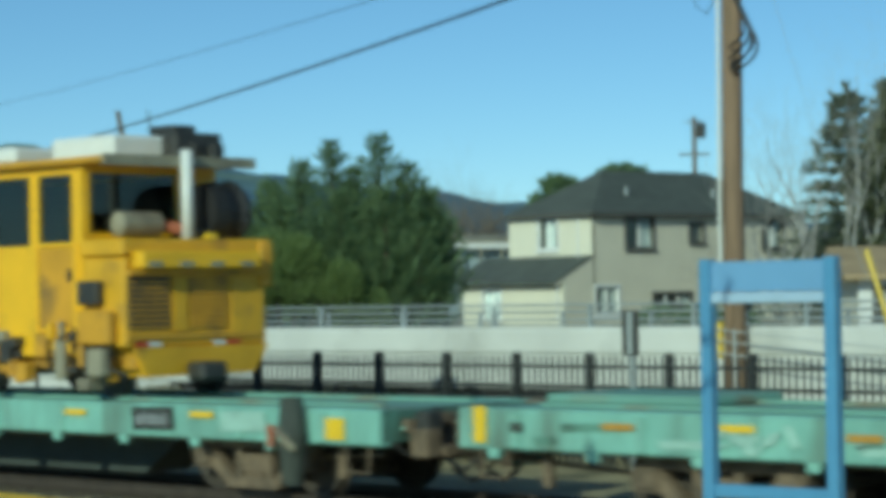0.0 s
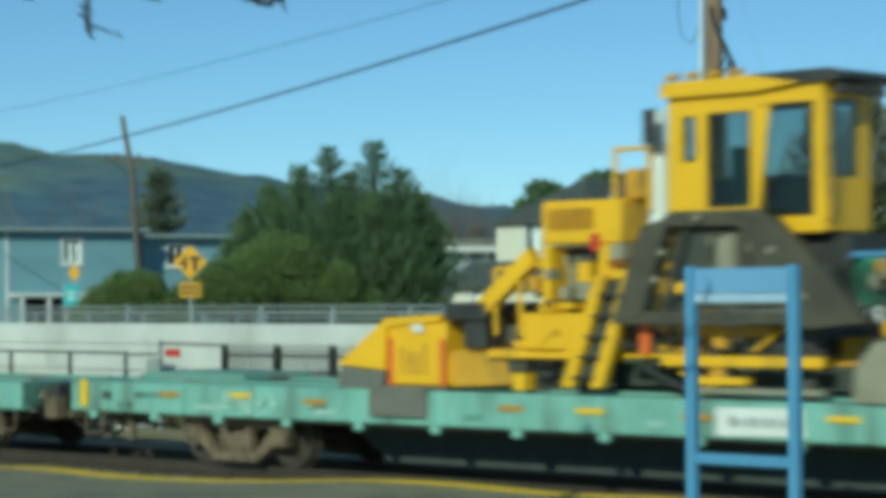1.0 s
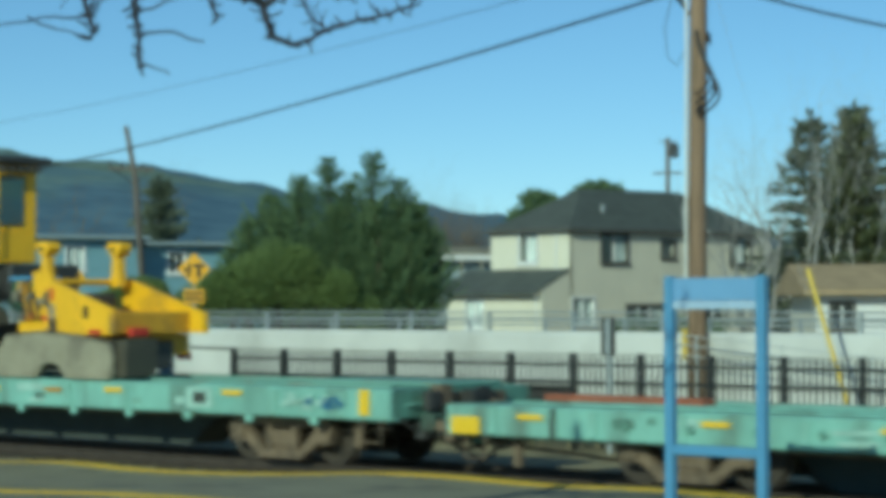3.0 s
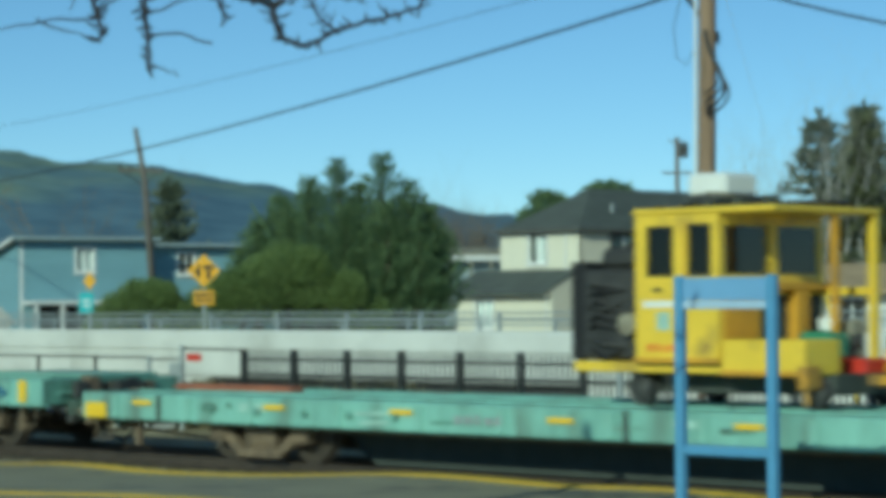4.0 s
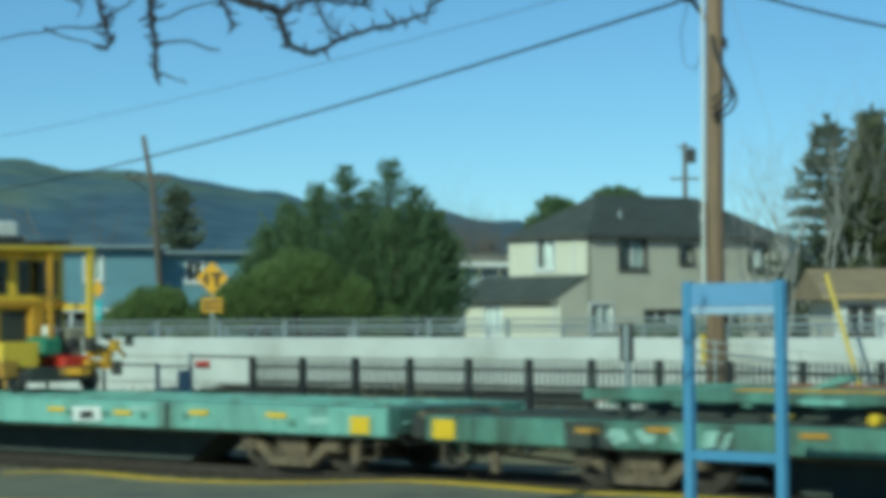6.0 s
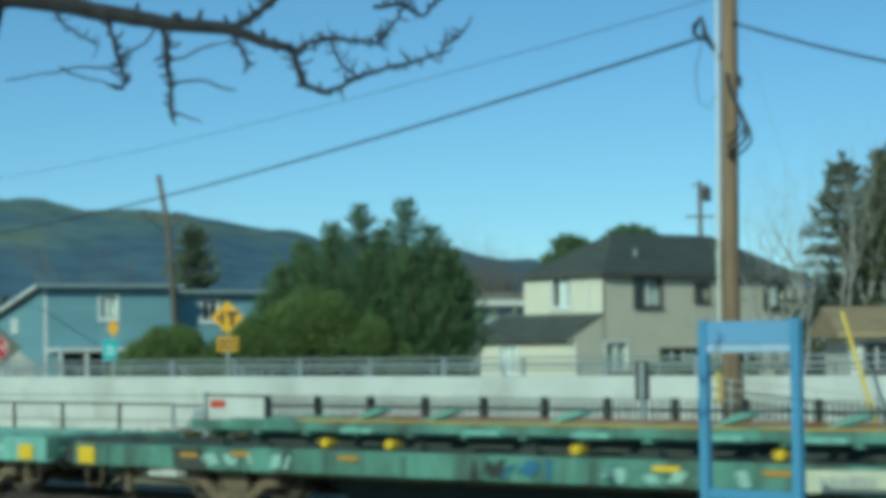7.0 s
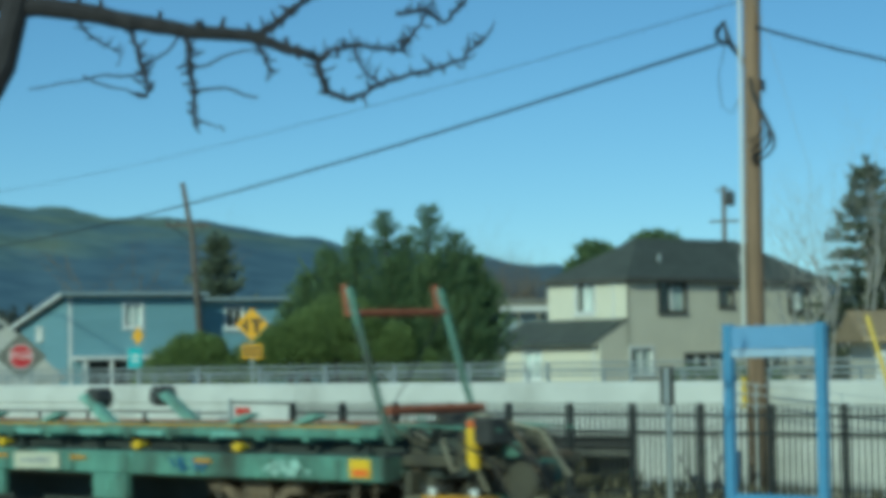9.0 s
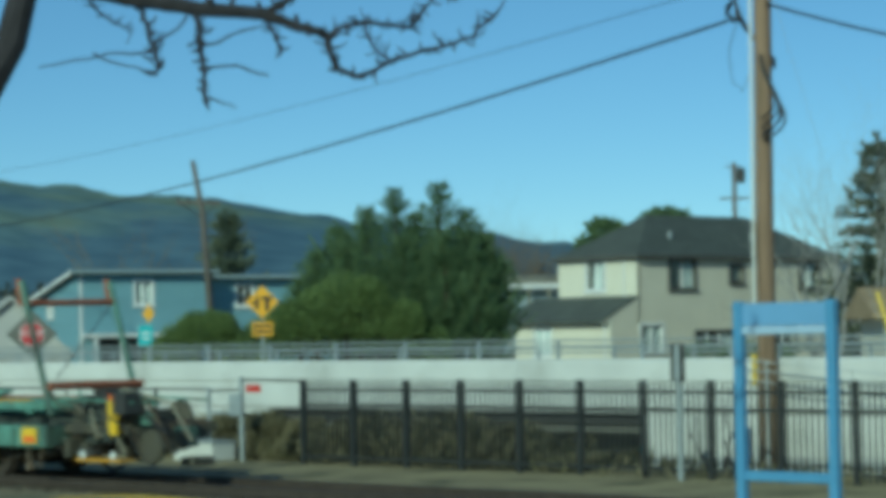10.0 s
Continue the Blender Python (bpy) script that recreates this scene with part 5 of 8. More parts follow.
def build_hills():
    """Wooded hills far beyond the town: a ridge that falls off towards the right."""
    rnd = np.random.RandomState(9)
    cols, rows_ = 320, 14
    v, f = [], []
    for j in range(rows_):
        q = j / (rows_ - 1)
        for i in range(cols):
            a = math.radians(100 - 95 * i / (cols - 1))
            k = 100 - 95 * i / (cols - 1)
            ridge = float(np.interp(k, RIDGE_AT, RIDGE_HIGH))
            ridge += 3 * noise.noise(Vector((i * 0.25, 0.3, 0))) + 1.6 * noise.noise(Vector((i * 0.9, 2.0, 0)))
            dist = 900 + 700 * q
            z = ridge * (math.sin(q * math.pi / 2) ** 1.3) + 6 * q * noise.noise(Vector((i * 0.2, j * 0.6, 5)))
            v.append((-math.sin(a) * dist, math.cos(a) * dist, z - 3 * (1 - q)))
    for j in range(rows_ - 1):
        for i in range(cols - 1):
            f.append((j * cols + i, j * cols + i + 1, (j + 1) * cols + i + 1, (j + 1) * cols + i))
    me = bpy.data.meshes.new("hills")
    me.from_pydata(v, [], f)
    me.polygons.foreach_set("use_smooth", [True] * len(me.polygons))
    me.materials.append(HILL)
    tagged(shared("hills", me), "hazy wooded hills beyond the town", "hills", kind="structure")
    # a belt of far woods at the foot of the hills
    rn = random.Random(91)
    spots = []
    for _ in range(12000):
        a = math.radians(rn.uniform(20, 62))
        dist = rn.uniform(190, 330)
        hgt = (4.6 + 2.6 * noise.noise(Vector((a * 14, 1.0, dist * 0.01)))) * dist / 210
        z = hgt * rn.uniform(0, 1) ** 0.6
        spots.append(((-math.sin(a) * dist, math.cos(a) * dist, z + 1), (rn.gauss(0, 0.6), rn.gauss(0, 0.6), 0.8)))
    tagged(leaves(spots, 1.2, 92, "far_woods", FAR_WOODS, None, flat=0.7), "far woods at the foot of the hills", "woods", kind="stuff")


FAR_WOODS = leaf_mat("far_wood_leaves", (0.07, 0.085, 0.08), (0.13, 0.14, 0.115))
build_hills()


# ---- the train ----
WHEEL_R = 0.42


def travel(t):
    """How far the train has rolled along x since the start."""
    return -(7.85 * t + 0.018 * t * t)


MOVING = []     # (thing, x at the start, y, z)
WHEELSETS = []  # (wheelset, its x and z on the truck)


def rod(name, parent, material, a, b, r=0.03, label="", n=8):
    return part(name, tube([a, b], r, n), material, parent, label)


def wheel_mesh():
    bm = bmesh.new()
    for s_ in (-1, 1):
        y = 0.755 * s_
        o = 1 if s_ > 0 else -1
        prof = [(0.09, y + 0.10 * o), (0.12, y + 0.07 * o), (0.16, y + 0.03 * o), (0.33, y + 0.015 * o), (0.37, y + 0.06 * o), (WHEEL_R, y + 0.06 * o), (WHEEL_R + 0.002, y - 0.04 * o),
                (WHEEL_R + 0.028, y - 0.05 * o), (WHEEL_R + 0.02, y - 0.075 * o), (0.37, y - 0.075 * o), (0.33, y - 0.03 * o), (0.12, y - 0.05 * o), (0.085, y - 0.09 * o)]
        lathe(prof, 24, bm)
    lathe([(0.085, -1.02), (0.085, 1.02)], 12, bm)
    for a in range(6):
        c, s2 = math.cos(a * math.pi / 3), math.sin(a * math.pi / 3)
        for y in (-0.855, 0.83):
            box(bm, 0.07 * c - 0.012, 0.07 * c + 0.012, y, y + 0.025, 0.07 * s2 - 0.012, 0.07 * s2 + 0.012)
    me = bpy.data.meshes.new("wheelset")
    bm.normal_update()
    bm.to_mesh(me)
    bm.free()
    me.materials.append(WHEEL)
    return me


def side_frame_mesh():
    """A cast side frame: top member, slanting struts, bottom member and end boxes."""
    bm = bmesh.new()
    prism([(-1.06, 0.70), (-0.98, 0.83), (0.98, 0.83), (1.06, 0.70), (0.9, 0.68), (-0.9, 0.68)], -0.07, 0.07, bm)
    for s_ in (-1, 1):
        prism([(s_ * 1.10, 0.72), (s_ * 0.80, 0.72), (s_ * 0.33, 0.30), (s_ * 0.46, 0.24)], -0.06, 0.06, bm)
        prism([(s_ * 1.08, 0.70), (s_ * 0.72, 0.70), (s_ * 0.74, 0.44), (s_ * 1.03, 0.44)], -0.08, 0.08, bm)
        prism([(s_ * 0.30, 0.69), (s_ * 0.20, 0.69), (s_ * 0.20, 0.30), (s_ * 0.32, 0.30)], -0.055, 0.055, bm)
    prism([(-0.50, 0.34), (0.50, 0.34), (0.44, 0.22), (-0.44, 0.22)], -0.08, 0.08, bm)
    me = bpy.data.meshes.new("side_frame")
    bm.normal_update()
    bm.to_mesh(me)
    bm.free()
    me.materials.append(TRUCK)
    return me


WHEEL_ME, FRAME_ME = wheel_mesh(), side_frame_mesh()
SPRING_ME = part("coil_spring", lathe([(0.05, 0.33), (0.075, 0.35), (0.06, 0.39), (0.075, 0.43), (0.06, 0.47), (0.075, 0.51), (0.06, 0.55), (0.05, 0.58)], 10, axis="z"), TRUCK)
bpy.data.objects.remove(SPRING_ME)
SPRING_ME = bpy.data.meshes["coil_spring"]


def add_truck(car, x):
    bm = boxes((-0.2, 0.2, -1.05, 1.05, 0.42, 0.62), (-0.35, 0.35, -0.35, 0.35, 0.6, 0.74), (-0.62, -0.5, -0.9, 0.9, 0.32, 0.44), (0.5, 0.62, -0.9, 0.9, 0.32, 0.44))
    tr = part("truck", bm, TRUCK, car, "rusty cast steel two-axle bogie", at=(x, 0, 0))
    for y in (-1.0, 1.0):
        shared("side_frame", FRAME_ME, tr, at=(0, y, 0))
        for k in (-0.1, 0.06):
            shared("coil_spring", SPRING_ME, tr, at=(k, y, 0))
    for k in (-0.88, 0.88):
        ws = shared("wheelset", WHEEL_ME, tr, at=(k, 0, 0.15 + WHEEL_R))
        WHEELSETS.append((ws, k, 0.15 + WHEEL_R))
        for y in (-1.0, 1.0):
            part("journal_box", boxes((k - 0.13, k + 0.13, y - 0.11, y + 0.11, 0.46, 0.70), bevel=0.02), TRUCK, tr)


def add_coupler(car, x, way, z=0.72):
    c = part("coupler", boxes(sorted_box(x, x + way * 0.42, -0.09, 0.09, z - 0.09, z + 0.09)), TRUCK, car, "rusty knuckle coupler")
    part("knuckle", boxes(sorted_box(x + way * 0.42, x + way * 0.66, -0.16, 0.12, z - 0.17, z + 0.17), bevel=0.04), TRUCK, c)
    part("uncoupling_lever", tube([(x + way * 0.02, -1.25, z + 0.08), (x + way * 0.12, -1.1, z - 0.06), (x + way * 0.12, -0.3, z - 0.02), (x + way * 0.3, -0.1, z + 0.12)], 0.016, 6), STEEL_DARK, c)
    part("brake_hose", tube([(x, -0.35, z - 0.05), (x + way * 0.15, -0.36, z - 0.28), (x + way * 0.35, -0.34, z - 0.38), (x + way * 0.6, -0.3, z - 0.3)], 0.03, 7), RUBBER_BLACK, c)


def sorted_box(x0, x1, y0, y1, z0, z1):
    return (min(x0, x1), max(x0, x1), y0, y1, z0, z1)


def flatcar(u0, length, z0, z1, trucks, label, paint, reflectors=(), old=(), tabs=1.35, pockets=1.55, marks=(), deck=TEAL_DECK):
    """A flat wagon: u0 is its left end. z0 and z1 are the bottom and top of its side sills."""
    car = thing("flat_wagon", pose(u0, TRACK_Y, 0), label, "flat wagon", "wagons of the train")
    MOVING.append((car, u0, TRACK_Y, 0))
    L = length
    for s_ in (-1, 1):
        prof = [(s_ * 1.40, z0 + 0.02), (s_ * 1.40, z1 - 0.02), (s_ * 1.385, z1), (s_ * 1.22, z1), (s_ * 1.22, z1 - 0.03), (s_ * 1.36, z1 - 0.04), (s_ * 1.36, z0 + 0.05), (s_ * 1.24, z0 + 0.04), (s_ * 1.24, z0), (s_ * 1.38, z0)]
        sill = part("side_sill", prism(prof, 0.0, L, axis="x"), paint, car, "painted steel side sill")
        if s_ < 0:
            n = int(L / pockets)
            pocket = None
            for i in range(n):
                x = (i + 0.5) * L / n + 0.12 * math.sin(i * 2.3)
                if pocket is None:
                    pocket = part("stake_pocket", prism([(-0.055, z0 + 0.03), (0.055, z0 + 0.03), (0.065, z1 - 0.05), (-0.065, z1 - 0.05)], -1.425, -1.401), paint, sill, at=(x, 0, 0)).data
                else:
                    shared("stake_pocket", pocket, sill, at=(x, 0, 0))
            tab = None
            for i in range(int(L / tabs)):
                x = (i + 0.35) * tabs
                if tab is None:
                    tab = part("bracket", prism([(-0.09, z0 + 0.015), (0.09, z0 + 0.015), (0.06, z0 - 0.09), (-0.06, z0 - 0.09)], -1.39, -1.33), paint, sill, at=(x, 0, 0)).data
                else:
                    shared("bracket", tab, sill, at=(x, 0, 0))
    part("deck", boxes((0.02, L - 0.02, -1.219, 1.219, z1 - 0.07, z1 - 0.012)), deck, car, "worn steel deck")
    for y in (-0.75, 0.72):
        part("deck_rail", boxes((0.6, L - 0.6, y - 0.035, y + 0.035, z1 - 0.01, z1 + 0.035)), deck, car)
    part("centre_sill", prism([(0.1, z0 + 0.1), (0.1, z0 - 0.02), (4.6, z0 - 0.05), (5.4, z0 - 0.56), (L - 5.4, z0 - 0.56), (L - 4.6, z0 - 0.05), (L - 0.1, z0 - 0.02), (L - 0.1, z0 + 0.1)], -0.35, 0.35), UNDER, car, "dark fishbelly centre sill")
    for i in range(int(L / 3)):
        part("crossbearer", boxes((1.2 + i * 3 - 0.06, 1.2 + i * 3 + 0.06, -1.23, 1.23, z0 - 0.02, z1 - 0.075)), UNDER, car)
    part("air_reservoir", lathe([(0.05, -0.65), (0.17, -0.6), (0.17, 0.6), (0.05, 0.65)], 14, axis="x"), UNDER, car, at=(L * 0.46, 0.6, z0 - 0.18))
    part("brake_pipe", tube([(0.2, -0.9, z0 - 0.02), (L * 0.3, -0.92, z0 - 0.07), (L * 0.7, -0.9, z0 - 0.06), (L - 0.2, -0.9, z0 - 0.02)], 0.022, 6), TRUCK, car)
    for x, way in ((0.0, -1), (L, 1)):
        part("end_sill", boxes(sorted_box(x, x + way * -0.14, -1.36, 1.36, z0 + 0.03, z1 - 0.002), bevel=0.012), TEAL_OLD, car)
        add_coupler(car, x, way, z0 - 0.04)
        part("step", tube([(x - way * 0.25, -1.32, z0 + 0.02), (x - way * 0.25, -1.34, z0 - 0.3), (x - way * 0.62, -1.34, z0 - 0.3), (x - way * 0.62, -1.32, z0 + 0.02)], 0.018, 6), TRUCK, car)
        part("grab_iron", tube([(x + way * 0.01, -1.1, z1 - 0.22), (x + way * 0.06, -1.08, z1 - 0.2), (x + way * 0.06, -0.7, z1 - 0.2), (x + way * 0.01, -0.68, z1 - 0.22)], 0.014, 6), paint, car)
        part("draft_gear", boxes(sorted_box(x, x + way * 0.3, -0.45, 0.45, z0 - 0.16, z0 + 0.2), bevel=0.03), TRUCK, car, "rusty draft gear")
        rg = random.Random(int(abs(u0) * 10) + way)
        for k in range(7):
            cx, cy, cz = x + way * rg.uniform(0.05, 0.4), rg.uniform(-1.15, 0.3), rg.uniform(z0 - 0.15, z1 - 0.05)
            cw, ch = rg.uniform(0.05, 0.14), rg.uniform(0.06, 0.16)
            part("end_fitting", boxes((cx - cw, cx + cw, cy - 0.12, cy + 0.12, cz - ch, cz + ch), bevel=0.015), rg.choice((TRUCK, TRUCK, STEEL_DARK, TRUCK, TEAL_OLD)), car)
        part("striker", boxes(sorted_box(x + way * 0.005, x + way * 0.12, -0.8, 0.8, z0 + 0.2, z1 - 0.06), bevel=0.02), TRUCK, car)
        for k in range(3):
            part("air_hose", tube([(x + way * 0.05, -0.7 + 0.45 * k, z0 + 0.1), (x + way * 0.3, -0.75 + 0.45 * k, z0 - 0.12 - 0.06 * k), (x + way * 0.5, -0.6 + 0.4 * k, z0 - 0.28), (x + way * 0.62, -0.4 + 0.3 * k, z0 - 0.1)], 0.028, 6), RUBBER_BLACK if k != 1 else TRUCK, car)
        part("brake_rod", tube([(x - way * 0.4, -0.95, z0 - 0.12), (x - way * 1.6, -0.9, z0 - 0.2), (x - way * 2.6, -0.7, z0 - 0.3)], 0.03, 6), TRUCK, car)
        part("brake_lever", boxes(sorted_box(x - way * 0.9, x - way * 1.0, -1.1, -1.02, z0 - 0.4, z0 + 0.02)), TRUCK, car)
    for x in trucks:
        add_truck(car, x - u0)
    me = [part("reflector", boxes((-w / 2, w / 2, -1.436, -1.426, -0.035, 0.035)), m, car, at=(0, 0, 0)) for w, m in ((0.42, REFLECT), (0.40, REFLECT_OLD))]
    meshes = [m.data for m in me]
    for m in me:
        bpy.data.objects.remove(m)
    for group, k, lab in ((reflectors, 0, "bright yellow reflector strip"), (old, 1, "faded orange reflector strip")):
        for u, z in group:
            shared("reflector", meshes[k], car, lab, at=(u - u0, 0, z))
    for u, w, za, zb in marks:
        part("end_mark", boxes((u - u0 - w / 2, u - u0 + w / 2, -1.432, -1.426, za, zb)), REFLECT, car, "yellow painted end mark")
    return car


def patch(car, u0, a, b, z0, z1, material, label, name="painted_patch", y=-1.4265):
    """A thin painted or pasted field on the near sill."""
    pts = [(a - u0 + 0.02, z0), (b - u0, z0 + 0.02), (b - u0 - 0.03, z1), (a - u0, z1 - 0.015)]
    return part(name, prism(pts, y - 0.004, y), material, car, label)


def scrawl(car, u0, a, b, z0, z1, material, label, seed):
    """Sprayed paint: slanting strokes of many widths, one over another."""
    rs = random.Random(seed)
    for i in range(11):
        w = rs.uniform(0.05, 0.16) * (b - a) ** 0.3
        x = rs.uniform(a, b - w) - u0
        za = rs.uniform(z0, z0 + 0.5 * (z1 - z0))
        zb = rs.uniform(za + 0.04, z1)
        k = rs.uniform(-0.12, 0.15)
        y = -1.4262 - 0.0012 * i
        part("painted_stroke", prism([(x, za), (x + w, za + 0.01), (x + w + k, zb), (x + k, zb - 0.015)], y - 0.001, y), material, car, label)


# first wagon
car_a = flatcar(-45.0, 22.55, 0.80, 1.20, (-42.0, -24.95), "teal painted flat wagon carrying a yellow tamping machine", TEAL,
                reflectors=((-25.44, 1.09), (-27.88, 1.07), (-30.4, 1.08), (-33, 1.08)), marks=((-23.15, 0.3, 0.86, 1.1),))
patch(car_a, -45.0, -26.75, -25.95, 0.88, 1.17, STEEL_DARK, "dark lettered data panel")
bars_of_writing(car_a, GREY_BAR, -26.65 + 45, -26.05 + 45, -1.4315, 0.95, 1.1, 6, 1)
patch(car_a, -45.0, -25.1, -24.3, 0.9, 1.15, PALE_SPRAY, "pale worn paint patch")
part("brake_stand", tube([(21.25, -1.52, 0.35), (21.28, -1.54, 0.9), (21.22, -1.5, 1.32)], [0.12, 0.17, 0.13], 10), UNDER, car_a, "black covered brake stand")
part("rag", tube([(21.15, -1.66, 0.98), (21.3, -1.68, 0.86), (21.42, -1.64, 0.74)], [0.05, 0.07, 0.03], 7), STEEL_GREY, car_a, "pale rag tied to the stand")
part("end_post", boxes((20.75, 20.85, -1.46, -1.43, 0.75, 1.0)), RUST, car_a)
# second wagon
car_b = flatcar(-21.25, 22.25, 0.83, 1.26, (-18.1, -1.55), "teal painted flat wagon carrying a yellow ballast machine", TEAL,
                reflectors=((-17.58, 1.13), (-11.5, 1.09), (-8.0, 1.1), (-4.9, 1.13), (-2.19, 1.15)), old=((-19.05, 1.11), (-16.13, 1.08), (-12.73, 1.09), (-9.95, 1.07), (-6.38, 1.1)),
                marks=((-20.93, 0.17, 0.9, 1.28), (0.52, 0.2, 0.9, 1.25)))
part("end_platform", boxes((0.15, 2.35, -0.2, 1.15, 1.25, 1.36), bevel=0.03), TEAL_DECK, car_b, "raised teal end platform")
part("end_platform", boxes((19.4, 22.0, -0.2, 1.15, 1.25, 1.33), bevel=0.03), TEAL_DECK, car_b, "raised teal end platform")
patch(car_b, -21.25, -9.7, -8.5, 0.87, 1.2, WHITE, "white data panel with grey lettering", "data_panel")
bars_of_writing(car_b, GREY_BAR, -9.5 + 21.25, -8.65 + 21.25, -1.4315, 0.98, 1.1, 7, 2)
scrawl(car_b, -21.25, -18.2, -16.8, 0.86, 1.2, PALE_SPRAY, "pale sprayed paint", 57)
scrawl(car_b, -21.25, -1.2, 0.2, 0.9, 1.2, PALE_SPRAY, "pale sprayed paint", 58)
scrawl(car_b, -21.25, -0.7, 0.1, 0.95, 1.15, BLUE_SPRAY, "blue sprayed scrawl", 59)
patch(car_b, -21.25, -3.2, -2.6, 0.9, 1.22, PALE_SPRAY, "pale worn paint patch")
part("hatch", boxes((0.75, 0.92, -1.432, -1.426, 1.02, 1.12)), UNDER, car_b)
part("hatch", boxes((18.2, 18.5, -1.432, -1.426, 0.98, 1.14)), UNDER, car_b)
# third wagon
car_c = flatcar(2.05, 22.55, 0.70, 1.10, (5.75, 22.3), "teal painted flat wagon carrying a small yellow rail vehicle", TEAL,
                reflectors=((3.52, 0.97), (6.46, 0.97), (9.0, 0.97), (11.84, 0.94), (14.78, 0.95), (17.24, 0.94), (18.9, 0.92), (20.69, 0.96), (22.39, 0.96)),
                marks=((2.4, 0.5, 0.72, 0.95), (24.1, 0.38, 0.74, 0.98)), tabs=40)
for i in range(9):
    for u in (5.1, 6.1, 7.1, 8.0, 8.9, 17.6, 18.5, 19.4, 20.4):
        if i == 0:
            part("tie_down_ring", lathe([(0.035, -1.425), (0.055, -1.44), (0.055, -1.45), (0.04, -1.455)], 10), TEAL_OLD, car_c, at=(u - 2.05, 0, 0.9))
patch(car_c, 2.05, 17.65, 18.4, 0.76, 1.0, WHITE, "white data plate with dark centre", "data_panel")
patch(car_c, 2.05, 17.85, 18.2, 0.8, 0.93, STEEL_DARK, "dark field on the data plate", y=-1.432)
bars_of_writing(car_c, GREY_BAR, 10.0 - 2.05, 10.9 - 2.05, -1.4275, 0.84, 0.98, 5, 3)
for u in (3.9, 12.9, 19.95):
    part("sill_joint", boxes((u - 2.05 - 0.03, u - 2.05 + 0.03, -1.44, -1.402, 0.71, 1.09)), UNDER, car_c)
part("deck_beam", boxes((0.3, 3.0, 0.2, 0.45, 1.1, 1.19)), RUST, car_c)
for y in (-0.9, -0.3, 0.5, 1.0):
    part("deck_strip", boxes((1.2, 21.8, y, y + 0.12, 1.095, 1.125)), TEAL, car_c)
rp = random.Random(31)
for car, u0_, u1_, za, zb in ((car_b, -21.25, 1.0, 0.86, 1.2), (car_c, 2.05, 24.6, 0.73, 1.05)):
    for i in range(16):
        u = rp.uniform(u0_ + 0.8, u1_ - 1.2)
        z = rp.uniform(za, zb - 0.1)
        patch(car, u0_, u, u + rp.uniform(0.1, 0.7), z, min(zb, z + rp.uniform(0.03, 0.14)), rp.choice((PALE_SPRAY, TEAL_OLD, TEAL_DECK, PALE_SPRAY)), "", "paint_wear", y=-1.402)
# fourth wagon, with a raised rack deck
U4 = 25.35
# The main deck is coloured dark for the shade beneath the rack.
car_d = flatcar(U4, 22.75, 0.68, 1.03, (28.75, 45.0), "weathered green rack wagon with a raised upper frame", TEAL_OLD,
                reflectors=((37.3, 0.93),), old=((28.2, 0.9), (29.35, 0.94), (31.64, 0.93), (38.97, 0.92), (41.1, 0.92), (44.2, 0.92)),
                marks=((25.7, 0.4, 0.72, 0.98), (47.65, 0.42, 0.74, 1.0)), tabs=60, deck=UNDER)


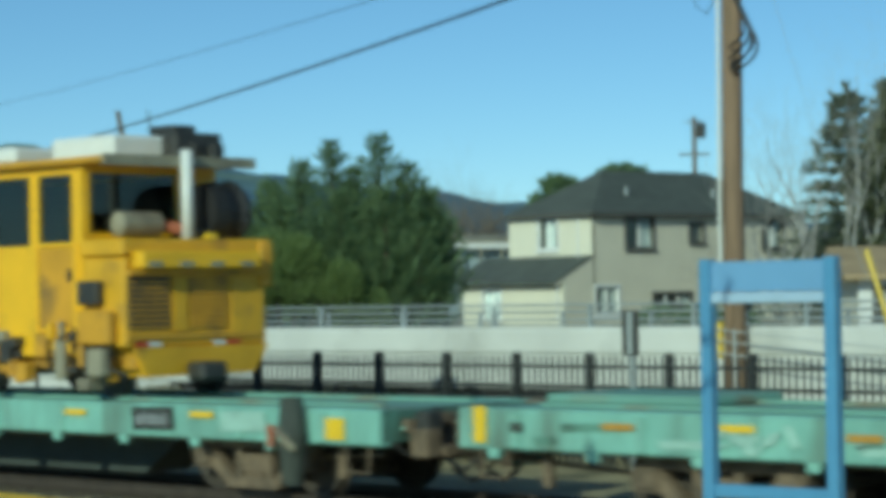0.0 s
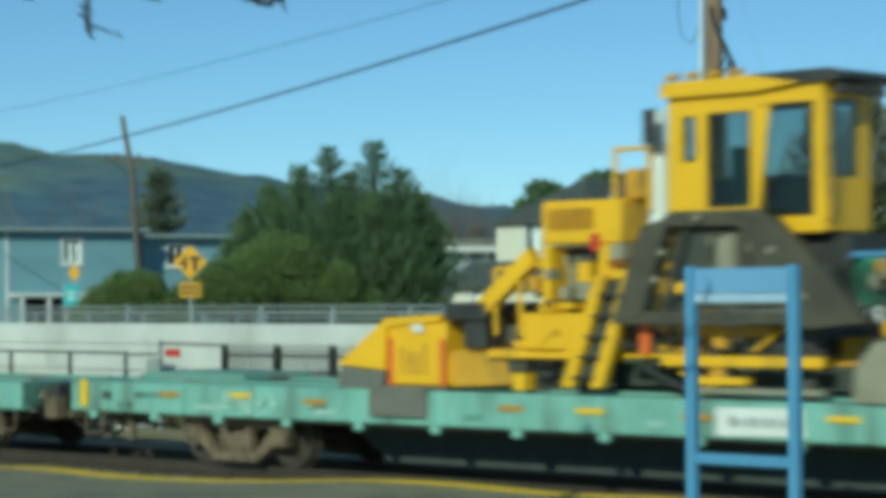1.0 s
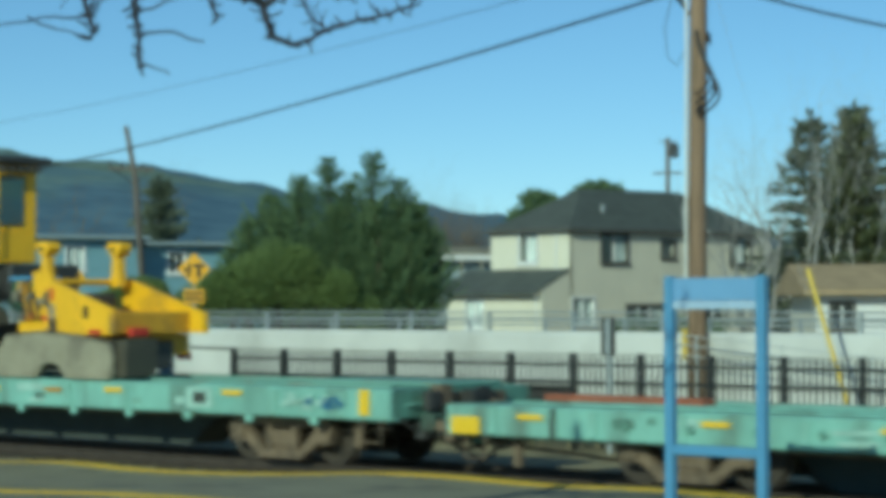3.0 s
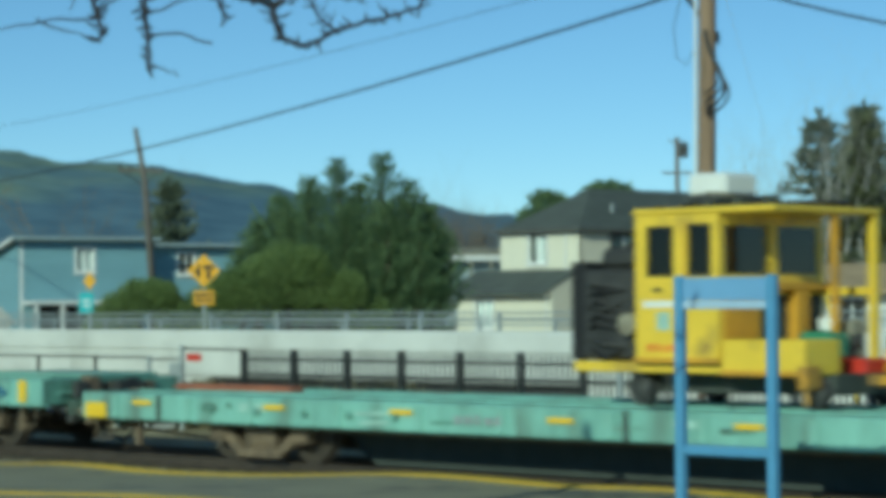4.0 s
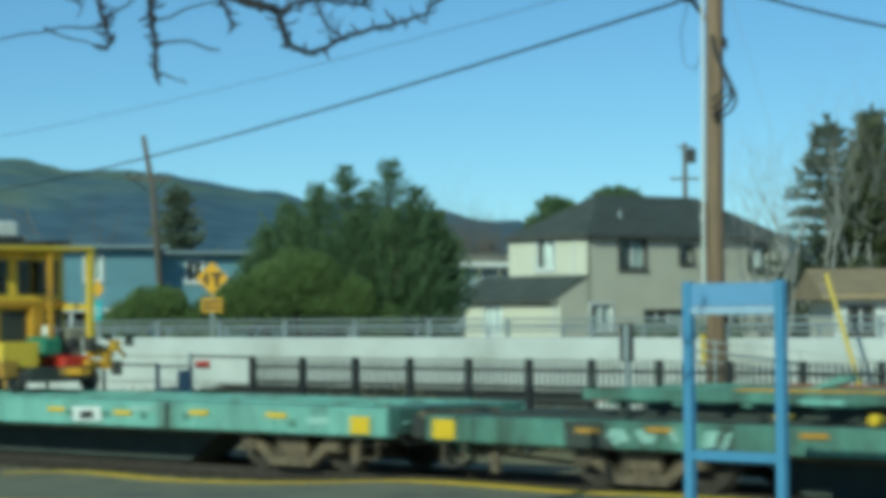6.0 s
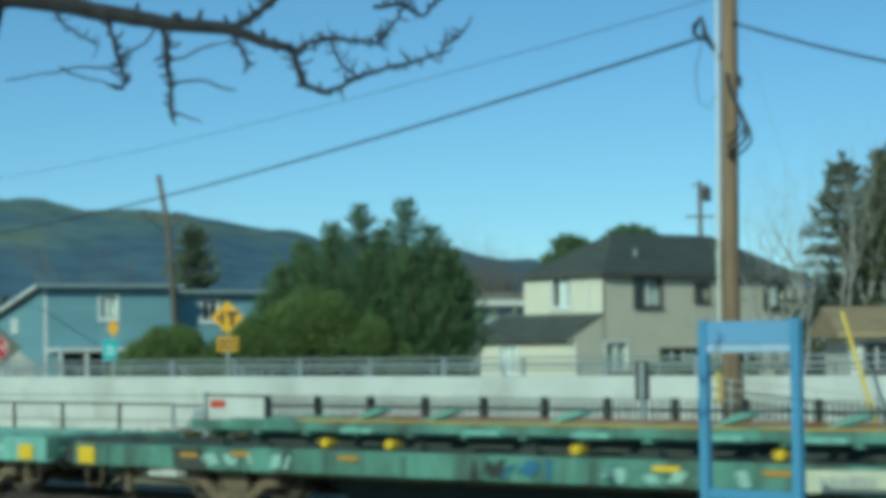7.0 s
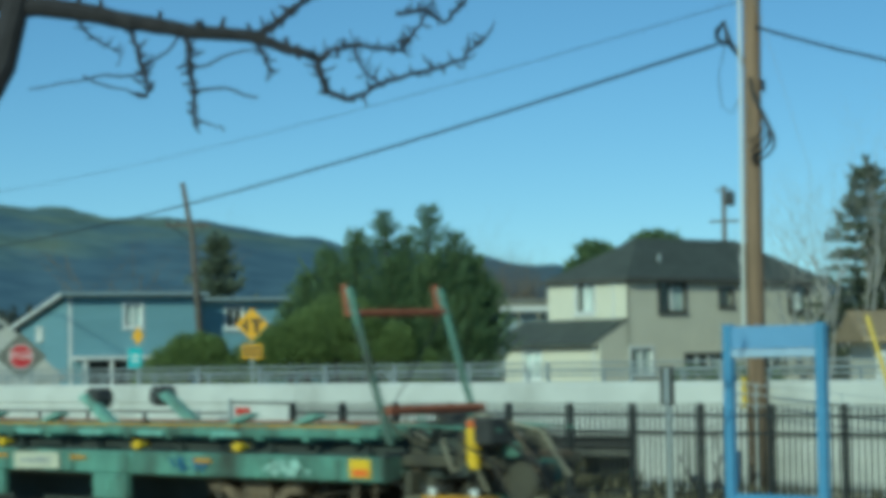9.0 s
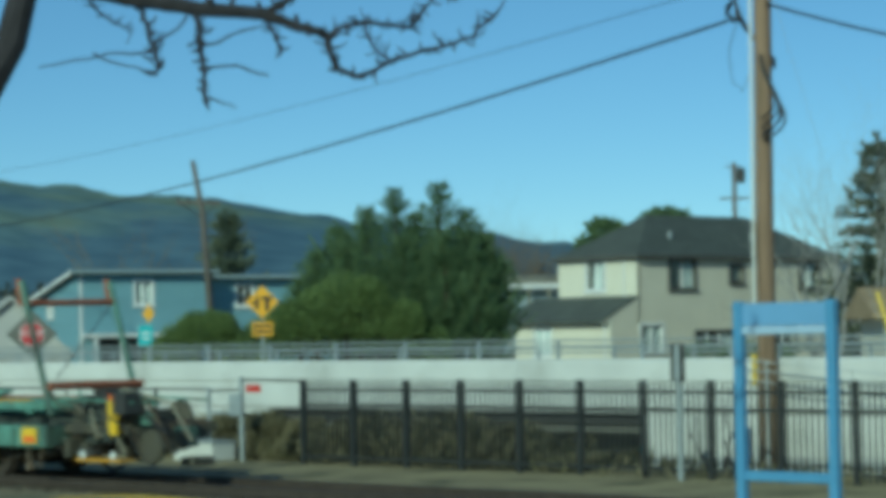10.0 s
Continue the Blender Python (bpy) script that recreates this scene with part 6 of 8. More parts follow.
def build_rack():
    u = U4
    for y in (-1.15, -0.35, 0.45, 1.15):
        part("rack_beam", boxes((2.6, 22.4, y - 0.06, y + 0.06, 1.28, 1.42), bevel=0.01), TEAL_OLD, car_d, "green longitudinal rack beam")
    part("inner_beam", boxes((2.6, 22.4, 0.0, 0.12, 1.03, 1.27)), UNDER, car_d, "dark inner beam")
    part("edge_strip", boxes((5.0, 22.0, -1.2, -1.13, 1.425, 1.45)), YELLOW_DULL, car_d, "dull yellow edge strip")
    part("edge_strip", boxes((4.4, 22.2, 0.42, 0.55, 1.425, 1.455)), RUST, car_d)
    for i in range(19):
        x = 3.0 + i * 1.05
        part("rack_tie", boxes((x, x + 0.12, -1.2, 1.2, 1.22, 1.278)), TEAL_OLD, car_d)
        part("rack_leg", boxes((x + 0.02, x + 0.1, -1.0, -0.9, 1.0, 1.22)), UNDER, car_d) if i % 2 == 0 else None
    pad = None
    for x in (6.3, 8.7, 10.6, 12.7, 14.2, 15.9, 17.4, 19.2):
        if pad is None:
            pad = part("support_pad", boxes((-0.32, 0.32, -1.3, -1.12, 1.27, 1.345), bevel=0.015), TEAL, car_d, "pale teal support pad", at=(x, 0, 0)).data
        else:
            shared("support_pad", pad, car_d, "pale teal support pad", at=(x, 0, 0))
    knob = None
    for uu in (31.17, 32.46, 35.83, 39.0, 42.6, 45.0):
        if knob is None:
            knob = part("marker_lamp", lathe([(0.02, -1.47), (0.06, -1.46), (0.075, -1.43), (0.075, -1.38), (0.03, -1.2)], 14), REFLECT, car_d, "round yellow marker", at=(uu - u, 0, 1.13)).data
        else:
            shared("marker_lamp", knob, car_d, "round yellow marker", at=(uu - u, 0, 1.13))
    # slanting wheel chocks along the rack
    for uu, s_ in ((31.5, 1), (32.9, 1), (35.2, 1), (37.9, 1), (39.6, 1), (44.4, 1), (45.9, 1)):
        part("chock", prism([(uu - u - 0.4, 1.42), (uu - u - 0.25, 1.42), (uu - u + 0.3, 1.56), (uu - u + 0.27, 1.61), (uu - u + 0.12, 1.61)], -0.9, -0.72), TEAL_DECK, car_d, "slanting teal wheel chock")
    for uu, y, back in ((40.7, -1.0, 0.2), (40.75, 0.6, -0.22)):
        x = uu - u
        part("tie_down_arm", prism([(x - 0.08, 1.86), (x + 0.1, 1.92), (x + 0.9, 1.44), (x + 0.9, 1.38), (x + 0.68, 1.38)], y - 0.07, y + 0.07), TEAL, car_d, "raised teal tie-down arm")
        part("arm_roller", lathe([(0.05, -0.18), (0.17, -0.16), (0.17, 0.16), (0.05, 0.18)], 14), STEEL_DARK, car_d, at=(x + back, y + 0.15, 1.84))
    # rusty timbers, and a dark plate for a shaded bay near the left end
    part("timber", boxes((1.6, 5.6, 0.1, 0.3, 1.2, 1.3)), RUST, car_d)
    part("bay_plate", prism([(2.5, 0.69), (3.3, 0.69), (3.1, 1.02), (2.45, 1.02)], -1.434, -1.427), UNDER, car_d, "dark plate standing for a shaded gap in the sill")
    scrawl(car_d, u, 33.6, 34.6, 0.7, 1.0, STEEL_DARK, "dark sprayed patch", 51)
    scrawl(car_d, u, 34.5, 35.5, 0.7, 1.0, BLUE_SPRAY, "dark blue sprayed scrawl", 52)
    patch(car_d, u, 39.35, 40.6, 0.71, 0.99, CREAM_PANEL, "white data panel with grey lettering", "data_panel")
    bars_of_writing(car_d, GREY_BAR, 39.6 - u, 40.4 - u, -1.4315, 0.8, 0.92, 6, 4)
    scrawl(car_d, u, 43.5, 44.3, 0.72, 0.98, BLUE_SPRAY, "small blue sprayed scrawl", 53)
    scrawl(car_d, u, 45.4, 46.6, 0.72, 0.98, PALE_SPRAY, "pale worn paint patch", 54)
    scrawl(car_d, u, 27.6, 30.5, 0.7, 1.0, PALE_SPRAY, "pale worn paint patch", 55)
    scrawl(car_d, u, 36.0, 38.6, 0.7, 1.0, PALE_SPRAY, "pale worn paint patch", 56)
    for uu in (38.6, 41.9):
        part("jack_bracket", boxes((uu - u - 0.42, uu - u + 0.42, -1.43, -1.3, 0.28, 0.68), (uu - u - 0.1, uu - u + 0.1, -1.45, -1.431, 0.4, 0.6), bevel=0.015), TEAL_OLD, car_d, "green jack bracket")
    # the end gantry leans over the wagon's end
    b0, b1 = 48.25 - u, 47.55 - u
    for y in (-1.4, 0.4):
        part("gantry_leg", tube([(b0, y, 1.2), (b1, y, 3.1), (b1 - 0.1, y, 3.4)], 0.055, 6), TEAL_OLD, car_d, "slanting green gantry leg")
    part("gantry_beam", tube([(b0 - 0.02, -1.42, 1.68), (b0 - 0.02, 0.45, 1.68)], 0.075, 6), RUST, car_d, "rust red cross beam")
    part("gantry_beam", tube([(b1, -1.42, 3.04), (b1, 0.45, 3.06)], 0.06, 6), RUST, car_d, "rust red cross beam")
    for y in (-1.4, 0.4):
        part("beam_cap", tube([(b1 - 0.12, y, 3.0), (b1 - 0.2, y, 3.45)], 0.05, 6), RUST, car_d)
    part("end_mark", boxes((47.5 - u, 47.82 - u, -1.436, -1.4325, 0.76, 0.86)), ORANGE, car_d, "orange stripe on the end mark")
    for k in range(7):
        part("chain", tube([(b0 - 0.1 + 0.12 * k, -1.35 + 0.2 * k, 1.62), (b0 + 0.1 * k, -1.3 + 0.2 * k, 1.4), (b0 + 0.35 + 0.06 * k, -1.2 + 0.15 * k, 1.25)], 0.02, 5), (PLOW_DARK, STEEL_GREY, TEAL_OLD)[k % 3], car_d)
    for y in (-1.3, -0.6, 0.2):
        part("top_rod", tube([(b0 - 0.3, y, 1.5), (b0 + 1.9, y + 0.1, 1.42)], 0.022, 6), TEAL_OLD, car_d)
    part("wire_brace", tube([(b0, -1.3, 1.8), (b1, 0.3, 2.95)], 0.01, 5), CABLE, car_d)
    # end machinery beyond the sill
    for y in (-1.05, 0.6):
        part("end_beam", boxes((22.75, 24.5, y, y + 0.16, 0.9, 1.06), bevel=0.015), PLOW_DARK, car_d, "dark steel end beam")
    part("end_beam", boxes((24.3, 24.5, -0.88, 0.59, 0.86, 1.1), bevel=0.02), TRUCK, car_d)
    part("cross_beam", boxes((23.1, 23.35, -0.88, 0.59, 0.7, 1.25), bevel=0.02), UNDER, car_d)
    rn = random.Random(44)
    for i in range(26):
        x, y, z = rn.uniform(22.9, 25.1), rn.uniform(-1.25, 0.4), rn.uniform(0.45, 1.45)
        w, d, hh = rn.uniform(0.06, 0.2), rn.uniform(0.06, 0.25), rn.uniform(0.06, 0.22)
        part("fitting", boxes((x - w, x + w, y - d, y + d, z - hh, z + hh), bevel=0.02), rn.choice((PLOW_DARK, UNDER, UNDER, TEAL_OLD, PLOW_DARK, STEEL_DARK)), car_d)
    for i in range(9):
        x, y = rn.uniform(22.9, 24.6), rn.uniform(-1.3, -0.6)
        part("hose", tube([(x, y, 1.3), (x + 0.3, y - 0.1, 1.5 - 0.08 * i), (x + 0.6, y, 1.0), (x + 0.75, y + 0.1, 0.6)], 0.022, 6), rn.choice((RUBBER_BLACK, TRUCK, STEEL_GREY)), car_d)
    part("winch_drum", lathe([(0.12, -0.6), (0.25, -0.58), (0.3, -0.5), (0.17, -0.45), (0.17, 0.3), (0.3, 0.35), (0.3, 0.42), (0.12, 0.45)], 18), PLOW_DARK, car_d, at=(24.0, 0, 1.12))
    part("gear_box", boxes((23.35, 23.75, -0.95, -0.2, 1.08, 1.5), bevel=0.04), UNDER, car_d)
    part("lever_stand", tube([(24.3, -1.2, 0.9), (24.28, -1.2, 1.45)], 0.085, 10), REFLECT, car_d, "yellow control stand")
    part("stand_lamp", lathe([(0.03, 0.0), (0.07, 0.01), (0.07, 0.09), (0.03, 0.1)], 12, axis="z"), ORANGE, car_d, "orange lamp lens", at=(24.28, -1.2, 1.452))
    part("hose", tube([(23.2, -1.0, 1.25), (23.8, -1.2, 1.5), (24.6, -1.0, 1.35), (25.3, -0.9, 0.9)], 0.03, 6), RUBBER_BLACK, car_d)
    part("hose", tube([(23.0, -0.6, 1.2), (23.9, -0.7, 1.62), (25.0, -0.6, 1.4), (25.4, -0.5, 0.8)], 0.025, 6), STEEL_GREY, car_d)
    part("end_wheel", lathe([(0.05, -0.06), (0.26, -0.05), (0.29, 0.0), (0.26, 0.05), (0.05, 0.06)], 18), PLOW_DARK, car_d, at=(25.0, -1.0, 0.72))
    part("step_plate", boxes((23.4, 24.6, -1.3, -1.0, 0.48, 0.52)), YELLOW_DULL, car_d)
    for x in (23.6, 24.4):
        part("lamp", lathe([(0.02, 0.02), (0.06, 0.0), (0.06, -0.04), (0.02, -0.05)], 12), WHITE, car_d, at=(x, -1.28, 0.58))


build_rack()


def open_box(name, parent, material, x0, x1, y0, y1, z0, z1, holes_side=(), holes_end=(), t=0.05, label="", see_through=True, glass=None):
    """A cab shell: near wall (facing -y) and right wall (facing +x) with window holes, plain walls behind; holes in the shell's own lengths."""
    ob = part(name, wall_mesh(x1 - x0, z1 - z0, t, [(a - x0, b - x0, c - z0, d - z0) for a, b, c, d in holes_side]), material, parent, label, at=(x0, y0, z0))
    part("cab_wall", wall_mesh(y1 - y0 - 2 * t, z1 - z0, t, [(a - y0 - t, b - y0 - t, c - z0, d - z0) for a, b, c, d in holes_end]), material, parent, at=pose(x1, y0 + t, z0, 0, 0, 90))
    part("cab_wall", wall_mesh(x1 - x0, z1 - z0, t, [(0.18, x1 - x0 - 0.18, (z1 - z0) * 0.42, z1 - z0 - 0.2)] if see_through else []), material, parent, at=(x0, y1 - t, z0))
    part("cab_wall", wall_mesh(y1 - y0 - 2 * t, z1 - z0, t, [(0.15, y1 - y0 - 2 * t - 0.15, (z1 - z0) * 0.55, z1 - z0 - 0.15)] if see_through else []), material, parent, at=pose(x0, y1 - t, z0, 0, 0, -90))
    # Dark sheets added inside, so the windows look in on shade.
    part("lining", boxes((x0 + t + 0.004, x1 - t - 0.004, y1 - t - 0.02, y1 - t - 0.004, z0 + 0.05, z0 + (z1 - z0) * (0.41 if see_through else 0.97))), STEEL_DARK, parent)
    part("lining", boxes((x0 + t + 0.004, x0 + t + 0.02, y0 + t + 0.01, y1 - t - 0.03, z0 + 0.05, z0 + (z1 - z0) * (0.52 if see_through else 0.97))), STEEL_DARK, parent)
    part("lining", boxes((x0 + t, x1 - t, y0 + t, y1 - t, z1 - 0.03, z1 - 0.004)), STEEL_DARK, parent)
    part("cab_floor", boxes((x0 + t, x1 - t, y0 + t, y1 - t, z0, z0 + 0.04)), STEEL_DARK, parent)
    for a, b, c, d in holes_side:
        part("pane", boxes((a, b, y0 + 0.015, y0 + 0.025, c, d)), glass or CAB_GLASS, parent)
        part("seal", boxes((a - 0.02, a, y0 - 0.008, y0 - 0.001, c - 0.02, d + 0.02), (b, b + 0.02, y0 - 0.008, y0 - 0.001, c - 0.02, d + 0.02), (a, b, y0 - 0.008, y0 - 0.001, d, d + 0.02), (a, b, y0 - 0.008, y0 - 0.001, c - 0.02, c)), RUBBER_BLACK, parent)
    for a, b, c, d in holes_end:
        part("pane", boxes((x1 - 0.025, x1 - 0.015, a, b, c, d)), glass or CAB_GLASS, parent)
    return ob


def louvres(parent, material, x0, x1, y, z0, z1, n):
    for i in range(n):
        z = z0 + (z1 - z0) * i / n
        part("louvre", prism([(y, z), (y - 0.03, z - 0.01), (y - 0.03, z + 0.004), (y, z + (z1 - z0) / n * 0.6)], x0, x1, axis="x"), material, parent)


def rail_wheel(parent, x, y, z, r=0.3):
    return part("wheel", lathe([(0.05, -0.08), (r * 0.4, -0.07), (r * 0.8, -0.04), (r, -0.06), (r, 0.03), (r * 1.1, 0.05), (r * 1.05, 0.07), (0.05, 0.08)], 20), STEEL_DARK, parent, at=(x, y, z))


# ---- the tamping machine on the first wagon ----
def build_tamper():
    u0 = -30.0
    m = thing("tamping_machine", pose(u0, TRACK_Y, 1.20), "yellow track tamping machine with glazed cab and hood", "rail machine", "yellow track machines")
    MOVING.append((m, u0, TRACK_Y, 1.20))
    X = lambda u: u - u0
    Z = lambda z: z - 1.20
    part("chassis", boxes((X(-36), X(-27.3), -0.95, 0.95, Z(1.58), Z(1.86)), bevel=0.02), YELLOW_DULL, m)
    # cab: near wall with door, right wall with a broad window over the hood
    open_box("cab", m, YELLOW, X(-31.6), X(-28.1), -1.1, 1.1, Z(1.75), Z(4.18),
             holes_side=((X(-31.3), X(-30.5), Z(3.2), Z(4.0)), (X(-30.2), X(-29.25), Z(3.2), Z(4.05)), (X(-29.0), X(-28.35), Z(3.2), Z(4.05))), holes_end=((-1.0, 0.42, Z(3.32), Z(4.08)),), label="yellow cab", see_through=False)
    part("roof", boxes((X(-32.0), X(-27.5), -1.25, 1.25, Z(4.18), Z(4.27)), bevel=0.03), YELLOW_DULL, m, "cab roof with overhang")
    part("roof_edge", boxes((X(-27.5), X(-27.45), -1.25, 1.25, Z(4.15), Z(4.29))), STEEL_GREY, m)
    part("air_conditioner", boxes((X(-29.3), X(-28.0), -0.7, 0.2, Z(4.275), Z(4.58)), bevel=0.05), WHITE, m, "white roof air conditioner")
    part("air_conditioner", boxes((X(-30.9), X(-29.7), -1.0, 0.0, Z(4.275), Z(4.5)), bevel=0.05), WHITE, m, "white roof air conditioner")
    part("roof_gear", boxes((X(-28.0), X(-27.7), 0.1, 0.9, Z(4.28), Z(4.62)), bevel=0.03), STEEL_DARK, m)
    part("roof_gear", boxes((X(-28.6), X(-28.1), 0.4, 0.8, Z(4.28), Z(4.75)), bevel=0.03), STEEL_DARK, m)
    rod("antenna", m, STEEL_DARK, (X(-28.4), 0.3, Z(4.28)), (X(-28.5), 0.3, Z(4.95)), 0.012)
    door = part("door", boxes((X(-29.0), X(-28.25), -1.135, -1.104, Z(2.1), Z(3.14)), bevel=0.01), YELLOW_DULL, m, "dusty yellow door panel")
    part("door_handle", boxes((X(-28.36), X(-28.3), -1.165, -1.136, Z(2.7), Z(2.86))), STEEL_DARK, door)
    part("corner_post", boxes((X(-28.2), X(-28.08), -1.125, -1.0, Z(1.8), Z(4.17))), YELLOW, m)
    part("seat", boxes((X(-29.4), X(-28.9), -0.4, 0.2, Z(2.3), Z(2.9)), (X(-29.5), X(-29.35), -0.4, 0.2, Z(2.9), Z(3.6)), bevel=0.05), RUBBER_BLACK, m)
    # hood: its right end, which faces +x, carries the beam and the grilles
    e = X(-27.22)
    part("hood", boxes((X(-28.05), e, -1.15, 1.2, Z(1.86), Z(3.0)), bevel=0.03), YELLOW_SHADED, m, "yellow engine hood")
    part("hood_top", boxes((X(-28.05), e + 0.03, -1.2, 1.25, Z(3.005), Z(3.22)), bevel=0.03), YELLOW_SHADED, m)
    part("beam", boxes((e + 0.031, e + 0.26, -1.05, 0.9, Z(2.84), Z(3.06)), bevel=0.02), YELLOW, m, "yellow step beam")
    for i in range(4):
        part("beam_clip", boxes((e + 0.261, e + 0.275, -0.95 + i * 0.5, -0.75 + i * 0.5, Z(2.86), Z(2.93))), STEEL_GREY, m)
    part("corner_post", boxes((e - 0.05, e + 0.08, 1.05, 1.25, Z(2.6), Z(3.2)), bevel=0.02), YELLOW_DULL, m)
    for a, b in ((-1.08, -0.42), (-0.12, 0.52)):
        gr = part("grille", boxes((e + 0.002, e + 0.014, a, b, Z(2.08), Z(2.74))), STEEL_DARK if a < -0.5 else YELLOW_DULL, m, "louvred grille")
        for i in range(9):
            part("slat", boxes((e + 0.015, e + 0.035, a + 0.02, b - 0.02, Z(2.1 + i * 0.07), Z(2.125 + i * 0.07))), YELLOW_DULL, gr)
    part("grille_post", boxes((e + 0.002, e + 0.03, -0.38, -0.16, Z(2.05), Z(2.8))), YELLOW_SHADED, m)
    part("door_panel", boxes((e + 0.002, e + 0.025, 0.58, 1.12, Z(1.95), Z(2.78)), bevel=0.005), YELLOW_SHADED, m)
    part("bumper", prism([(-1.0, Z(1.858)), (1.2, Z(1.858)), (0.95, Z(1.5)), (-0.8, Z(1.48))], e - 0.6, e + 0.03, axis="x"), YELLOW_SHADED, m, "yellow tapered end skirt")
    for y, mm in ((-1.0, RED), (-0.8, WHITE), (0.25, WHITE), (0.5, RED)):
        part("marker_strip", boxes((e + 0.031, e + 0.04, y, y + 0.2, Z(1.87), Z(1.92))), mm, m)
    part("coupler", boxes((e, e + 0.35, -0.2, 0.25, Z(1.42), Z(1.66)), bevel=0.05), STEEL_DARK, m, "dark coupling head")
    part("exhaust", tube([(X(-27.36), 0.0, Z(3.22)), (X(-27.36), 0.0, Z(4.36))], 0.075, 12), WHITE, m, "pale exhaust stack", smooth=True)
    part("air_filter", lathe([(0.1, -0.82), (0.16, -0.78), (0.16, -0.15), (0.08, -0.1)], 16), STEEL_GREY, m, at=(X(-27.8), 0, Z(3.42)))
    part("elbow", tube([(X(-27.8), -0.1, Z(3.42)), (X(-27.85), 0.02, Z(3.4)), (X(-27.36), 0.0, Z(3.34))], 0.08, 8), RUST, m)
    part("hose_reel", lathe([(0.1, -0.32), (0.36, -0.28), (0.4, -0.1), (0.36, 0.12), (0.42, 0.2), (0.34, 0.34), (0.1, 0.38)], 18), RUBBER_BLACK, m, "black rolled hose reel", at=(X(-27.6), 0.68, Z(3.58)))
    part("tool_tray", boxes((X(-27.9), X(-27.4), 0.15, 0.9, Z(3.225), Z(3.36)), bevel=0.02), STEEL_DARK, m)
    part("lamp", boxes((X(-27.4), X(-27.3), 0.3, 0.45, Z(3.225), Z(3.3))), REFLECT, m)
    part("panel_box", boxes((X(-28.0), X(-27.6), -1.3, -1.16, Z(2.4), Z(2.7)), bevel=0.02), STEEL_DARK, m)
    rnd = random.Random(5)
    for i in range(34):
        u = rnd.uniform(-30.6, -27.5)
        za, w_ = rnd.uniform(1.3, 1.95), rnd.uniform(0.03, 0.13)
        part("tamping_arm", boxes((X(u) - w_, X(u) + w_, -1.24 + rnd.uniform(-0.05, 0.12), -1.03, Z(za), Z(za + rnd.uniform(0.08, 0.3))), bevel=0.015), rnd.choice((YELLOW_DULL, STEEL_DARK, YELLOW_DULL, YELLOW, STEEL_GREY)), m)
    for i in range(6):
        u = -28.8 + i * 0.25
        part("hydraulic_hose", tube([(X(u), -1.1, Z(2.2)), (X(u) + 0.15, -1.25, Z(1.95)), (X(u) + 0.1, -1.2, Z(1.6)), (X(u) + 0.3, -1.1, Z(1.5))], 0.022, 6), RUBBER_BLACK, m)
    # the frame round the door's dusty mesh, the hood's shaded recess and its ledges
    for a, b, c, d in ((-29.08, -29.0, 2.05, 3.2), (-28.25, -28.17, 2.05, 3.2), (-29.0, -28.25, 3.14, 3.2), (-29.0, -28.25, 2.05, 2.1)):
        part("door_frame", boxes((X(a), X(b), -1.16, -1.105, Z(c), Z(d)), bevel=0.008), YELLOW, m)
    for i in range(11):
        part("mesh_bar", boxes((X(-28.97), X(-28.28), -1.142, -1.136, Z(2.15 + 0.09 * i), Z(2.165 + 0.09 * i))), YELLOW_DULL, door)
    part("hood_lip", boxes((e + 0.031, e + 0.14, -1.15, 1.2, Z(2.76), Z(2.82)), bevel=0.01), YELLOW_DULL, m)
    part("hood_seam", boxes((e + 0.004, e + 0.03, -1.12, 1.15, Z(1.96), Z(2.02))), YELLOW_DULL, m)
    part("side_box", boxes((X(-28.0), X(-27.35), -1.32, -1.16, Z(1.9), Z(2.32)), bevel=0.03), YELLOW_DULL, m)
    part("valve_block", boxes((X(-27.75), X(-27.45), -1.36, -1.18, Z(1.5), Z(1.85)), bevel=0.03), STEEL_GREY, m)
    for i in range(7):
        part("roof_gear", boxes((X(-28.9 + 0.22 * i), X(-28.76 + 0.22 * i), -0.5 + 0.17 * i, -0.3 + 0.17 * i, Z(4.275), Z(4.36 + 0.05 * (i * 3 % 4))), bevel=0.02), STEEL_DARK, m)
    part("cylinder", lathe([(0.03, 0.0), (0.09, 0.02), (0.09, 0.5), (0.04, 0.52), (0.04, 0.75)], 12, axis="z"), STEEL_GREY, m, at=(X(-28.45), -1.2, Z(1.45)))
    for u in (-27.9, -30.6, -33.5):
        for y in (-0.75, 0.75):
            rail_wheel(m, X(u), y, 0.34, 0.33)
    part("underframe", boxes((X(-35.5), X(-27.5), -0.8, 0.8, 0.3, Z(1.58))), UNDER, m)


build_tamper()


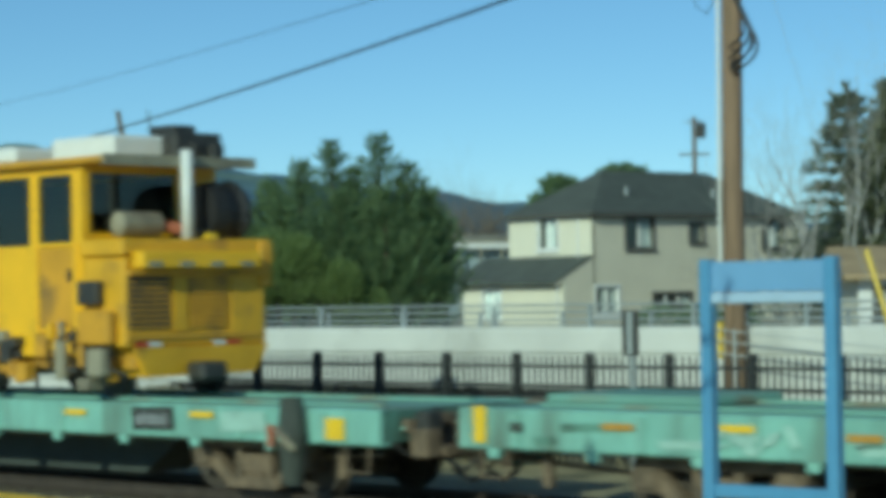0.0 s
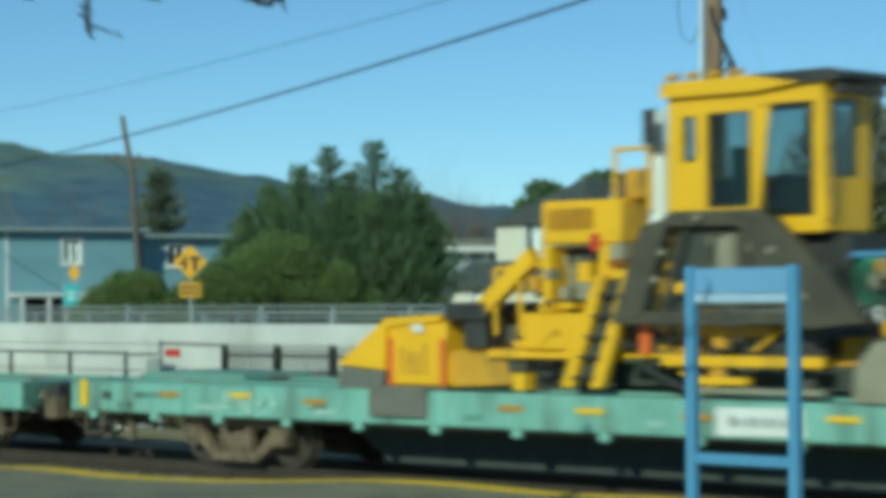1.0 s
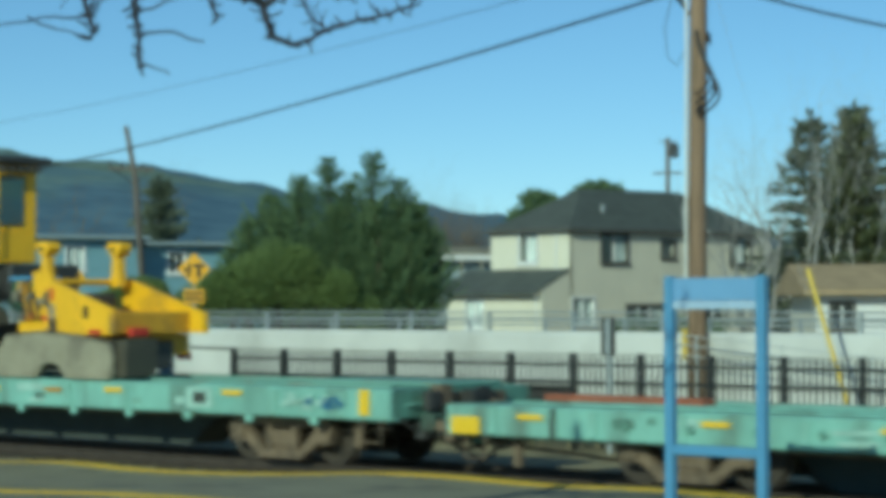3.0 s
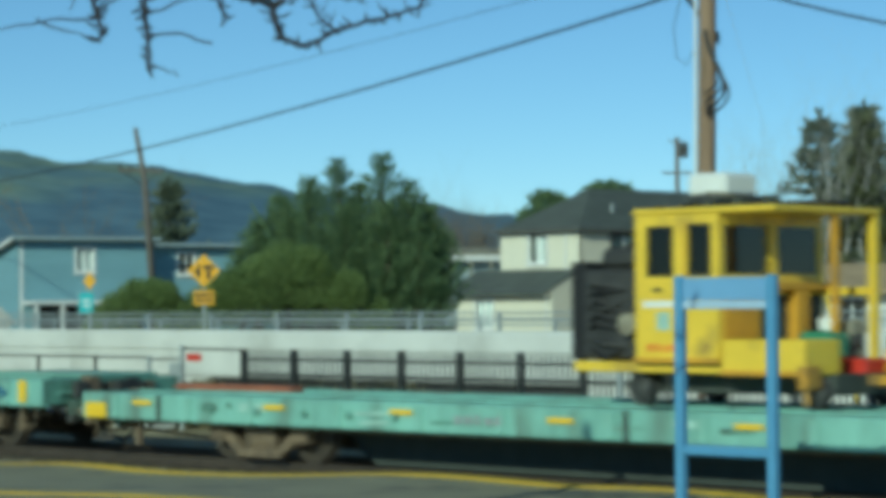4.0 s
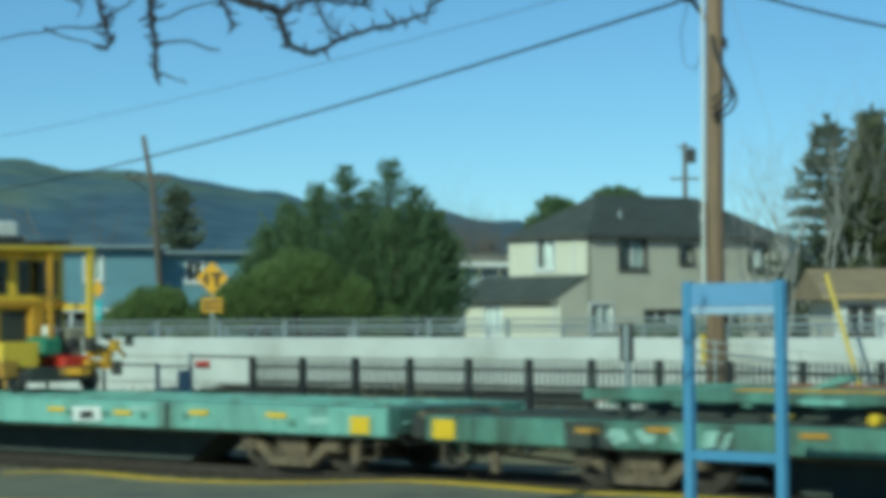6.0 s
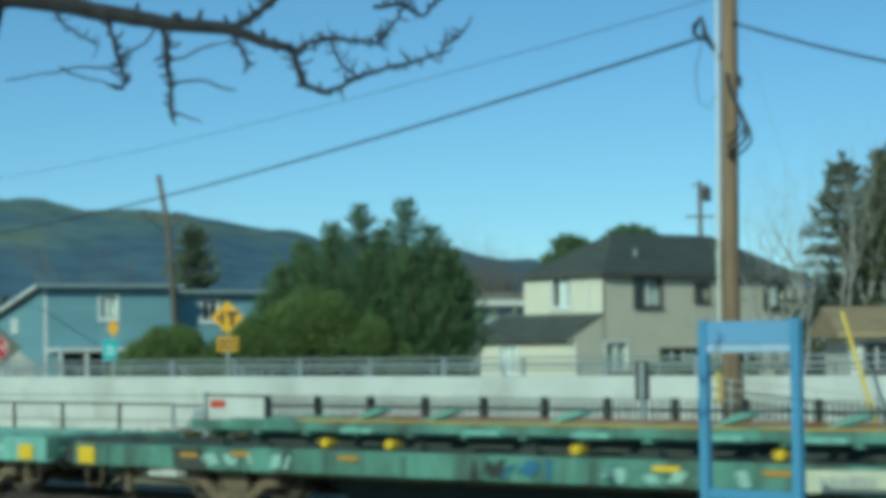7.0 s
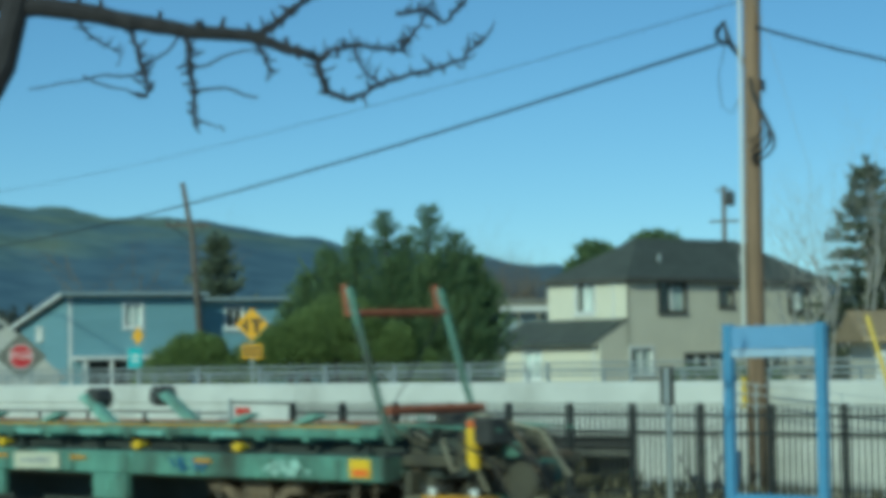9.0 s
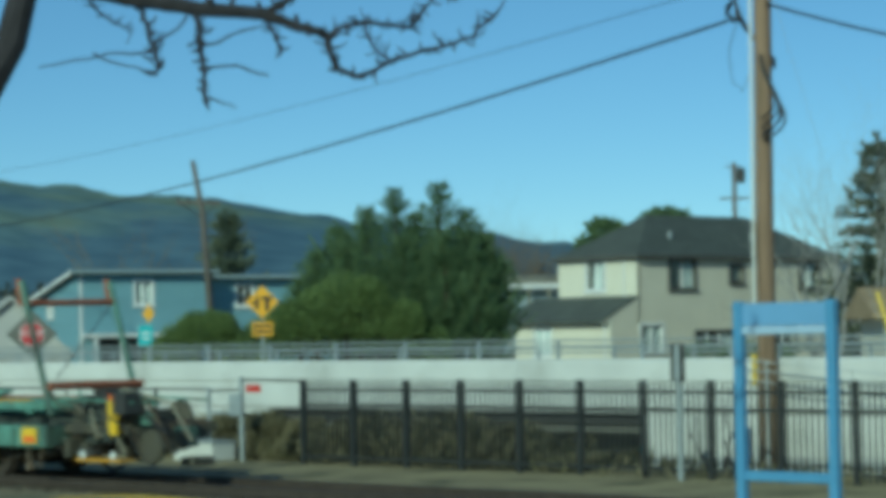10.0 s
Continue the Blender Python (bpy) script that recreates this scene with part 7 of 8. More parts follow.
# ---- the ballast regulator on the second wagon ----
def build_regulator():
    u0, zb = -10.0, 1.26
    m = thing("ballast_regulator", pose(u0, TRACK_Y, zb), "yellow ballast regulator with tall cab, broom box and folded plow wings", "rail machine", "yellow track machines")
    MOVING.append((m, u0, TRACK_Y, zb))
    X = lambda u: u - u0
    Z = lambda z: z - zb
    N = -1.1
    # broom box with rubber skirts
    part("broom_box", boxes((X(-15.12), X(-14.12), N, 1.1, Z(1.3), Z(2.12)), bevel=0.04), YELLOW, m, "yellow broom housing")
    part("broom_hood", prism([(X(-16.0), Z(1.56)), (X(-15.1), Z(2.16)), (X(-14.15), Z(2.2)), (X(-14.15), Z(2.125)), (X(-15.1), Z(2.05)), (X(-15.13), Z(1.5))], N - 0.05, 1.1), YELLOW, m)
    for u in (-15.1, -14.2):
        part("stripe", boxes((X(u), X(u) + 0.09, N - 0.014, N - 0.001, Z(1.3), Z(1.9))), ORANGE, m, "orange edge stripe")
    bars_of_writing(m, YELLOW_DULL, X(-14.9), X(-14.35), N - 0.002, Z(1.45), Z(1.85), 4, 9)
    part("decal", boxes((X(-14.62), X(-14.45), N - 0.058, N - 0.052, Z(1.98), Z(2.08))), WHITE, m)
    part("rubber_skirt", prism([(X(-16.05), Z(1.1)), (X(-15.3), Z(1.12)), (X(-15.15), Z(1.5)), (X(-15.95), Z(1.58))], N, 1.0), RUBBER, m, "grey rubber skirt")
    part("rubber_skirt", boxes((X(-15.1), X(-14.1), N - 0.38, N + 0.02, Z(0.93), Z(1.31)), bevel=0.01), RUBBER, m, "grey rubber skirt")
    part("broom_motor", boxes((X(-14.1), X(-13.4), N - 0.06, 0.6, Z(2.12), Z(2.35)), (X(-13.8), X(-13.44), N - 0.03, 0.55, Z(1.78), Z(2.13)), bevel=0.035), STEEL_DARK, m, "dark broom motor")
    part("broom_arm", prism([(X(-14.2), Z(1.3)), (X(-13.1), Z(1.35)), (X(-13.0), Z(1.8)), (X(-14.1), Z(1.75))], N + 0.1, 0.9), YELLOW_DULL, m)
    part("lift_arm", prism([(X(-13.75), Z(2.22)), (X(-13.5), Z(2.14)), (X(-12.62), Z(2.82)), (X(-12.72), Z(3.0))], N - 0.02, N + 0.14), YELLOW, m)
    # engine section
    part("frame_beam", boxes((X(-13.6), X(-5.5), -0.6, 0.6, Z(1.62), Z(1.95)), bevel=0.02), YELLOW_DULL, m)
    part("side_rail", boxes((X(-13.4), X(-11.8), N, N + 0.08, Z(1.68), Z(1.76))), YELLOW, m)
    part("body_panel", boxes((X(-12.85), X(-11.65), N + 0.02, 0.9, Z(1.78), Z(2.22)), bevel=0.02), YELLOW, m)
    eng = part("engine_bay", boxes((X(-12.35), X(-11.65), -0.8, 0.8, Z(2.22), Z(3.0))), STEEL_DARK, m, "dark open engine bay")
    for u in (-12.5, -11.62):
        part("bay_post", boxes((X(u), X(u) + 0.13, N, 0.95, Z(2.22), Z(3.02))), YELLOW, m)
    rnd = random.Random(8)
    for i in range(9):
        u = -12.3 + 0.07 * i
        part("engine_pipe", tube([(X(u), -0.85, Z(2.3 + rnd.random() * 0.2)), (X(u) + 0.1, -0.95, Z(2.55)), (X(u) + rnd.uniform(-0.1, 0.2), -0.88, Z(2.9))], 0.025, 6), rnd.choice((STEEL_GREY, RUBBER_BLACK, WHITE)), eng)
    part("cooler", boxes((X(-12.52), X(-11.3), N, 0.9, Z(3.03), Z(3.55)), bevel=0.03), YELLOW, m, "yellow louvred cooler box")
    louvres(m, YELLOW_DULL, X(-12.4), X(-11.7), N - 0.001, Z(3.22), Z(3.48), 6)
    part("badge", boxes((X(-11.75), X(-11.6), N - 0.006, N - 0.001, Z(2.95), Z(3.15))), RED, m)
    part("box_tower", boxes((X(-11.4), X(-11.12), -0.9, -0.5, Z(3.55), Z(3.9)), bevel=0.02), YELLOW_DULL, m)
    part("silencer", lathe([(0.05, 0.0), (0.13, 0.03), (0.13, 0.95), (0.06, 1.0), (0.06, 1.35)], 14, axis="z"), WHITE, m, "pale silencer stack", at=(X(-10.9), -0.85, Z(3.2)))
    part("rear_steps", boxes((X(-11.55), X(-10.7), N - 0.05, N + 0.4, Z(2.62), Z(2.72))), YELLOW, m)
    for k in (-0.22, 0.22):
        part("ladder_rail", prism([(X(-11.9) + k, Z(1.35)), (X(-11.72) + k, Z(1.35)), (X(-11.2) + k, Z(2.66)), (X(-11.38) + k, Z(2.66))], N - 0.12, N - 0.02), YELLOW, m, "yellow ladder rail")
    # Dark sheet added to blacken the space between the ladder rails.
    part("ladder_back", prism([(X(-11.98), Z(1.4)), (X(-11.62), Z(1.4)), (X(-11.12), Z(2.6)), (X(-11.48), Z(2.6))], N - 0.015, N - 0.004), UNDER, m)
    for i in range(5):
        f = i / 5
        part("ladder_step", boxes((X(-11.95) + 0.52 * f, X(-11.6) + 0.52 * f, N - 0.14, N + 0.05, Z(1.45 + 1.2 * f), Z(1.48 + 1.2 * f))), STEEL_DARK, m)
    for a, b in (((-13.3, 1.95), (-13.3, 2.75)), ((-12.9, 1.95), (-12.9, 2.75)), ((-13.3, 2.75), (-12.5, 2.8)), ((-11.4, 3.55), (-11.4, 4.15)), ((-10.9, 3.4), (-10.9, 4.1)), ((-11.4, 4.12), (-10.85, 4.12))):
        rod("handrail", m, YELLOW, (X(a[0]), N + 0.05, Z(a[1])), (X(b[0]), N + 0.05, Z(b[1])), 0.028)
    # cab
    c0, c1 = X(-10.58), X(-8.45)
    cab = open_box("cab", m, YELLOW, c0, c1, N, -0.22, Z(3.1), Z(4.72), holes_side=((X(-10.34), X(-10.2), Z(3.95), Z(4.42)), (X(-10.0), X(-9.44), Z(3.42), Z(4.44)), (X(-9.26), X(-8.6), Z(3.3), Z(4.5))),
                   holes_end=((-0.96, -0.42, Z(3.7), Z(4.55)),), label="tall yellow glazed cab", glass=CAB_GLASS_GREEN)
    part("window_pillar", prism([(X(-9.42), Z(3.3)), (X(-9.30), Z(3.3)), (X(-9.14), Z(4.5)), (X(-9.3), Z(4.5))], N - 0.03, N - 0.012), YELLOW, m)
    part("roof", prism([(c0 - 0.06, Z(4.72)), (c0 - 0.02, Z(4.84)), (c1 + 0.1, Z(4.86)), (c1 + 0.3, Z(4.82)), (c1 + 0.3, Z(4.74)), (c1 + 0.1, Z(4.72))], N - 0.08, -0.1), STEEL_DARK, m, "dark cab roof with visor")
    part("roof_front", prism([(c0 - 0.05, Z(4.66)), (c0, Z(4.83)), (X(-9.4), Z(4.85)), (X(-8.7), Z(4.72)), (X(-9.3), Z(4.66))], N - 0.1, N - 0.082), YELLOW, m)
    for i in range(4):
        part("roof_light", boxes((c0 + 0.05 + i * 0.3, c0 + 0.2 + i * 0.3, N - 0.12, N - 0.02, Z(4.862), Z(4.93)), bevel=0.01), YELLOW_DULL, m)
    part("mirror", boxes((c0 - 0.28, c0 - 0.1, N - 0.12, N - 0.08, Z(4.15), Z(4.55)), bevel=0.01), STEEL_DARK, m)
    part("seat", boxes((X(-9.9), X(-9.45), -0.8, -0.35, Z(3.3), Z(3.5)), (X(-9.95), X(-9.85), -0.8, -0.35, Z(3.5), Z(4.1)), bevel=0.04), GREEN_TANK, m)
    part("console", boxes((X(-9.25), X(-9.0), -0.85, -0.35, Z(3.15), Z(3.75)), bevel=0.03), STEEL_DARK, m)
    part("end_panel", boxes((c1 + 0.002, c1 + 0.02, N + 0.02, -0.25, Z(3.12), Z(3.62))), YELLOW, m)
    # folded plow wing on the near side
    y0, y1 = N - 0.28, N - 0.12
    wing = part("plow_wing", prism([(X(-10.55), Z(3.2)), (X(-10.35), Z(3.36)), (X(-9.2), Z(3.36)), (X(-8.9), Z(3.24)), (X(-9.05), Z(3.18)), (X(-10.3), Z(3.2))], y0, y1), PLOW_DARK, m, "folded dark steel plow wing")
    part("wing_edge", prism([(X(-10.75), Z(3.2)), (X(-10.35), Z(3.3)), (X(-10.75), Z(2.2)), (X(-11.2), Z(2.1))], y0 - 0.02, y1), PLOW_DARK, wing)
    part("wing_edge", prism([(X(-9.45), Z(3.3)), (X(-9.0), Z(3.3)), (X(-8.35), Z(2.75)), (X(-7.75), Z(2.12)), (X(-8.5), Z(2.05))], y0 - 0.06, y1), PLOW_DARK, wing)
    part("wing_plate", prism([(X(-10.35), Z(3.19)), (X(-9.4), Z(3.19)), (X(-8.7), Z(2.25)), (X(-10.6), Z(2.25))], y1 + 0.02, y1 + 0.07), UNDER, wing, "dark wing recess")
    part("wing_plate", prism([(X(-9.95), Z(3.12)), (X(-9.3), Z(3.12)), (X(-8.75), Z(2.25)), (X(-9.98), Z(2.25))], y1 - 0.03, y1 + 0.015), PLOW_DARK, wing, "grey worn wing plate")
    for a, b, c, d, mm in ((-10.0, -9.82, 2.3, 3.0, PLOW_DARK), (-9.78, -9.55, 2.42, 3.1, STEEL_GREY), (-9.5, -9.32, 2.28, 2.9, PLOW_DARK), (-9.28, -9.05, 2.3, 2.72, PLOW_DARK)):
        part("wing_lining", prism([(X(a), Z(c)), (X(b) + 0.05, Z(c)), (X(b), Z(d)), (X(a) + 0.03, Z(d) - 0.06)], y1 - 0.075, y1 - 0.047), mm, wing)
    part("wing_lip", prism([(X(-9.48), Z(3.33)), (X(-8.98), Z(3.33)), (X(-8.3), Z(2.76)), (X(-7.7), Z(2.12)), (X(-7.82), Z(2.1)), (X(-8.42), Z(2.7)), (X(-9.05), Z(3.22))], y0 - 0.1, y0 - 0.062), PLOW_DARK, wing)
    for u_, z_ in ((-10.5, 2.6), (-10.4, 2.9), (-8.9, 2.9), (-8.5, 2.4), (-9.9, 3.28)):
        part("wing_bolt", lathe([(0.01, 0.0), (0.045, 0.005), (0.045, 0.03), (0.01, 0.035)], 8), STEEL_GREY, wing, at=(X(u_), y0 - 0.1, Z(z_)))
    part("wing_roller", lathe([(0.02, -0.1), (0.07, -0.09), (0.07, 0.09), (0.02, 0.1)], 12), YELLOW, wing, at=(X(-10.2), y1 - 0.1, Z(2.5)))
    part("wing_sill", boxes((X(-11.15), X(-8.4), y0, y1, Z(2.1), Z(2.24))), PLOW_DARK, wing)
    for u in (-9.9, -9.72, -9.54, -9.36):
        part("wing_rib", boxes((X(u), X(u) + 0.03, y1 - 0.045, y1 - 0.031, Z(2.3), Z(3.08))), STEEL_GREY, wing)
    part("wing_cylinder", tube([(X(-10.45), y1 - 0.05, Z(2.3)), (X(-10.2), y1 - 0.05, Z(3.15))], 0.05, 8), STEEL_DARK, wing)
    # under the cab
    part("yoke", boxes((X(-10.7), X(-8.5), N, N + 0.1, Z(1.62), Z(1.74))), YELLOW, m)
    part("yoke", boxes((X(-10.5), X(-9.2), N + 0.05, N + 0.3, Z(1.95), Z(2.08)), bevel=0.01), YELLOW_DULL, m)
    part("yoke", boxes((X(-10.2), X(-9.5), N - 0.02, N + 0.1, Z(1.42), Z(1.5))), YELLOW, m)
    part("cover", boxes((X(-11.0), X(-10.85), N - 0.03, N, Z(1.75), Z(2.1))), ORANGE, m)
    part("transfer_case", boxes((X(-9.7), X(-8.6), N + 0.15, 0.7, Z(1.72), Z(2.1)), bevel=0.03), STEEL_DARK, m)
    part("slide", boxes((X(-10.3), X(-8.5), N, N + 0.12, Z(1.32), Z(1.38))), STEEL_GREY, m)
    # dark valves, hoses and yellow links crowd the space under the body
    rq = random.Random(19)
    for i in range(34):
        u, z = rq.uniform(-13.4, -8.3), rq.uniform(1.36, 2.05)
        w, hh = rq.uniform(0.04, 0.16), rq.uniform(0.04, 0.13)
        part("fitting", boxes((X(u) - w, X(u) + w, N + rq.uniform(0.02, 0.15), N + rq.uniform(0.2, 0.4), Z(z) - hh, Z(z) + hh), bevel=0.015), rq.choice((STEEL_DARK, UNDER, YELLOW_DULL, PLOW_DARK, YELLOW, STEEL_DARK)), m)
    for i in range(10):
        u, z = rq.uniform(-13.2, -8.6), rq.uniform(1.45, 1.95)
        part("link_rod", tube([(X(u), N + 0.04, Z(z)), (X(u) + rq.uniform(0.3, 0.8), N + 0.02, Z(z + rq.uniform(-0.3, 0.3)))], rq.uniform(0.018, 0.035), 6), rq.choice((YELLOW, YELLOW_DULL, STEEL_DARK)), m)
    for i in range(8):
        u = -12.9 + 0.55 * i
        part("hydraulic_hose", tube([(X(u), -0.9, Z(2.1)), (X(u) + 0.12, -1.05, Z(1.85)), (X(u) + 0.28, -1.0, Z(1.6)), (X(u) + 0.2, -0.9, Z(1.45))], 0.024, 6), RUBBER_BLACK, m)
    for u in (-12.75, -12.1, -7.9):
        for y in (-0.75, 0.75):
            rail_wheel(m, X(u), y, 0.36, 0.35)
    part("axle_housing", boxes((X(-13.1), X(-11.8), -0.65, 0.65, 0.2, Z(1.65))), UNDER, m)
    part("underframe", boxes((X(-11.8), X(-7.2), -0.6, 0.6, 0.1, Z(1.62))), UNDER, m)
    part("tank", lathe([(0.05, -0.36), (0.27, -0.33), (0.27, 0.33), (0.05, 0.36)], 16), GREEN_TANK, m, "green oil tank", at=(X(-8.0), -0.55, Z(2.55)))
    part("tank_cap", boxes((X(-8.28), X(-7.74), -0.9, -0.2, Z(2.80), Z(2.88)), bevel=0.03), BLUE_STEEL, m, "blue cover on the tank")
    part("cab_pedestal", boxes((X(-9.3), X(-8.3), -0.85, 0.6, Z(2.45), Z(3.08)), bevel=0.04), STEEL_DARK, m, "dark pedestal under the cab")
    part("wing_hinge", tube([(X(-8.35), N - 0.15, Z(2.15)), (X(-8.3), N - 0.15, Z(2.75))], 0.07, 8), STEEL_DARK, m)
    # brackets, cans and pipes between tank and nose, on the cab and over the engine
    rv = random.Random(27)
    for i in range(26):
        u, z = rv.uniform(-7.9, -6.7), rv.uniform(1.95, 2.7)
        w, hh = rv.uniform(0.03, 0.1), rv.uniform(0.03, 0.12)
        part("fitting", boxes((X(u) - w, X(u) + w, N - 0.03 + rv.uniform(0.0, 0.05), N + 0.16, Z(z) - hh, Z(z) + hh), bevel=0.012), rv.choice((YELLOW_DULL, STEEL_DARK, YELLOW, RED, STEEL_GREY, PLOW_DARK)), m)
    for i in range(16):
        u, z = rv.uniform(-12.75, -11.1), rv.uniform(1.95, 3.0)
        w, hh = rv.uniform(0.03, 0.12), rv.uniform(0.03, 0.12)
        part("fitting", boxes((X(u) - w, X(u) + w, N - 0.03, N + 0.2, Z(z) - hh, Z(z) + hh), bevel=0.012), rv.choice((YELLOW_DULL, STEEL_DARK, YELLOW, YELLOW_DULL, STEEL_GREY)), m)
    for i in range(8):
        u = -8.35 + 0.14 * i
        part("hydraulic_hose", tube([(X(u), -0.95, Z(2.75)), (X(u) + 0.1, -1.12, Z(2.5)), (X(u) + 0.25, -1.14, Z(2.2)), (X(u) + 0.2, -1.0, Z(1.98))], 0.022, 6), rv.choice((RUBBER_BLACK, YELLOW_DULL, RUBBER_BLACK)), m)
    for i in range(5):
        part("visor_lamp", boxes((c1 + 0.12 + 0.02 * i, c1 + 0.24 + 0.02 * i, N + 0.02 + 0.16 * i, N + 0.12 + 0.16 * i, Z(4.58), Z(4.70)), bevel=0.015), STEEL_DARK, m)
    part("cab_grab", tube([(c1 + 0.02, N + 0.05, Z(3.2)), (c1 + 0.1, N + 0.04, Z(3.3)), (c1 + 0.1, N + 0.04, Z(3.95)), (c1 + 0.02, N + 0.05, Z(4.0))], 0.016, 6), STEEL_DARK, m)
    part("wiper", tube([(X(-9.2), N - 0.03, Z(3.4)), (X(-8.8), N - 0.04, Z(4.2))], 0.012, 5), RUBBER_BLACK, m)
    # front plow
    prof = [(X(-7.35), Z(1.95)), (X(-7.35), Z(2.95)), (X(-6.95), Z(2.95)), (X(-6.85), Z(2.8)), (X(-5.33), Z(2.34)), (X(-5.33), Z(1.95))]
    part("nose_plate", prism(prof, N, N + 0.1), YELLOW, m, "tapering yellow side plate")
    part("nose_plate", prism([(X(-6.95), Z(1.97)), (X(-6.95), Z(2.85)), (X(-6.7), Z(2.8)), (X(-4.95), Z(2.28)), (X(-4.95), Z(1.97))], 0.42, 0.52), YELLOW, m, "tapering yellow side plate")
    part("nose_floor", prism([(X(-7.0), Z(2.3)), (X(-5.35), Z(2.05)), (X(-5.35), Z(2.12)), (X(-7.0), Z(2.37))], N + 0.101, 0.419), YELLOW_DULL, m)
    part("nose_end", boxes((X(-5.4), X(-5.28), N - 0.02, 0.419, Z(1.96), Z(2.3)), bevel=0.015), YELLOW_DULL, m, "yellow end plate")
    part("cross_tube", tube([(X(-6.9), N + 0.1, Z(2.78)), (X(-6.9), 0.45, Z(2.78))], 0.05, 8), YELLOW, m)
    part("red_unit", boxes((X(-5.28), X(-5.16), -0.85, -0.5, Z(1.92), Z(2.06)), bevel=0.02), RED, m, "red coupling unit")
    part("stripe", boxes((X(-5.9), X(-5.6), N - 0.012, N - 0.001, Z(1.96), Z(2.03))), RED, m)
    part("badge", boxes((X(-6.05), X(-5.93), N - 0.006, N - 0.001, Z(2.2), Z(2.4))), RUBBER_BLACK, m)
    part("bolt_plate", boxes((X(-6.98), X(-6.8), N - 0.012, N - 0.001, Z(2.5), Z(2.68))), RED, m)
    part("bolt_plate", boxes((X(-6.9), X(-6.72), N - 0.03, N - 0.001, Z(2.0), Z(2.2)), bevel=0.01), STEEL_DARK, m)
    part("base_block", boxes((X(-7.7), X(-7.0), N - 0.03, N + 0.3, Z(1.96), Z(2.14)), bevel=0.02), YELLOW, m)
    for u, y in ((-7.22, N + 0.02), (-6.9, 0.1)):
        part("post", prism([(X(u), Z(2.7)), (X(u) + 0.24, Z(2.7)), (X(u) + 0.19, Z(3.2)), (X(u) + 0.06, Z(3.2))], y, y + 0.16, bevel=0.012), YELLOW, m)
        part("post_cap", prism([(X(u) + 0.04, Z(3.2)), (X(u) + 0.22, Z(3.2)), (X(u) + 0.30, Z(3.32)), (X(u) + 0.26, Z(3.42)), (X(u) - 0.04, Z(3.42)), (X(u) - 0.06, Z(3.36))], y - 0.03, y + 0.22, bevel=0.012), YELLOW, m)
        part("pin", tube([(X(u) + 0.12, y - 0.08, Z(3.3)), (X(u) + 0.12, y + 0.26, Z(3.3))], 0.03, 8), STEEL_DARK, m)
    part("front_motor", boxes((X(-7.0), X(-6.6), -0.55, 0.05, Z(2.3), Z(2.6)), bevel=0.06), STEEL_DARK, m)
    part("front_motor", lathe([(0.05, -0.2), (0.12, -0.18), (0.12, 0.18), (0.05, 0.2)], 14, axis="x"), STEEL_GREY, m, at=(X(-6.75), -0.75, Z(2.45)))
    # curved mouldboard
    outline = [(-7.88, 1.29), (-7.85, 1.63), (-7.61, 1.92), (-6.76, 1.98), (-5.81, 1.96), (-5.02, 1.83), (-4.93, 1.59), (-4.96, 1.30), (-6.09, 1.29), (-6.25, 1.48), (-6.45, 1.52), (-6.66, 1.48), (-6.79, 1.29)]
    blade = part("mouldboard", prism([(X(a), Z(b)) for a, b in outline], N - 0.34, N - 0.26), STEEL_GREY, m, "grey worn mouldboard blade")
    for u in (-7.45, -6.2, -5.45):
        part("blade_fold", prism([(X(u), Z(1.5)), (X(u) + 0.05, Z(1.5)), (X(u) + 0.06, Z(1.86)), (X(u) + 0.03, Z(1.86))], N - 0.35, N - 0.341), STEEL_GREY, blade)
    part("cutting_edge", boxes((X(-7.84), X(-6.83), N - 0.37, N - 0.341, Z(1.28), Z(1.42))), STEEL_GREY, blade)
    part("cutting_edge", boxes((X(-6.05), X(-4.98), N - 0.37, N - 0.341, Z(1.28), Z(1.42))), STEEL_GREY, blade)
    part("top_lip", prism([(X(-7.61), Z(1.925)), (X(-6.76), Z(1.985)), (X(-5.02), Z(1.835)), (X(-5.02), Z(1.86)), (X(-6.76), Z(2.01)), (X(-7.61), Z(1.95))], N - 0.34, N - 0.05), PLOW_DARK, blade)
    part("blade_back", boxes((X(-7.4), X(-5.4), -1.2, 0.2, Z(1.4), Z(1.85)), bevel=0.03), STEEL_DARK, m)
    part("wheel_guard", prism([(X(-5.0), Z(1.3)), (X(-4.75), Z(1.32)), (X(-4.72), Z(1.9)), (X(-5.0), Z(1.86))], -1.3, -0.7), PLOW_DARK, m)


build_regulator()


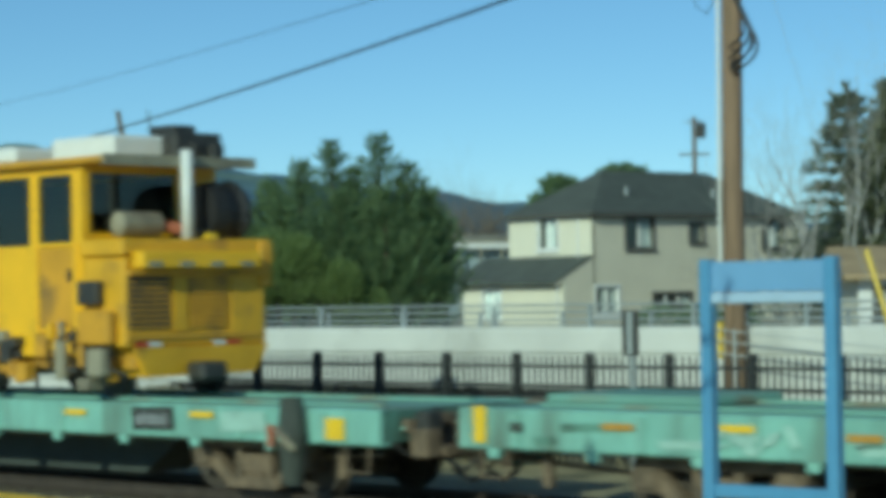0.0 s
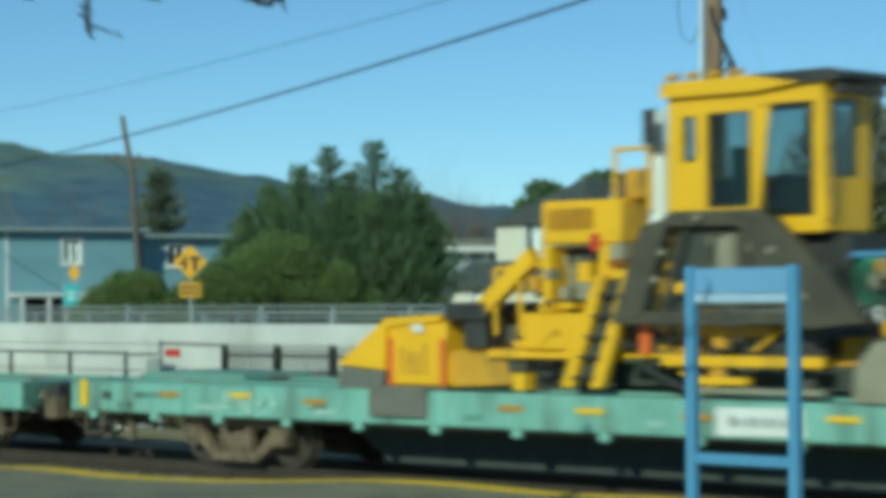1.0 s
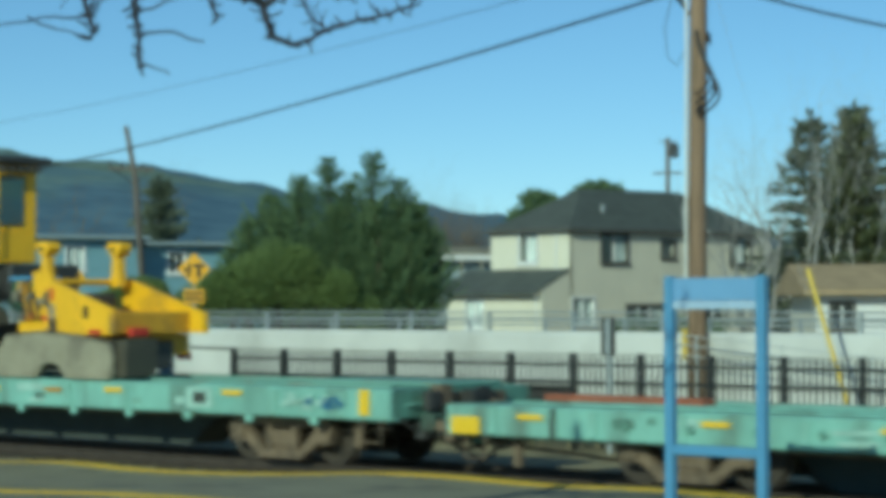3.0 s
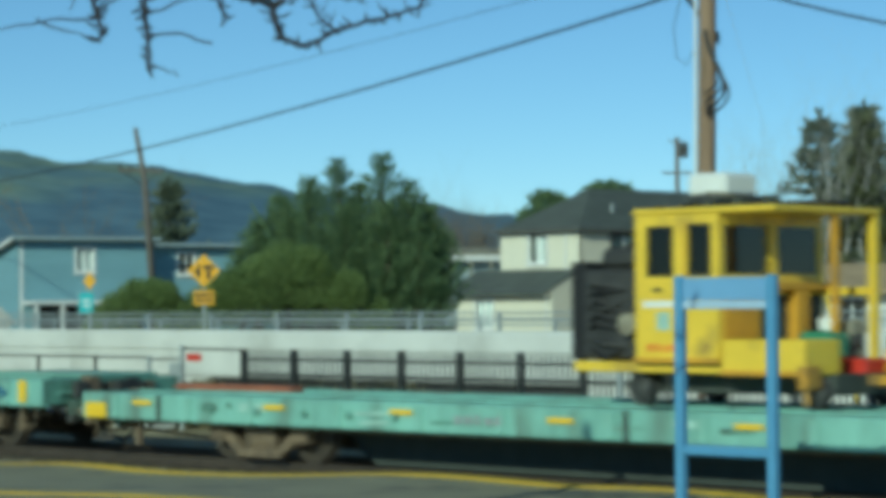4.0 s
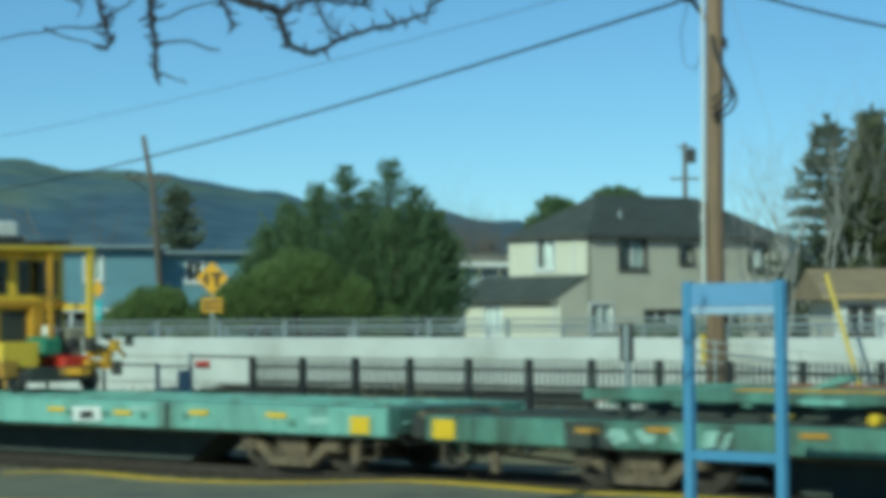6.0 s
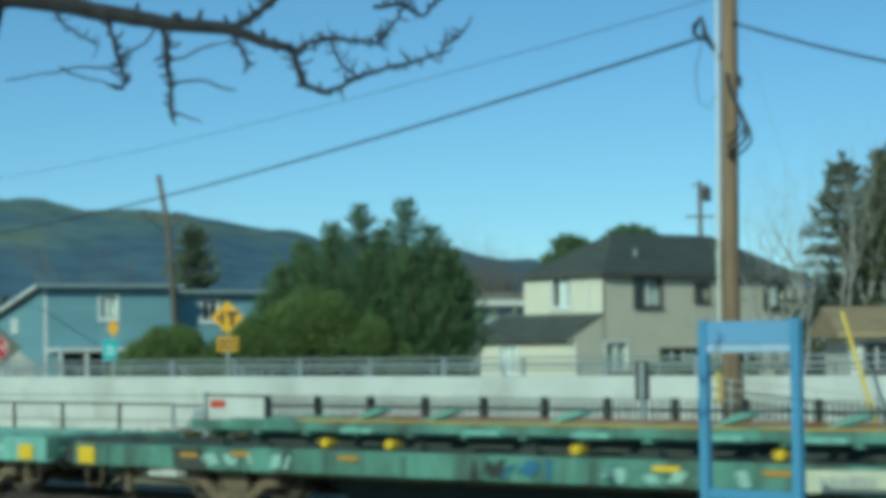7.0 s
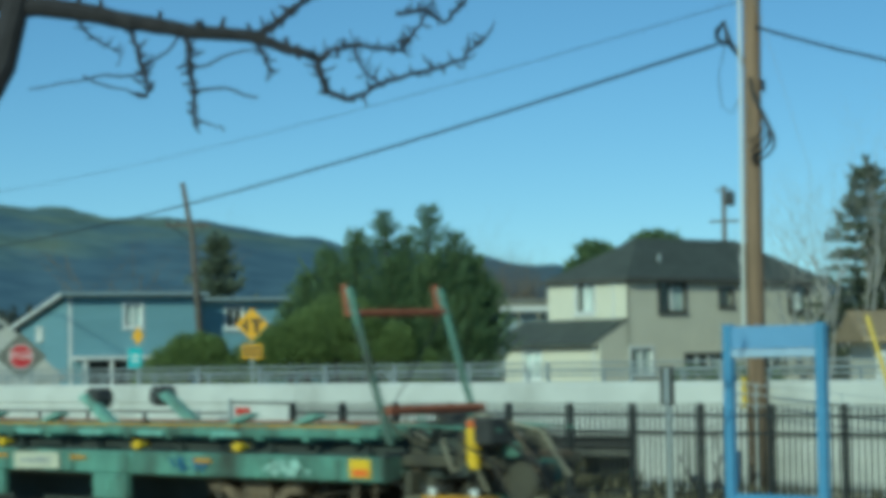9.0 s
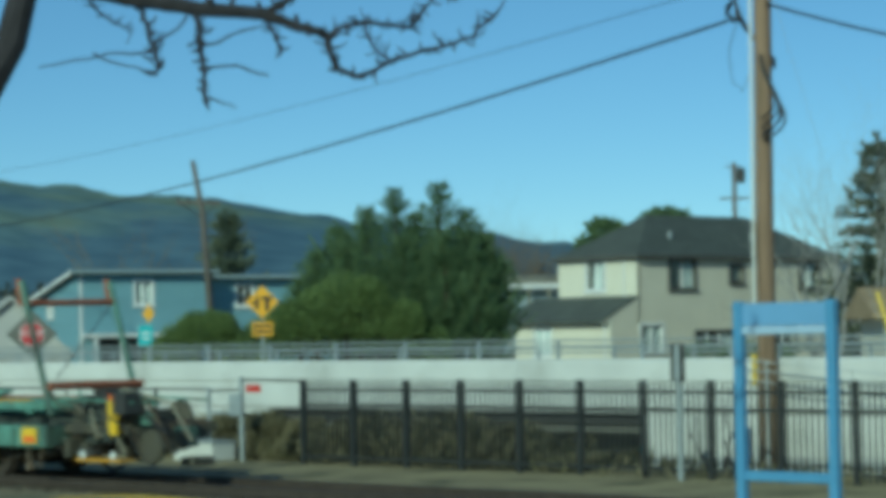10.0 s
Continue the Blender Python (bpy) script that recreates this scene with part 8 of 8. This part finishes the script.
# ---- the small rail vehicle on the third wagon ----
def build_speeder():
    u0, zb = 13.3, 1.10
    m = thing("rail_motor_car", pose(u0, TRACK_Y, zb), "small yellow rail motor car with open porch and roof unit", "rail machine", "yellow track machines")
    MOVING.append((m, u0 + 0.15, TRACK_Y, zb))
    X = lambda u: u - u0
    Z = lambda z: z - zb
    N = -1.1
    part("chassis", boxes((X(11.55), X(14.45), -1.0, 1.0, Z(1.55), Z(1.68)), bevel=0.015), YELLOW_PALE, m, "yellow steel chassis")
    part("underframe", boxes((X(12.2), X(15.3), -0.6, 0.6, Z(1.3), Z(1.55))), UNDER, m)
    cab = open_box("cab", m, YELLOW_PALE, X(12.66), X(13.95), N, 1.1, Z(1.68), Z(3.5), holes_side=((X(12.86), X(13.24), Z(2.76), Z(3.34)), (X(13.5), X(13.82), Z(2.76), Z(3.36))),
                   holes_end=((-0.98, -0.06, Z(2.76), Z(3.36)), (0.12, 0.98, Z(2.76), Z(3.36))), label="yellow sheet metal cab", see_through=False, glass=CAB_GLASS_DARK)
    part("roof", boxes((X(12.64), X(14.80), N - 0.03, 1.14, Z(3.5), Z(3.58)), bevel=0.02), YELLOW_PALE, m, "yellow overhanging roof")
    part("porch_post", boxes((X(14.68), X(14.78), 1.02, 1.12, Z(1.68), Z(3.5))), YELLOW_PALE, m)
    part("porch_post", boxes((X(14.68), X(14.76), 0.2, 0.28, Z(1.96), Z(3.5))), YELLOW_DULL, m)
    part("porch_beam", boxes((X(13.96), X(14.7), 0.98, 1.1, Z(2.5), Z(2.6))), YELLOW_PALE, m)
    part("air_conditioner", boxes((X(12.70), X(13.3), -0.1, 0.62, Z(3.76), Z(4.06)), bevel=0.05), WHITE, m, "white roof air conditioner")
    part("roof_bracket", boxes((X(12.8), X(13.35), 0.05, 0.7, Z(3.601), Z(3.78))), STEEL_DARK, m)
    for k in range(14):
        part("roof_clutter", boxes((X(12.75 + 0.12 * k), X(12.83 + 0.12 * k), -0.9 + 0.13 * (k * 5 % 7), -0.72 + 0.15 * (k * 5 % 7), Z(3.585), Z(3.63 + 0.03 * (k * 3 % 4)))), (STEEL_DARK, UNDER, UNDER)[k % 3], m)
    part("roof_gear", boxes((X(12.9), X(13.3), -0.3, 0.1, Z(3.61), Z(3.78)), bevel=0.03), STEEL_DARK, m)
    part("roof_gear", boxes((X(13.9), X(14.6), 0.2, 0.8, Z(3.61), Z(3.68)), bevel=0.03), STEEL_DARK, m)
    part("roof_gear", boxes((X(13.0), X(13.3), -0.2, 0.4, Z(3.62), Z(3.82)), bevel=0.04), STEEL_GREY, m)
    part("door_seam", boxes((X(13.42), X(13.44), N - 0.008, N - 0.001, Z(1.75), Z(3.42))), YELLOW_DULL, m)
    part("door_handle", boxes((X(12.95), X(13.07), N - 0.03, N - 0.001, Z(2.56), Z(2.6))), STEEL_DARK, m)
    part("decal", boxes((X(12.78), X(13.28), N - 0.006, N - 0.001, Z(2.36), Z(2.44))), WHITE, m, "white decal")
    part("decal", boxes((X(13.0), X(13.2), N - 0.006, N - 0.001, Z(2.08), Z(2.3))), PALE_SPRAY, m, "pale worn decal")
    bars_of_writing(m, ORANGE, X(12.85), X(13.3), N - 0.001, Z(1.82), Z(1.92), 4, 12)
    part("sill_strip", boxes((X(12.64), X(13.95), N - 0.02, N - 0.001, Z(1.68), Z(1.74))), YELLOW_DULL, m)
    part("end_panel", boxes((X(13.955), X(13.975), -1.0, -0.3, Z(1.98), Z(2.62)), bevel=0.005), YELLOW_DULL, m, "dusty end panel")
    # Dark plates on the wall stand for the shade inside two openings.
    part("end_door", boxes((X(13.955), X(13.975), -0.24, 0.28, Z(1.95), Z(2.5))), UNDER, m, "dark plate standing for an open hatch")
    part("end_door", boxes((X(13.955), X(13.975), 0.58, 1.02, Z(1.8), Z(2.5))), UNDER, m)
    part("porch_bulkhead", boxes((X(13.955), X(14.12), 0.30, 0.56, Z(1.68), Z(2.56)), bevel=0.01), YELLOW_DULL, m)
    part("porch_beam", boxes((X(13.98), X(14.12), -0.45, 1.05, Z(2.565), Z(2.66)), bevel=0.01), YELLOW_DULL, m)
    part("drop_link", tube([(X(15.15), N + 0.1, Z(1.55)), (X(15.2), N + 0.05, Z(1.2))], [0.06, 0.03], 6), YELLOW_DULL, m)
    part("bumper_strip", boxes((X(13.98), X(15.24), N - 0.015, N - 0.001, Z(1.54), Z(1.6))), YELLOW_DULL, m)
    part("stirrup", tube([(X(12.75), N - 0.02, Z(1.56)), (X(12.75), N - 0.04, Z(1.22)), (X(13.2), N - 0.04, Z(1.22)), (X(13.2), N - 0.02, Z(1.56))], 0.018, 6), STEEL_DARK, m)
    part("toolbox", boxes((X(13.98), X(15.2), N, -0.35, Z(1.54), Z(1.97)), bevel=0.02), YELLOW_PALE, m, "yellow front toolbox")
    part("bracket", boxes((X(15.10), X(15.24), N - 0.02, -0.8, Z(1.38), Z(1.66)), bevel=0.02), YELLOW_DULL, m)
    part("side_member", boxes((X(14.45), X(15.5), 0.87, 1.0, Z(1.5), Z(1.62))), YELLOW_DULL, m)
    part("red_unit", boxes((X(14.62), X(15.2), 0.15, 0.72, Z(1.48), Z(1.72)), bevel=0.03), RED, m, "red steel buffer unit")
    part("cargo", boxes((X(14.3), X(14.8), 0.0, 0.45, Z(1.7), Z(2.05)), bevel=0.06), GREEN_TANK, m, "green canister on the porch")
    part("cargo", lathe([(0.04, -0.1), (0.13, -0.08), (0.14, 0.06), (0.05, 0.1)], 12, axis="z"), WHITE, m, "white container on the porch", at=(X(14.55), 0.35, Z(2.15)))
    part("cargo", boxes((X(14.4), X(14.7), 0.6, 0.95, Z(1.7), Z(2.2)), bevel=0.04), STEEL_GREY, m)
    part("seat", boxes((X(13.1), X(13.5), -0.5, 0.1, Z(1.9), Z(2.2)), (X(13.05), X(13.15), -0.5, 0.1, Z(2.2), Z(2.85)), bevel=0.04), RUBBER_BLACK, m)
    # engine
    eng = part("engine", boxes((X(11.62), X(12.62), -0.9, 0.85, Z(1.70), Z(2.85)), bevel=0.05), STEEL_DARK, m, "black open engine with radiator")
    part("radiator", boxes((X(11.38), X(11.64), -0.85, 0.85, Z(1.70), Z(2.95)), bevel=0.02), RUBBER_BLACK, eng)
    rnd = random.Random(15)
    for i in range(8):
        z = 1.85 + 0.11 * i
        part("engine_pipe", tube([(X(11.7), -0.86, Z(z)), (X(11.95) + rnd.uniform(-0.1, 0.1), -0.97, Z(z + rnd.uniform(-0.15, 0.2))), (X(12.4), -0.86, Z(z + rnd.uniform(-0.1, 0.1)))], 0.035, 6), rnd.choice((RUBBER_BLACK, RUBBER_BLACK, STEEL_DARK)), eng)
    part("air_cleaner", lathe([(0.05, 0.0), (0.18, 0.03), (0.18, 0.3), (0.06, 0.36)], 14, axis="z"), RUBBER_BLACK, eng, at=(X(12.1), -0.4, Z(2.85)))
    part("engine_hood", boxes((X(11.85), X(12.62), -0.85, 0.5, Z(2.851), Z(3.12)), bevel=0.08), STEEL_DARK, eng)
    part("exhaust", tube([(X(12.3), -0.3, Z(2.7)), (X(12.3), -0.3, Z(3.25))], 0.05, 10), STEEL_DARK, eng)
    part("pump", lathe([(0.04, -0.1), (0.14, -0.08), (0.14, 0.08), (0.04, 0.1)], 12), STEEL_GREY, eng, at=(X(12.45), -0.95, Z(2.15)))
    # linkage at the far end
    for i in range(2):
        part("linkage", tube([(X(15.2) + 0.12 * i, 0.9 - 0.2 * i, Z(1.5)), (X(15.4) + 0.1 * i, 1.0, Z(2.0 - 0.1 * i)), (X(15.7), 1.05, Z(1.7))], 0.035, 6), YELLOW_DULL if i % 2 else STEEL_DARK, m)
    rk = random.Random(23)
    for i in range(12):
        u, y, z = rk.uniform(15.2, 15.9), rk.uniform(0.5, 1.05), rk.uniform(1.4, 2.05)
        w, hh = rk.uniform(0.03, 0.1), rk.uniform(0.04, 0.14)
        part("fitting", boxes((X(u) - w, X(u) + w, y - 0.08, y + 0.08, Z(z) - hh, Z(z) + hh), bevel=0.012), rk.choice((YELLOW_DULL, STEEL_DARK, YELLOW, UNDER)), m)
    for i in range(9):
        u, y, z = rk.uniform(14.1, 14.7), rk.uniform(-0.1, 0.9), rk.uniform(1.72, 1.95)
        part("fitting", boxes((X(u) - 0.08, X(u) + 0.08, y - 0.1, y + 0.1, Z(z) - 0.08, Z(z) + 0.08), bevel=0.02), rk.choice((STEEL_DARK, UNDER, STEEL_DARK, STEEL_DARK)), m)
    part("drawbar", boxes((X(15.4), X(16.0), -0.1, 0.1, Z(1.42), Z(1.54))), YELLOW_DULL, m)
    for u in (12.5, 15.1):
        for y in (-0.75, 0.75):
            rail_wheel(m, X(u), y, 0.235, 0.2)
        part("axle", tube([(X(u), -0.8, 0.235), (X(u), 0.8, 0.235)], 0.04, 8), STEEL_DARK, m)
    for u in (13.0, 13.9, 14.5):
        part("chain", tube([(X(u), -0.9, Z(1.55)), (X(u) + 0.25, -1.15, 0.03)], 0.012, 5), STEEL_DARK, m)


build_speeder()


def motions():
    """The train rolls to the left through the whole clip, and its wheels turn with it."""
    for ob, u, y, z in MOVING:
        walk(ob, [(t * 0.5, pose(u + travel(t * 0.5), y, z)) for t in range(21)])
    for ob, x, z in WHEELSETS:
        walk(ob, [(i / 15, pose(x, 0, z, 0, math.degrees(travel(i / 15) / WHEEL_R), 0)) for i in range(151)])


motions()
